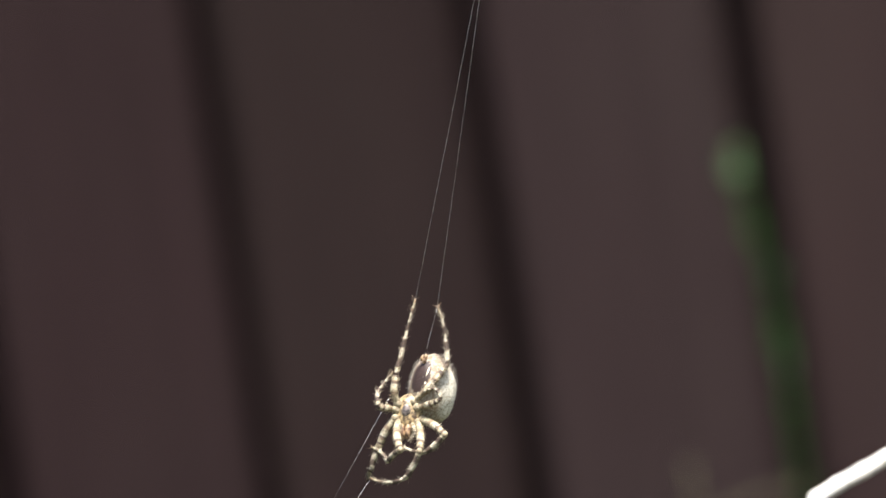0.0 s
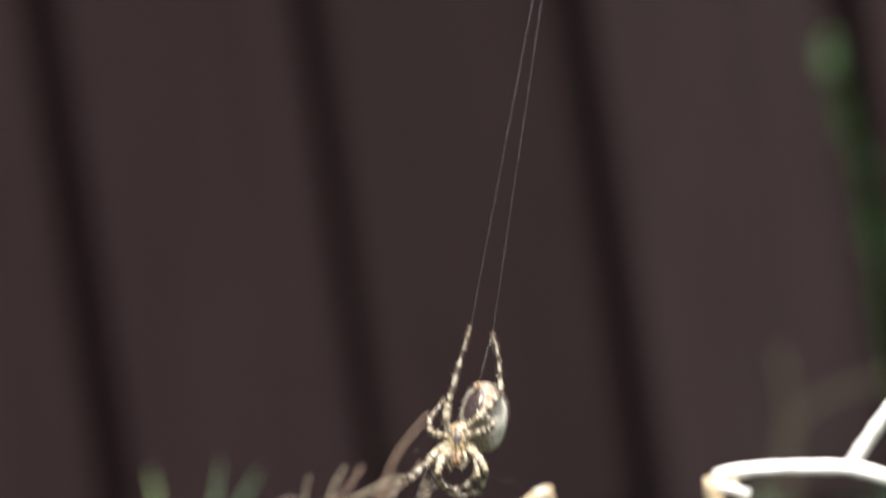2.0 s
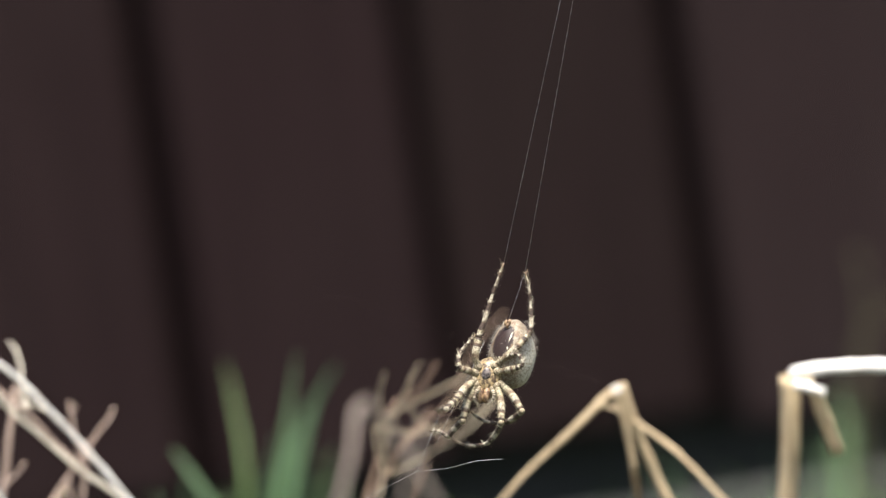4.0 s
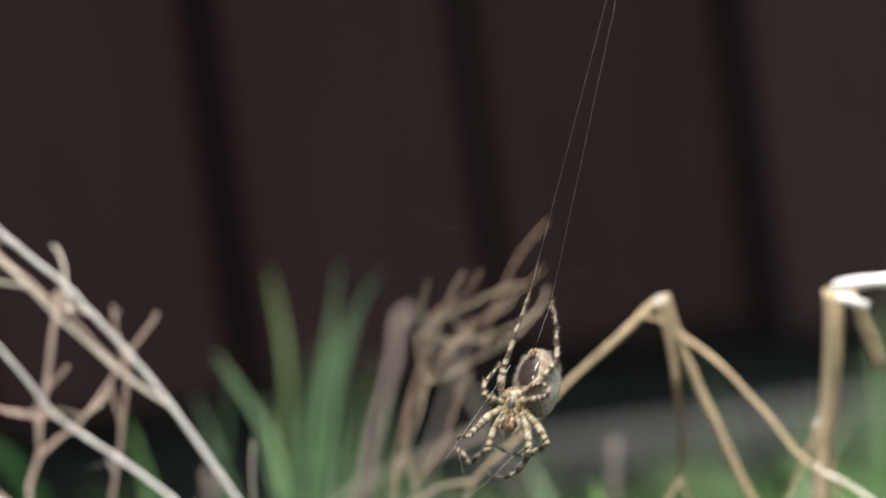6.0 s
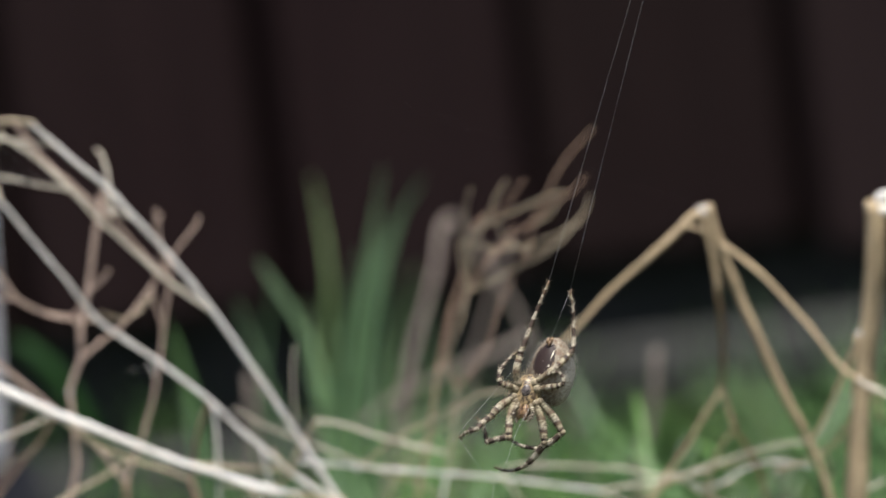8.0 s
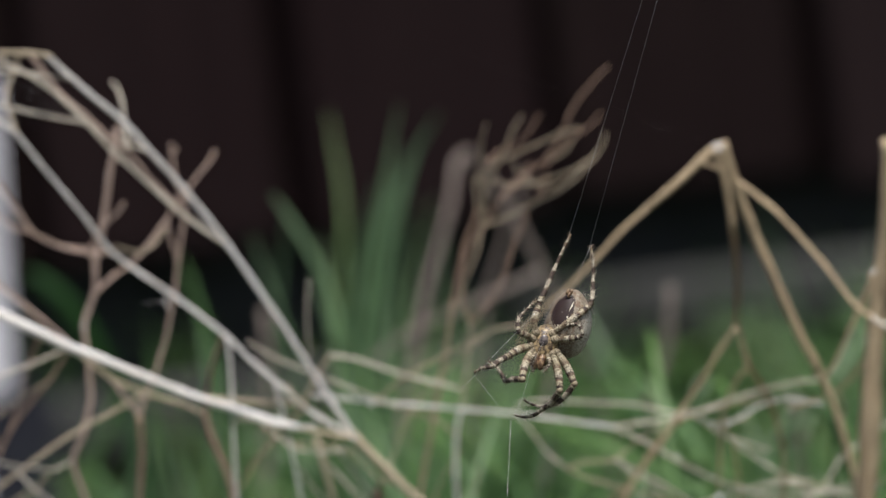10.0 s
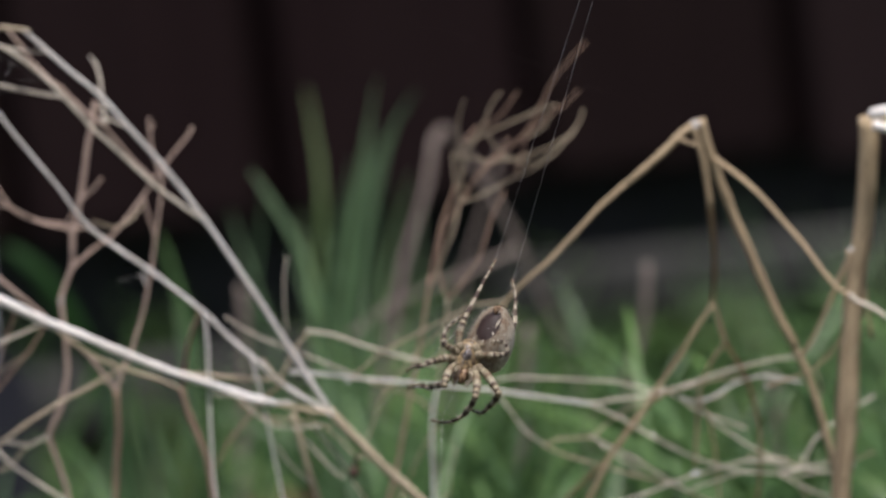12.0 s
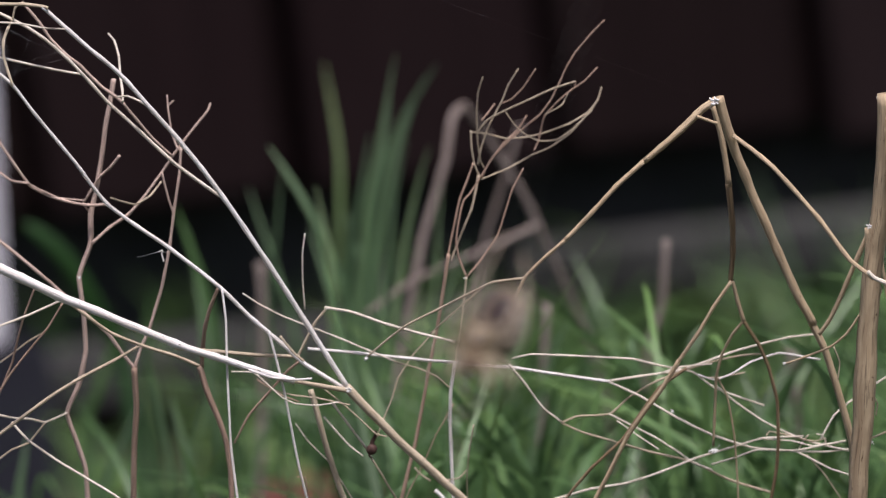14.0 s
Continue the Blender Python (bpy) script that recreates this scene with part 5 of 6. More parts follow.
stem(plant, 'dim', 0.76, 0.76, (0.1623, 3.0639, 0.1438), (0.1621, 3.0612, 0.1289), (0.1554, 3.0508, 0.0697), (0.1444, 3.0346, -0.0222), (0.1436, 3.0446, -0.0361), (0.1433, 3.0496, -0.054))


# ---- spider ----
PX = 0.0812   # millimetres to a unit of the leg sketches


def banded():
    m, n, l, b = nodes_of("banded_leg", 0.65, 0.3)
    nt = m.node_tree
    uv = coords(nt, "UV")
    wob = noise_at(nt, mapped(nt, uv, scale=(3, 30, 1)), 1.0, 3)
    sep = n.new("ShaderNodeSeparateXYZ")
    l.new(uv, sep.inputs[0])
    ad = n.new("ShaderNodeMath")
    ad.operation = "MULTIPLY_ADD"
    l.new(wob, ad.inputs[0])
    ad.inputs[1].default_value = 0.05
    l.new(sep.outputs[1], ad.inputs[2])
    pale, dark, rust = (0.42, 0.39, 0.3), (0.045, 0.031, 0.024), (0.14, 0.095, 0.06)
    dun, buff = (0.24, 0.2, 0.13), (0.34, 0.31, 0.21)
    col = ramp(nt, ad.outputs[0], [(0.0, dun), (0.1, buff), (0.16, dun), (0.2, rust), (0.225, buff), (0.3, pale), (0.315, dark), (0.345, rust), (0.36, buff), (0.39, buff), (0.405, dark), (0.44, dark), (0.45, pale),
                                   (0.48, buff), (0.495, dark), (0.55, dark), (0.565, pale), (0.63, pale), (0.645, dark), (0.705, dark), (0.72, pale), (0.77, pale), (0.785, dark), (0.835, dark),
                                   (0.845, pale), (0.9, pale), (0.915, dark), (0.94, rust), (0.955, pale), (0.975, buff), (1.0, rust)])
    mott = noise_at(nt, mapped(nt, uv, scale=(8, 90, 1)), 1.0, 4)
    col = mixed(nt, ramp(nt, mott, [(0.5, (0, 0, 0)), (0.62, (0.7, 0.7, 0.7))]), col, rust)
    own = mapped(nt, coords(nt, "Object"), scale=(1000, 1000, 1000))
    col = mixed(nt, 0.8, col, ramp(nt, noise_at(nt, own, 3.4, 5), [(0.42, (0.2, 0.16, 0.12)), (0.48, (0.95, 0.92, 0.88)), (0.7, (1.12, 1.1, 1.08))]), "MULTIPLY")
    col = mixed(nt, ramp(nt, noise_at(nt, own, 1.1, 4, 0.7), [(0.54, (0, 0, 0)), (0.6, (0.6, 0.6, 0.6))]), col, (0.08, 0.05, 0.03))
    l.new(col, b.inputs["Base Color"])
    bumped(nt, b, mott, 0.4, 0.00008)
    return m


def spot(nt, co, centre, size, turn=0.0):
    """Mask, 1 inside an ellipse of the belly given in millimetres, seen from below."""
    v = mapped(nt, co, loc=tuple(-c for c in centre))
    v = mapped(nt, v, rot=(0, turn, 0))
    v = mapped(nt, v, scale=tuple(1 / s for s in size))
    ln = nt.nodes.new("ShaderNodeVectorMath")
    ln.operation = "LENGTH"
    nt.links.new(v, ln.inputs[0])
    return ln.outputs["Value"]


def abdomen_material():
    m, n, l, b = nodes_of("spider_abdomen", 0.55, 0.35)
    nt = m.node_tree
    co = mapped(nt, coords(nt, "Object"), scale=(1000, 1000, 1000))
    f1, f2, f3 = noise_at(nt, co, 1.5, 5), noise_at(nt, co, 3.2, 4), noise_at(nt, co, 9.0, 3)
    col = ramp(nt, f2, [(0.3, (0.07, 0.05, 0.034)), (0.45, (0.18, 0.145, 0.1)), (0.7, (0.3, 0.265, 0.2))])
    col = mixed(nt, ramp(nt, f1, [(0.5, (0, 0, 0)), (0.56, (0.85, 0.85, 0.85))]), col, (0.13, 0.08, 0.045))
    col = mixed(nt, ramp(nt, f3, [(0.64, (0, 0, 0)), (0.7, (0.6, 0.6, 0.6))]), col, (0.42, 0.38, 0.29))
    # cream flank, coloured paler still to make up for the shade on it
    flank = ramp(nt, spot(nt, co, (7.0, 2.3, 1.0), (3.9, 5.5, 5.6)), [(0.6, (0.85, 0.85, 0.85)), (1.0, (0, 0, 0))])
    col = mixed(nt, flank, col, ramp(nt, f2, [(0.36, (0.22, 0.185, 0.13)), (0.44, (0.42, 0.39, 0.31)), (0.62, (0.62, 0.58, 0.48))]))
    wav = n.new("ShaderNodeMath")
    wav.operation = "MULTIPLY_ADD"
    l.new(f2, wav.inputs[0])
    wav.inputs[1].default_value = 0.5
    l.new(spot(nt, co, (2.5, -1.2, 4.8), (2.15, 4.5, 3.9), radians(-24)), wav.inputs[2])
    dark = ramp(nt, wav.outputs[0], [(0.0, (1, 1, 1)), (0.92, (1, 1, 1)), (1.0, (0, 0, 0))])
    col = mixed(nt, dark, col, (0.022, 0.011, 0.008))
    for c in ((1.0, -1.2, 4.3), (3.75, -1.2, 5.2)):
        white = ramp(nt, spot(nt, co, c, (0.11, 3.0, 0.9), radians(-24)), [(0.5, (1, 1, 1)), (1.0, (0, 0, 0))])
        col = mixed(nt, white, col, (0.5, 0.45, 0.33))
    for i in range(9):   # small pale dots round the dark patch
        a = 0.7 * i + 0.3
        c = (1.9 + 1.75 * math.cos(a) + 0.9 * math.sin(a), -1.2, 4.5 + 2.5 * math.sin(a))
        dot = ramp(nt, spot(nt, co, c, (0.12, 3.0, 0.14 + 0.04 * (i % 3))), [(0.75, (1, 1, 1)), (1.0, (0, 0, 0))])
        col = mixed(nt, dot, col, (0.55, 0.5, 0.4))
    l.new(col, b.inputs["Base Color"])
    bumped(nt, b, f3, 0.35, 0.00015)
    return m


def chitin(name, a, c, rough=0.45):
    m, _, l, b = nodes_of(name, rough, 0.45)
    nt = m.node_tree
    co = mapped(nt, coords(nt, "Object"), scale=(1000, 1000, 1000))
    l.new(ramp(nt, noise_at(nt, co, 2.2, 5), [(0.42, a), (0.58, c)]), b.inputs["Base Color"])
    bumped(nt, b, noise_at(nt, co, 7, 3), 0.3, 0.0001)
    return m


LEG = banded()
ABDOMEN = abdomen_material()
CARAPACE = chitin("spider_carapace", (0.04, 0.024, 0.014), (0.3, 0.22, 0.11))
STERNUM = chitin("spider_sternum", (0.03, 0.024, 0.024), (0.15, 0.125, 0.11), 0.35)
HAIR = chitin("pale_hair", (0.3, 0.27, 0.22), (0.44, 0.4, 0.33), 0.5)
JAW = chitin("spider_jaw", (0.07, 0.035, 0.02), (0.3, 0.2, 0.11))


def bristle(bm, root, way, length, r):
    """A fine stiff hair: a three-sided spike."""
    way = way.normalized()
    a = way.orthogonal().normalized()
    b = way.cross(a)
    ring = [bm.verts.new(root + (a * math.cos(q) + b * math.sin(q)) * r) for q in (0, 2.1, 4.2)]
    top = bm.verts.new(root + way * length)
    for i in range(3):
        bm.faces.new((ring[i], ring[(i + 1) % 3], top))


def bristles(bm, run, rad, span, count, rng):
    """Stiff hairs standing off a leg's tube, coloured like the leg beneath them."""
    uvl = bm.loops.layers.uv.verify()
    m = len(run) - 1
    for b in range(count):
        k = rng.randrange(1, m)
        at = span[0] + (span[1] - span[0]) * k / m
        d = (run[k + 1] - run[k - 1]).normalized()
        out = Matrix.Rotation(rng.uniform(0, 6.28), 3, d) @ d.orthogonal().normalized()
        before = len(bm.faces)
        bristle(bm, run[k].lerp(run[k + 1], rng.random()) + out * rad(at) * 0.8, out + d * 0.7, rng.uniform(0.4, 0.9) * MM, 0.034 * MM)
        bm.faces.ensure_lookup_table()
        for f in bm.faces[before:]:
            for lp in f.loops:
                lp[uvl].uv = (0.5, at)


FRONT_LEGS = []


def front_leg(spider, hip, lengths, seed, poses):
    """A front leg in three stiff pieces, in millimetres. poses: seconds, then swing and lift in degrees for thigh, shin and foot."""
    rng = random.Random(seed)
    pieces = []
    spans = ((0.0, 0.42), (0.42, 0.72), (0.72, 1.0))
    thick = ((0.44, 0.6, 0.42), (0.43, 0.42, 0.33), (0.31, 0.23, 0.1))
    for title, length, span, (ra, rb, rc), bow in zip(("thigh", "shin", "foot"), lengths, spans, thick, (0.05, 0.05, 0.1)):
        bm = bmesh.new()
        side = 1 if hip[0] > 0 else -1
        run = [Vector((side * bow * length * math.sin(math.pi * k / 12), 0, -length * k / 12)) * MM for k in range(13)]

        def rad(at, span=span, ra=ra, rb=rb, rc=rc):
            t = (at - span[0]) / (span[1] - span[0])
            return (ra * (1 - t) ** 2 + 2 * (2 * rb - (ra + rc) / 2) * t * (1 - t) + rc * t * t) * MM

        tube(bm, run, rad, 12, unit_v=True, span=span)
        bristles(bm, run, rad, span, 80, rng)
        if title != "foot":   # coxa and kneecap
            ball(bm, (0, 0, 0), (0.64, 0.62, 0.66) if title == "thigh" else (0.5, 0.5, 0.56), 0, 0.08, seed, 12)
        pieces.append(part(title, bm, LEG, spider))
    FRONT_LEGS.append((pieces, hip, lengths, poses))


def leg(spider, name, depths, radius, sketch, seed, knee=0):
    """A spider's leg: coxa to claw, thicker femur, knee and joints, with bristles; it turns about its hip, and from the knee on about the knee."""
    pts = [Vector((x * PX, d, -z * PX)) * MM for (x, z), d in zip(sketch, depths)]
    path = spline(pts, 7)
    n = len(path) - 1
    rng = random.Random(seed)

    def rad(s):
        joint = sum(math.exp(-((s - j) / 0.018) ** 2) * k for j, k in ((0.12, -0.16), (0.42, -0.2), (0.52, -0.15), (0.74, -0.2)))
        base = 0.5 + 0.21 * math.sin(min(1.0, s / 0.5) * math.pi) if s < 0.5 else 0.5 - 0.62 * (s - 0.5)
        return radius * max(0.18, base * 0.95 + joint * 0.5) * MM

    def piece(title, i, j, parent, origin):
        bm = bmesh.new()
        run = [c - path[i] for c in path[i:j + 1]]
        tube(bm, run, rad, 10, unit_v=True, span=(i / n, j / n))
        bristles(bm, run, rad, (i / n, j / n), 6 * (j - i), rng)
        if i == 0 and name == "leg":   # the leg's thick root
            ball(bm, (0, 0, 0), (0.72, 0.7, 0.72), 0, 0.08, seed, 12)
        ob = part(title, bm, LEG, parent)
        ob.location = path[i] - origin
        return ob

    if not knee:
        return piece(name, 0, n, spider, Vector())
    upper = piece(name, 0, knee * 7, spider, Vector())
    return upper, piece("shin", knee * 7, n, upper, path[0])


def spider():
    s = thing("spider", "mottled brown cream garden spider, banded bristly legs, hanging head down", "spider")
    bm = bmesh.new()
    ball(bm, (3.6, 2.6, 2.5), (3.35, 3.9, 5.1), 10, 0.06, 3, 40)
    for v in bm.verts:   # shoulders: wider towards the front of the abdomen, narrow at the spinnerets
        z = (v.co.z / MM - 2.5) / 5.1
        k = 1 + 0.07 * (-z) - 0.1 * max(0, z) ** 2
        v.co.x = (3.6 + (v.co.x / MM - 3.6) * k) * MM
    abdomen = part("abdomen", bm, ABDOMEN, s, "mottled cream abdomen with a dark brown belly patch")
    bm = bmesh.new()
    rng = random.Random(21)
    for i in range(900):
        a, h = rng.uniform(0, 2 * math.pi), rng.uniform(-0.95, 0.95)
        q = math.sqrt(1 - h * h)
        d = Vector((q * math.cos(a), q * math.sin(a), h))
        p = Vector((3.6 + 3.3 * d.x + 0.6 * d.z, 2.6 + 3.85 * d.y, 2.5 + 5.0 * d.z)) * MM
        if d.y < -0.35 and d.z > -0.2 and rng.random() < 0.8:   # the belly patch is nearly bare
            continue
        bristle(bm, p, d + 0.3 * Vector(noise.noise_vector(d * 9)), rng.uniform(0.35, 0.85) * MM, 0.02 * MM)
    part("hair", bm, HAIR, abdomen, "fine pale hairs")
    bm = bmesh.new()
    for x, z in ((3.1, 7.2), (3.6, 7.25), (3.35, 6.8)):
        ball(bm, (x, -0.1, z), (0.28, 0.3, 0.5), 20, 0, 0, 10)
    part("spinnerets", bm, JAW, s, "small brown spinnerets")
    bm = bmesh.new()
    ball(bm, (0.1, 0.7, -0.9), (2.3, 1.9, 3.3), 12, 0.05, 7, 26)
    part("carapace", bm, CARAPACE, s, "brown and cream front body")
    bm = bmesh.new()
    ball(bm, (0.0, -1.1, 0.0), (0.66, 0.3, 0.85), 15, 0.05, 9, 18)
    part("sternum", bm, STERNUM, s, "dark grey breastplate")
    for x in (-0.95, 0.05):
        bm = bmesh.new()
        ball(bm, (x - 0.15, -0.8, -3.1), (0.62, 0.75, 1.25), 8, 0.04, x, 16)
        part("jaw", bm, JAW, s, "brown bristly jaw")
    for i, (a, b, c) in enumerate((((-12, 22), (-22, 40), (-16, 56)), ((8, 24), (12, 42), (2, 56)))):
        leg(s, "palp", (-1.2, -2.0, -2.2), 0.5, (a, b, c), 60 + i)
    legs = {
        "left_hind": leg(s, "leg", (-0.4, -0.9, -0.6, -0.3, 0, 0), 0.8, ((-14, -13), (-18, -32), (-11, -64), (3, -101), (17, -140), (39, -194)), 1, 2),
        "right_hind": leg(s, "leg", (-0.4, -1.6, -1.2, -0.6, 0, 0, 0), 0.8, ((15, -13), (44, -34), (68, -56), (81, -72), (83, -112), (82, -146), (76, -177)), 2, 3),
        "left_third": leg(s, "leg", (-0.4, -1.4, -2.0, -1.4, -0.8, -0.6), 0.7, ((-19, -3), (-32, -8), (-46, -14), (-46, -36), (-32, -54), (-16, -70)), 3, 2),
        "right_third": leg(s, "leg", (-0.6, -2.0, -2.8, -2.6, -2.2), 0.7, ((20, -3), (42, -6), (66, -14), (58, -32), (36, -30)), 4, 2),
    }
    front_leg(s, (-1.81, -0.6, -0.91), (4.61, 3.34, 2.82), 5, ((0, -37, 0, -26, 0, -25, -48), (1, -65, 42, -35, 33, -61, -56), (1.5, -92, 52, -28, 0, 77, -29), (2, -47, 36, -52, 34, -81, -53), (3, -36, 29, -49, 58, -66, -59), (5.5, -55, 43, -46, 60, -93, -63), (7.5, -45, 11, -47, 38, -61, -11), (9, -55, 30, -49, 30, -72, -0), (12, -80, 49, -65, 47, -63, -24)))
    front_leg(s, (-1.56, -0.6, -1.49), (5.57, 3.40, 3.93), 6, ((0, 7, 44, -57, -35, -134, -31), (1, -12, 69, -39, -18, -87, -54), (1.5, -36, 43, -27, -39, -58, -38), (2, -22, 52, 8, -49, -79, -53), (3, -20, 0, -41, -27, -95, -34), (5.5, -27, 13, -50, -11, -129, -52), (7.5, -8, 11, -71, -0, -154, -9), (9, -13, 31, -84, -40, -168, -0), (12, -27, 49, -66, -58, -78, -48)))
    front_leg(s, (1.39, -0.6, -1.85), (5.78, 4.66, 6.18), 7, ((0, 4, 44, -37, -13, -96, -27), (1, 33, 43, -53, -11, -97, -11), (1.5, 4, 40, -43, -0, -99, -0), (2, 41, 47, -26, -42, -93, -31), (3, 3, 20, -39, -37, -98, -28), (5.5, 9, 31, -34, -43, -95, -44), (7.5, 9, 0, -35, -18, -91, -38), (9, 20, 11, -47, -32, -74, -55), (12, 1, 48, -17, -47, -70, -51)))
    front_leg(s, (2.07, -0.6, -1.60), (5.42, 4.15, 5.89), 8, ((0, 54, 39, -57, -11, -120, -29), (1, 26, 53, -42, -22, -124, -25), (1.5, 43, 41, -64, -23, -114, -4), (2, 9, 43, -56, -28, -127, -30), (3, 39, 26, -60, -36, -111, -32), (5.5, 30, 25, -63, -38, -112, -32), (7.5, 40, 0, -57, -20, -114, -11), (9, 26, 11, -49, -0, -110, -26), (12, 41, 39, -17, -54, -62, -76)))
    return s, legs


SPIDER, LEGS = spider()


# ---- silk ----
def thread(name, label, *runs, r=0.000025):
    bm = bmesh.new()
    for run in runs:
        tube(bm, [Vector(p) for p in run], lambda s: r, 5)
    return tagged(link(name, bm, SILK), label, "spider thread", "silk threads")


LINE_LEFT = thread("silk_thread", "thin taut strand of spider silk above a hind foot", [(0, 0, -0.001), (0, 0, 0.15)], r=0.000017)
LINE_RIGHT = thread("silk_thread", "thin taut strand of spider silk above a hind foot", [(0, 0, -0.001), (0, 0, 0.15)], r=0.000016)


def sketch(*points):
    return [(x * PX * MM, 0.0, -z * PX * MM) for x, z in points]


DRAG = thread("silk_thread", "thin strand of silk from hind foot to spinnerets", sketch((76, -176), (41, -87)), r=0.000009)
STRAND = thread("silk_thread", "fine taut silk strand running down beside the spider", [(0, -0.001, 0), (0, -0.001, -0.0163)], r=0.000014)
LOWER = thread("silk_thread", "fine loose silk strands hanging below the spider", sketch((0, 0), (67, 82)), sketch((67, 82), (55, 500)), sketch((67, 82), (87, 37), (102, -20), (122, -62)), r=0.000013)
thread("web_strand", "faint strand of web stretched between dead stems", [(0.0011, 1.7309, 0.3584), (0.0457, 1.6577, 0.3465)], r=0.0000018)
thread("web_strand", "fine web strands among the bleached stems", [(-0.0684, 1.6606, 0.3632), (-0.0564, 1.651, 0.3663)], [(-0.0652, 1.652, 0.3721), (-0.0559, 1.6511, 0.3665)], [(-0.0649, 1.6407, 0.3655), (-0.0596, 1.6522, 0.3732)], [(-0.0669, 1.651, 0.366), (-0.0553, 1.6513, 0.3677)], r=0.000006)


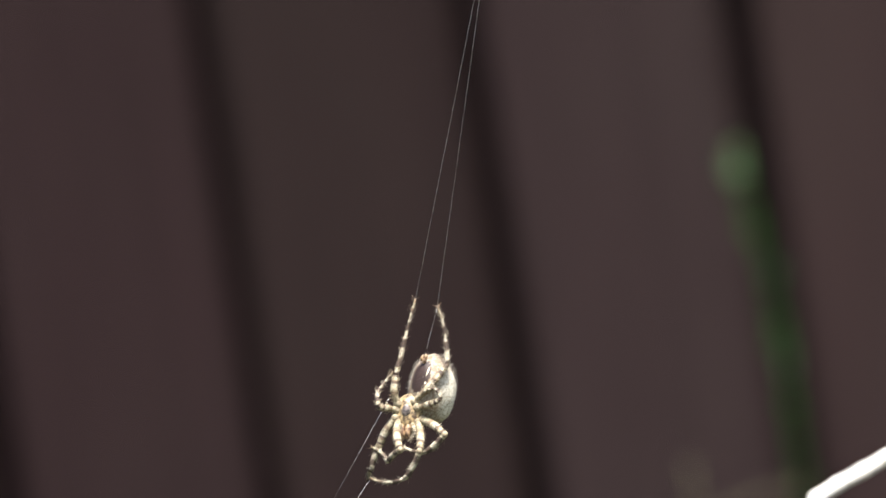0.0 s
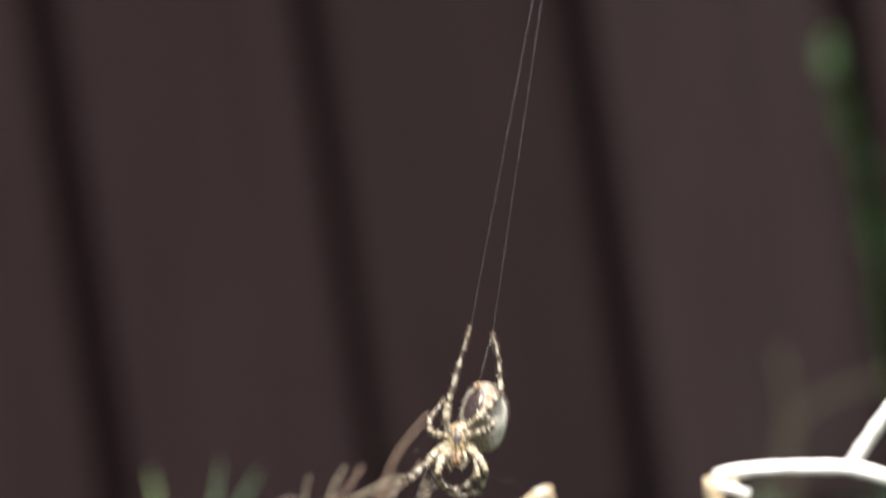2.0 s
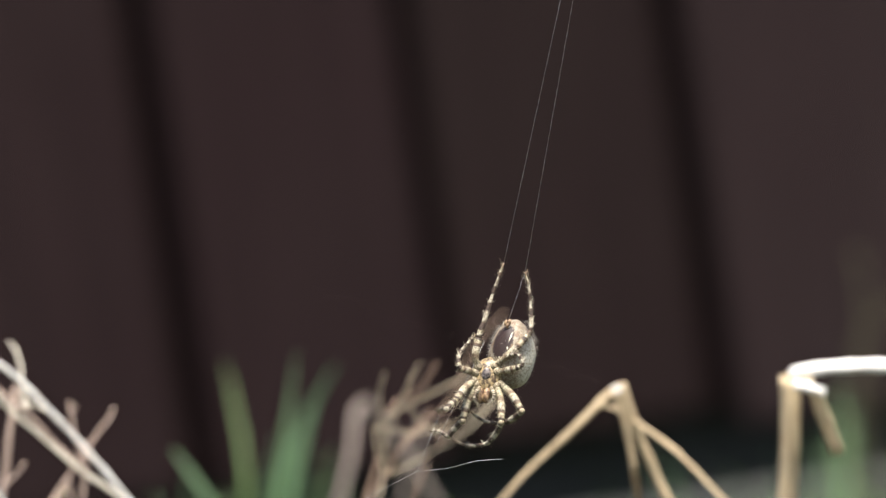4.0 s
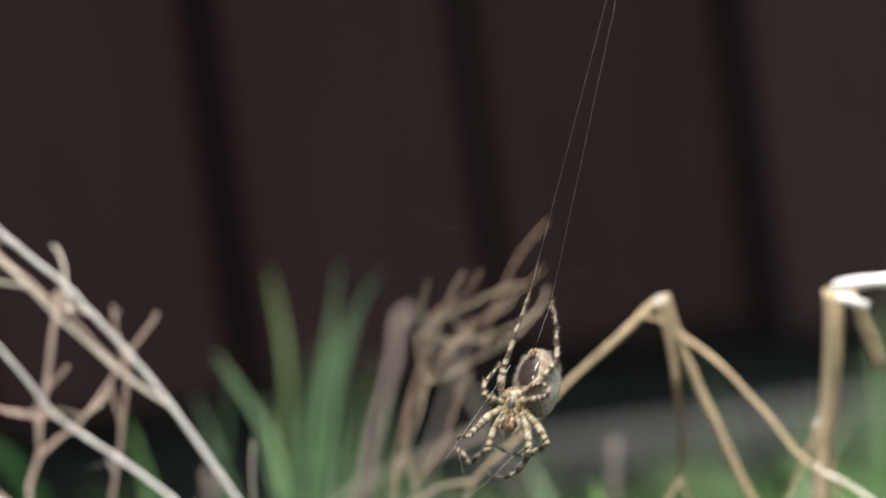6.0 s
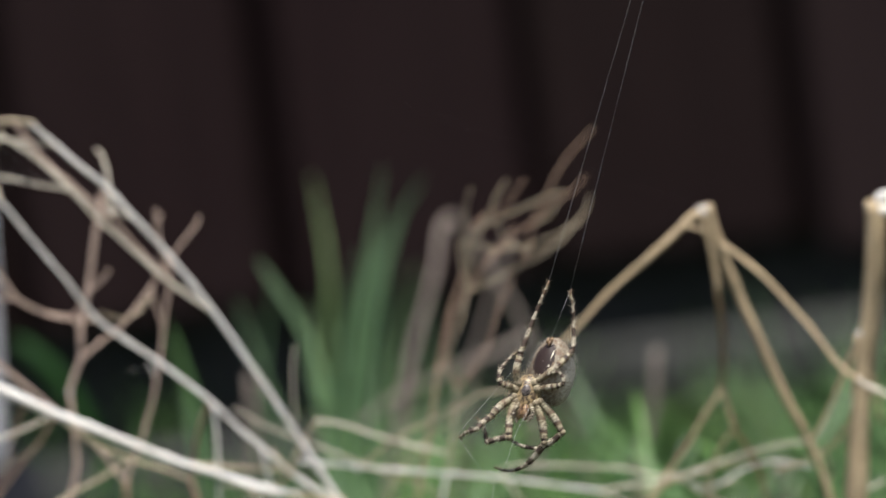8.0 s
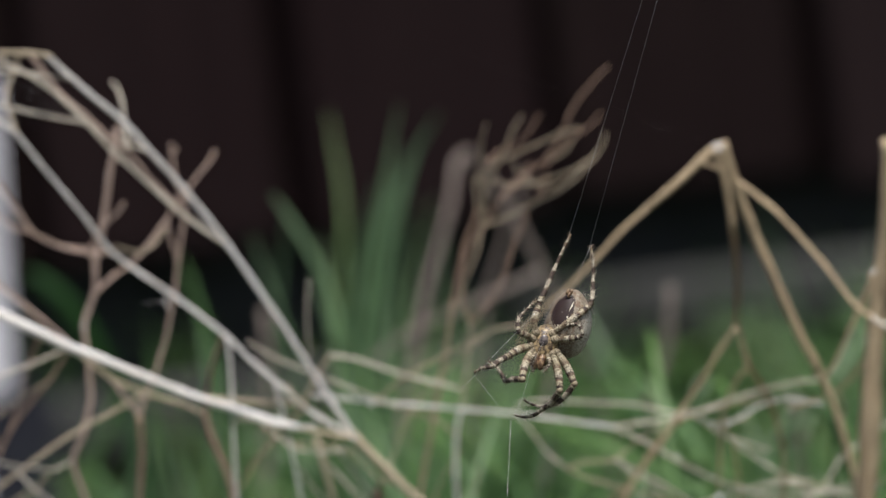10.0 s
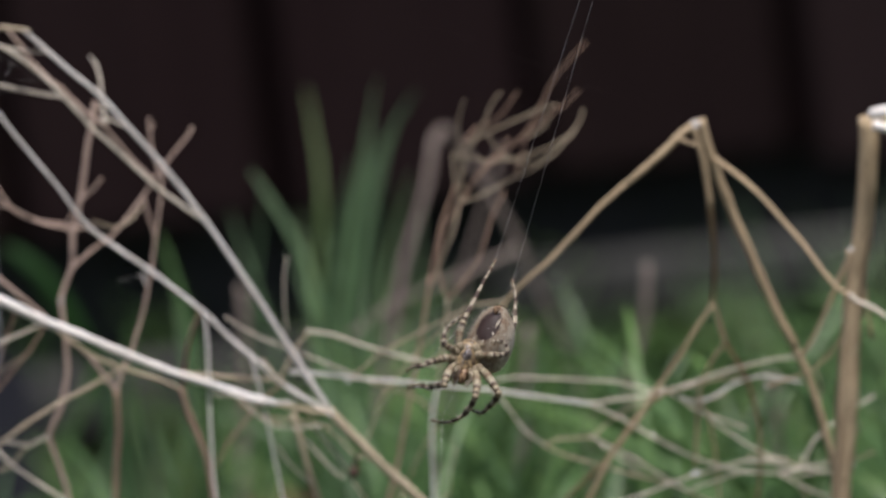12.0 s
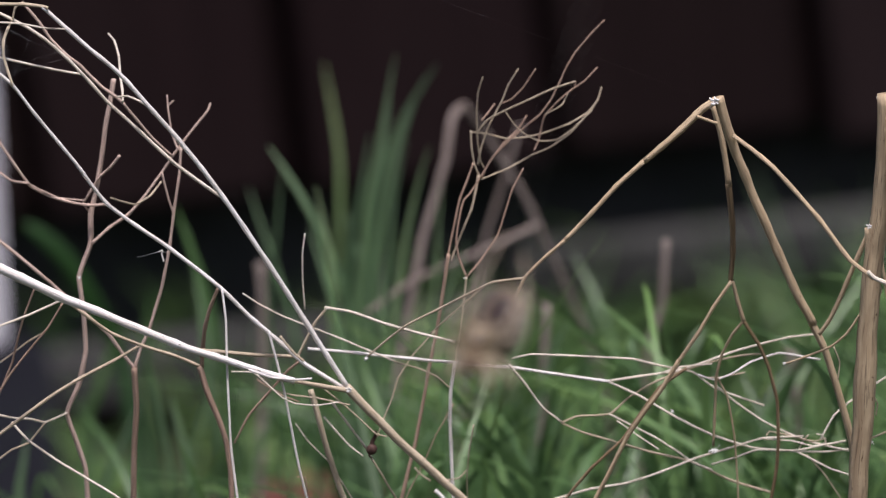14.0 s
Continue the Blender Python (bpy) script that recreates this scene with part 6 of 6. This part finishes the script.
# ---- motion of the spider and its threads ----
def motions():
    spider_rows = [
        (0, pose(0.03959, 1.48393, 0.40335, -7.62, 0.63, -10.01)),
        (0.1, pose(0.03951, 1.48385, 0.40296, -7.71, 1.04, -9.93)),
        (0.2, pose(0.03793, 1.48376, 0.40186, -7.79, 1.44, -9.84)),
        (0.3, pose(0.03771, 1.48324, 0.40225, -7.87, 1.84, -9.76)),
        (0.4, pose(0.03700, 1.48272, 0.39407, -7.94, 2.24, -9.67)),
        (0.5, pose(0.04031, 1.48261, 0.39408, -8.02, 2.65, -9.58)),
        (0.6, pose(0.04059, 1.48298, 0.39703, -8.03, 2.56, -9.44)),
        (0.7, pose(0.03830, 1.48293, 0.39509, -8.03, 2.47, -9.30)),
        (0.8, pose(0.03830, 1.48287, 0.39587, -8.03, 2.38, -9.16)),
        (0.9, pose(0.03599, 1.48283, 0.39320, -8.04, 2.29, -9.02)),
        (1, pose(0.03164, 1.48278, 0.39407, -8.04, 2.21, -8.88)),
        (1.1, pose(0.02997, 1.48239, 0.39473, -8.07, 2.28, -8.77)),
        (1.2, pose(0.03157, 1.48200, 0.38860, -8.11, 2.35, -8.65)),
        (1.3, pose(0.03721, 1.48207, 0.38866, -8.14, 2.42, -8.54)),
        (1.4, pose(0.03840, 1.48214, 0.39103, -8.18, 2.49, -8.43)),
        (1.5, pose(0.03555, 1.48215, 0.39076, -8.21, 2.56, -8.32)),
        (1.6, pose(0.03331, 1.48228, 0.39134, -8.23, 2.61, -8.20)),
        (1.7, pose(0.03157, 1.48220, 0.38873, -8.25, 2.66, -8.08)),
        (1.8, pose(0.03056, 1.48213, 0.38997, -8.28, 2.71, -7.96)),
        (1.9, pose(0.03228, 1.48176, 0.39014, -8.30, 2.76, -7.84)),
        (2, pose(0.03077, 1.48140, 0.38497, -8.33, 2.81, -7.72)),
        (2.1, pose(0.03232, 1.48123, 0.38193, -8.36, 3.02, -7.51)),
        (2.2, pose(0.03269, 1.48106, 0.38295, -8.39, 3.22, -7.30)),
        (2.3, pose(0.02690, 1.48116, 0.38174, -8.42, 3.42, -7.09)),
        (2.4, pose(0.02550, 1.48126, 0.38352, -8.45, 3.63, -6.88)),
        (2.5, pose(0.02658, 1.48111, 0.38269, -8.48, 3.83, -6.67)),
        (2.6, pose(0.02979, 1.48087, 0.38149, -8.52, 4.17, -6.49)),
        (2.7, pose(0.03236, 1.48090, 0.38356, -8.56, 4.52, -6.31)),
        (2.8, pose(0.03044, 1.48092, 0.38207, -8.60, 4.86, -6.13)),
        (2.9, pose(0.02926, 1.48076, 0.37900, -8.63, 5.21, -5.95)),
        (3, pose(0.02883, 1.48059, 0.37975, -8.67, 5.55, -5.77)),
        (3.1, pose(0.02599, 1.48070, 0.37939, -8.68, 5.53, -5.67)),
        (3.2, pose(0.02585, 1.48082, 0.38115, -8.70, 5.50, -5.58)),
        (5.3, pose(0.01784, 1.47890, 0.36883, -8.99, 5.07, -3.54)),
        (5.4, pose(0.01919, 1.47876, 0.36696, -9.01, 5.05, -3.44)),
        (5.5, pose(0.02058, 1.47861, 0.36725, -9.02, 5.03, -3.35)),
        (5.6, pose(0.01753, 1.47850, 0.36579, -9.04, 5.11, -3.29)),
        (5.9, pose(0.01751, 1.47818, 0.36311, -9.11, 5.33, -3.10)),
        (6, pose(0.01821, 1.47807, 0.36393, -9.13, 5.41, -3.04)),
        (6.1, pose(0.01981, 1.47794, 0.36504, -9.15, 5.49, -2.98)),
        (6.4, pose(0.01293, 1.47755, 0.35920, -9.22, 5.72, -2.80)),
        (6.5, pose(0.01212, 1.47742, 0.35982, -9.24, 5.80, -2.74)),
        (6.6, pose(0.01569, 1.47741, 0.36160, -9.27, 5.98, -2.70)),
        (7, pose(0.01507, 1.47736, 0.35979, -9.37, 6.68, -2.54)),
        (7.1, pose(0.01417, 1.47726, 0.35925, -9.39, 6.86, -2.50)),
        (7.4, pose(0.01568, 1.47694, 0.35787, -9.47, 7.38, -2.37)),
        (7.5, pose(0.01512, 1.47684, 0.35684, -9.49, 7.56, -2.33)),
        (7.6, pose(0.01428, 1.47672, 0.35703, -9.50, 7.55, -2.26)),
        (7.9, pose(0.01143, 1.47636, 0.35313, -9.55, 7.51, -2.04)),
        (8, pose(0.01289, 1.47624, 0.35329, -9.56, 7.50, -1.97)),
        (8.1, pose(0.01319, 1.47623, 0.35343, -9.57, 7.49, -1.90)),
        (8.4, pose(0.01225, 1.47619, 0.35285, -9.61, 7.46, -1.67)),
        (8.5, pose(0.01292, 1.47618, 0.35312, -9.62, 7.45, -1.60)),
        (8.6, pose(0.01339, 1.47619, 0.35363, -9.63, 7.44, -1.53)),
        (8.9, pose(0.01424, 1.47624, 0.35379, -9.68, 7.40, -1.34)),
        (9, pose(0.01335, 1.47625, 0.35365, -9.69, 7.39, -1.27)),
        (9.1, pose(0.01344, 1.47621, 0.35362, -9.66, 7.79, -1.02)),
        (9.2, pose(0.01376, 1.47617, 0.35323, -9.63, 8.18, -0.76)),
        (11.3, pose(0.00740, 1.47300, 0.34792, -8.14, 16.35, 4.76)),
        (11.5, pose(0.00602, 1.47200, 0.34690, -7.90, 17.12, 5.31)),
        (12, pose(0.00471, 1.47000, 0.34781, -7.90, 16.42, 5.81)),
        (12.5, pose(0.00515, 1.46500, 0.34828, -7.90, 15.73, 6.33)),
        (13, pose(0.00426, 1.42833, 0.35467, -7.85, 15.52, 6.82)),
        (13.5, pose(0.00394, 1.39024, 0.36188, -7.80, 15.32, 7.30)),
        (14, pose(0.00295, 1.33222, 0.37228, -7.73, 15.35, 7.73)),
    ]
    left_rows = [
        (0, pose(0.04324, 1.48541, 0.41893, -7.92, 19.62, -4.53)),
        (0.1, pose(0.04327, 1.48533, 0.41851, -7.95, 19.58, -4.50)),
        (0.2, pose(0.04180, 1.48525, 0.41738, -7.98, 19.53, -4.46)),
        (0.3, pose(0.04169, 1.48474, 0.41774, -8.00, 19.49, -4.42)),
        (0.4, pose(0.04108, 1.48423, 0.40953, -8.03, 19.45, -4.38)),
        (0.5, pose(0.04450, 1.48413, 0.40951, -8.06, 19.41, -4.35)),
        (0.6, pose(0.04476, 1.48452, 0.41247, -8.08, 19.37, -4.32)),
        (0.7, pose(0.04244, 1.48447, 0.41054, -8.10, 19.33, -4.29)),
        (0.8, pose(0.04242, 1.48443, 0.41133, -8.12, 19.28, -4.26)),
        (0.9, pose(0.04009, 1.48440, 0.40866, -8.14, 19.24, -4.23)),
        (1, pose(0.03571, 1.48438, 0.40954, -8.16, 19.20, -4.20)),
        (1.1, pose(0.03405, 1.48401, 0.41019, -8.19, 19.16, -4.18)),
        (1.2, pose(0.03566, 1.48363, 0.40405, -8.22, 19.12, -4.17)),
        (1.3, pose(0.04132, 1.48371, 0.40410, -8.25, 19.08, -4.15)),
        (1.4, pose(0.04253, 1.48379, 0.40647, -8.28, 19.04, -4.14)),
        (1.5, pose(0.03969, 1.48382, 0.40619, -8.31, 18.99, -4.12)),
        (1.6, pose(0.03746, 1.48396, 0.40677, -8.34, 19.05, -4.11)),
        (1.7, pose(0.03573, 1.48390, 0.40415, -8.37, 19.11, -4.10)),
        (1.8, pose(0.03473, 1.48384, 0.40539, -8.40, 19.16, -4.09)),
        (1.9, pose(0.03646, 1.48349, 0.40556, -8.42, 19.21, -4.08)),
        (2, pose(0.03497, 1.48314, 0.40039, -8.45, 19.26, -4.07)),
        (2.1, pose(0.03657, 1.48298, 0.39733, -8.48, 19.32, -4.04)),
        (2.2, pose(0.03699, 1.48282, 0.39833, -8.51, 19.37, -4.02)),
        (2.3, pose(0.03125, 1.48294, 0.39711, -8.54, 19.43, -4.00)),
        (2.4, pose(0.02990, 1.48306, 0.39887, -8.56, 19.48, -3.98)),
        (2.5, pose(0.03102, 1.48293, 0.39803, -8.59, 19.53, -3.95)),
        (2.6, pose(0.03432, 1.48270, 0.39680, -8.62, 19.58, -3.94)),
        (2.7, pose(0.03697, 1.48274, 0.39885, -8.65, 19.64, -3.92)),
        (2.8, pose(0.03514, 1.48278, 0.39733, -8.68, 19.69, -3.91)),
        (2.9, pose(0.03405, 1.48264, 0.39423, -8.71, 19.75, -3.90)),
        (3, pose(0.03370, 1.48249, 0.39494, -8.74, 19.80, -3.89)),
        (3.1, pose(0.03086, 1.48262, 0.39459, -8.77, 19.86, -3.90)),
        (3.2, pose(0.03071, 1.48274, 0.39635, -8.80, 19.92, -3.90)),
        (5.3, pose(0.02251, 1.48107, 0.38405, -9.40, 21.23, -4.00)),
        (5.4, pose(0.02385, 1.48094, 0.38218, -9.43, 21.30, -4.00)),
        (5.5, pose(0.02524, 1.48081, 0.38247, -9.46, 21.36, -4.01)),
        (5.6, pose(0.02220, 1.48071, 0.38101, -9.50, 21.52, -4.03)),
        (5.9, pose(0.02225, 1.48043, 0.37830, -9.60, 21.98, -4.09)),
        (6, pose(0.02296, 1.48033, 0.37911, -9.64, 22.14, -4.11)),
        (6.1, pose(0.02458, 1.48021, 0.38021, -9.68, 22.29, -4.13)),
        (6.4, pose(0.01775, 1.47985, 0.37436, -9.78, 22.75, -4.19)),
        (6.5, pose(0.01695, 1.47973, 0.37497, -9.82, 22.90, -4.21)),
        (6.6, pose(0.02057, 1.47972, 0.37673, -9.85, 22.90, -4.21)),
        (7, pose(0.02013, 1.47970, 0.37485, -9.96, 22.88, -4.19)),
        (7.1, pose(0.01928, 1.47961, 0.37430, -9.99, 22.87, -4.19)),
        (7.4, pose(0.02091, 1.47932, 0.37286, -10.06, 22.86, -4.17)),
        (7.5, pose(0.02040, 1.47923, 0.37182, -10.09, 22.85, -4.17)),
        (7.6, pose(0.01956, 1.47912, 0.37202, -10.12, 22.90, -4.17)),
        (7.9, pose(0.01669, 1.47878, 0.36812, -10.20, 23.05, -4.18)),
        (8, pose(0.01814, 1.47867, 0.36828, -10.23, 23.10, -4.18)),
        (8.1, pose(0.01843, 1.47867, 0.36842, -10.26, 23.15, -4.18)),
        (8.4, pose(0.01747, 1.47867, 0.36783, -10.33, 23.29, -4.20)),
        (8.5, pose(0.01814, 1.47867, 0.36810, -10.36, 23.34, -4.20)),
        (8.6, pose(0.01860, 1.47869, 0.36861, -10.39, 23.39, -4.21)),
        (8.9, pose(0.01944, 1.47877, 0.36879, -10.46, 23.53, -4.23)),
        (9, pose(0.01854, 1.47879, 0.36865, -10.49, 23.58, -4.24)),
        (9.1, pose(0.01872, 1.47877, 0.36858, -10.50, 23.60, -4.25)),
        (9.2, pose(0.01914, 1.47874, 0.36815, -10.51, 23.62, -4.27)),
        (11.3, pose(0.01368, 1.48229, 0.36018, -10.78, 24.05, -4.53)),
        (11.5, pose(0.01240, 1.48132, 0.35911, -10.80, 24.09, -4.56)),
        (12, pose(0.01088, 1.47941, 0.36016, -10.85, 24.25, -4.62)),
        (12.5, pose(0.01111, 1.47446, 0.36076, -10.90, 24.41, -4.65)),
        (13, pose(0.01001, 1.43770, 0.36702, -10.93, 24.39, -4.62)),
        (13.5, pose(0.00949, 1.39950, 0.37405, -10.95, 24.37, -4.59)),
        (14, pose(0.00829, 1.34123, 0.38411, -10.99, 24.34, -4.58)),
    ]
    right_rows = [
        (0, pose(0.04616, 1.48471, 0.41753, -7.78, 16.36, -4.06)),
        (0.1, pose(0.04617, 1.48463, 0.41709, -7.80, 16.37, -4.03)),
        (0.2, pose(0.04469, 1.48456, 0.41594, -7.83, 16.38, -4.00)),
        (0.3, pose(0.04457, 1.48406, 0.41628, -7.86, 16.39, -3.97)),
        (0.4, pose(0.04396, 1.48355, 0.40805, -7.89, 16.40, -3.93)),
        (0.5, pose(0.04737, 1.48345, 0.40801, -7.92, 16.41, -3.90)),
        (0.6, pose(0.04762, 1.48384, 0.41097, -7.94, 16.42, -3.88)),
        (0.7, pose(0.04531, 1.48381, 0.40904, -7.96, 16.43, -3.86)),
        (0.8, pose(0.04529, 1.48378, 0.40983, -7.99, 16.44, -3.84)),
        (0.9, pose(0.04296, 1.48375, 0.40717, -8.01, 16.45, -3.81)),
        (1, pose(0.03859, 1.48373, 0.40806, -8.03, 16.46, -3.79)),
        (1.1, pose(0.03693, 1.48336, 0.40870, -8.06, 16.47, -3.78)),
        (1.2, pose(0.03854, 1.48299, 0.40256, -8.10, 16.48, -3.77)),
        (1.3, pose(0.04420, 1.48308, 0.40261, -8.13, 16.49, -3.76)),
        (1.4, pose(0.04541, 1.48316, 0.40498, -8.16, 16.50, -3.75)),
        (1.5, pose(0.04257, 1.48320, 0.40469, -8.20, 16.51, -3.74)),
        (1.6, pose(0.04034, 1.48334, 0.40527, -8.22, 16.59, -3.73)),
        (1.7, pose(0.03861, 1.48329, 0.40265, -8.25, 16.68, -3.73)),
        (1.8, pose(0.03761, 1.48323, 0.40388, -8.28, 16.76, -3.72)),
        (1.9, pose(0.03934, 1.48289, 0.40405, -8.31, 16.84, -3.72)),
        (2, pose(0.03785, 1.48254, 0.39888, -8.34, 16.93, -3.71)),
        (2.1, pose(0.03945, 1.48239, 0.39581, -8.37, 17.02, -3.69)),
        (2.2, pose(0.03986, 1.48225, 0.39680, -8.40, 17.10, -3.67)),
        (2.3, pose(0.03412, 1.48238, 0.39557, -8.42, 17.18, -3.65)),
        (2.4, pose(0.03276, 1.48251, 0.39732, -8.45, 17.27, -3.63)),
        (2.5, pose(0.03388, 1.48239, 0.39646, -8.48, 17.35, -3.61)),
        (2.6, pose(0.03717, 1.48217, 0.39522, -8.51, 17.43, -3.60)),
        (2.7, pose(0.03982, 1.48222, 0.39725, -8.54, 17.52, -3.59)),
        (2.8, pose(0.03798, 1.48227, 0.39571, -8.57, 17.60, -3.58)),
        (2.9, pose(0.03688, 1.48213, 0.39259, -8.61, 17.69, -3.57)),
        (3, pose(0.03653, 1.48199, 0.39329, -8.64, 17.77, -3.56)),
        (3.1, pose(0.03368, 1.48212, 0.39294, -8.66, 17.81, -3.56)),
        (3.2, pose(0.03353, 1.48226, 0.39470, -8.69, 17.86, -3.56)),
        (5.3, pose(0.02537, 1.48068, 0.38242, -9.26, 18.83, -3.58)),
        (5.4, pose(0.02671, 1.48055, 0.38056, -9.29, 18.88, -3.58)),
        (5.5, pose(0.02809, 1.48043, 0.38085, -9.31, 18.92, -3.58)),
        (5.6, pose(0.02505, 1.48033, 0.37938, -9.34, 19.06, -3.60)),
        (5.9, pose(0.02510, 1.48005, 0.37666, -9.45, 19.50, -3.64)),
        (6, pose(0.02581, 1.47995, 0.37747, -9.48, 19.64, -3.66)),
        (6.1, pose(0.02743, 1.47983, 0.37857, -9.51, 19.78, -3.68)),
        (6.4, pose(0.02059, 1.47949, 0.37270, -9.62, 20.21, -3.72)),
        (6.5, pose(0.01979, 1.47937, 0.37331, -9.65, 20.35, -3.74)),
        (6.6, pose(0.02340, 1.47937, 0.37506, -9.68, 20.39, -3.74)),
        (7, pose(0.02294, 1.47935, 0.37315, -9.80, 20.54, -3.76)),
        (7.1, pose(0.02208, 1.47926, 0.37259, -9.83, 20.58, -3.76)),
        (7.4, pose(0.02371, 1.47897, 0.37113, -9.91, 20.70, -3.76)),
        (7.5, pose(0.02319, 1.47888, 0.37008, -9.94, 20.74, -3.76)),
        (7.6, pose(0.02235, 1.47877, 0.37028, -9.97, 20.81, -3.77)),
        (7.9, pose(0.01948, 1.47846, 0.36638, -10.05, 21.01, -3.78)),
        (8, pose(0.02094, 1.47835, 0.36654, -10.08, 21.08, -3.79)),
        (8.1, pose(0.02123, 1.47835, 0.36668, -10.11, 21.15, -3.80)),
        (8.4, pose(0.02027, 1.47836, 0.36610, -10.18, 21.34, -3.81)),
        (8.5, pose(0.02094, 1.47836, 0.36637, -10.21, 21.41, -3.82)),
        (8.6, pose(0.02140, 1.47839, 0.36688, -10.24, 21.48, -3.83)),
        (8.9, pose(0.02224, 1.47846, 0.36705, -10.32, 21.68, -3.87)),
        (9, pose(0.02134, 1.47849, 0.36691, -10.35, 21.75, -3.88)),
        (9.1, pose(0.02151, 1.47848, 0.36682, -10.36, 21.77, -3.89)),
        (9.2, pose(0.02192, 1.47847, 0.36638, -10.37, 21.78, -3.90)),
        (11.3, pose(0.01582, 1.48354, 0.35669, -10.62, 22.06, -4.13)),
        (11.5, pose(0.01448, 1.48260, 0.35560, -10.64, 22.09, -4.15)),
        (12, pose(0.01301, 1.48071, 0.35666, -10.69, 22.22, -4.20)),
        (12.5, pose(0.01327, 1.47580, 0.35727, -10.73, 22.34, -4.22)),
        (13, pose(0.01214, 1.43903, 0.36358, -10.76, 22.32, -4.19)),
        (13.5, pose(0.01160, 1.40085, 0.37069, -10.78, 22.30, -4.16)),
        (14, pose(0.01031, 1.34255, 0.38084, -10.82, 22.28, -4.14)),
    ]
    walk(SPIDER, spider_rows)
    walk(DRAG, spider_rows)
    # the strands follow the body and the foot that holds them
    bodies = dict(spider_rows)
    moments = (0, 1, 2, 3, 5.5, 7.5, 9, 12)
    strand_rows = []
    for t, body in spider_rows:
        x = np.interp(t, moments, (-2.3, -1.6, -0.8, -0.1, 0.1, 0, -0.8, -2.4))
        z = np.interp(t, moments, (2.0, 2.9, 3.7, 4.6, 5.7, 4.9, 4.6, 2.6))
        turn = np.interp(t, moments, (36, 32, 27, 23, 35.5, 39.7, 42, 37))
        strand_rows.append((t, body @ pose(x * MM, 0, z * MM, 0, turn, 0)))
    walk(STRAND, strand_rows)
    walk(LINE_LEFT, left_rows)
    walk(LINE_RIGHT, right_rows)
    for name, lean in (("left_hind", -26), ("right_hind", -36)):
        ob = LEGS[name][0]
        h = ob.location.copy()
        walk(ob, [(t, pose(h.x, h.y, h.z, a, 0, 0)) for t, a in ((0, 0), (9.2, 0), (11.3, lean), (14, lean))])
    tips = []
    for pieces, hip, lengths, poses in FRONT_LEGS:
        moments = [row[0] for row in poses]
        rows = [[], [], []]
        for t in sorted(set(bodies) | {3.5, 4.0, 4.5, 5.0, 9.5, 10.0, 10.5, 11.0}):
            c = Vector(hip) * MM
            for k, length in enumerate(lengths):
                swing, lift = (radians(np.interp(t, moments, [row[1 + 2 * k + q] for row in poses])) for q in (0, 1))
                d = Vector((math.cos(lift) * math.sin(swing), -math.sin(lift), -math.cos(lift) * math.cos(swing)))
                rows[k].append((t, Matrix.Translation(c) @ Matrix.Rotation(-swing, 4, "Y") @ Matrix.Rotation(-lift, 4, "X")))
                c = c + d * length * MM
            if pieces is FRONT_LEGS[0][0] and t in bodies:
                turn = np.interp(t, (0, 3, 5.5, 7.5, 9, 12), (80, 78, 40, 5, 0, -8))
                tips.append((t, bodies[t] @ Matrix.Translation(c) @ pose(0, 0, 0, 0, turn, 0)))
        for ob, steps in zip(pieces, rows):
            walk(ob, steps)
    walk(LOWER, tips)


motions()
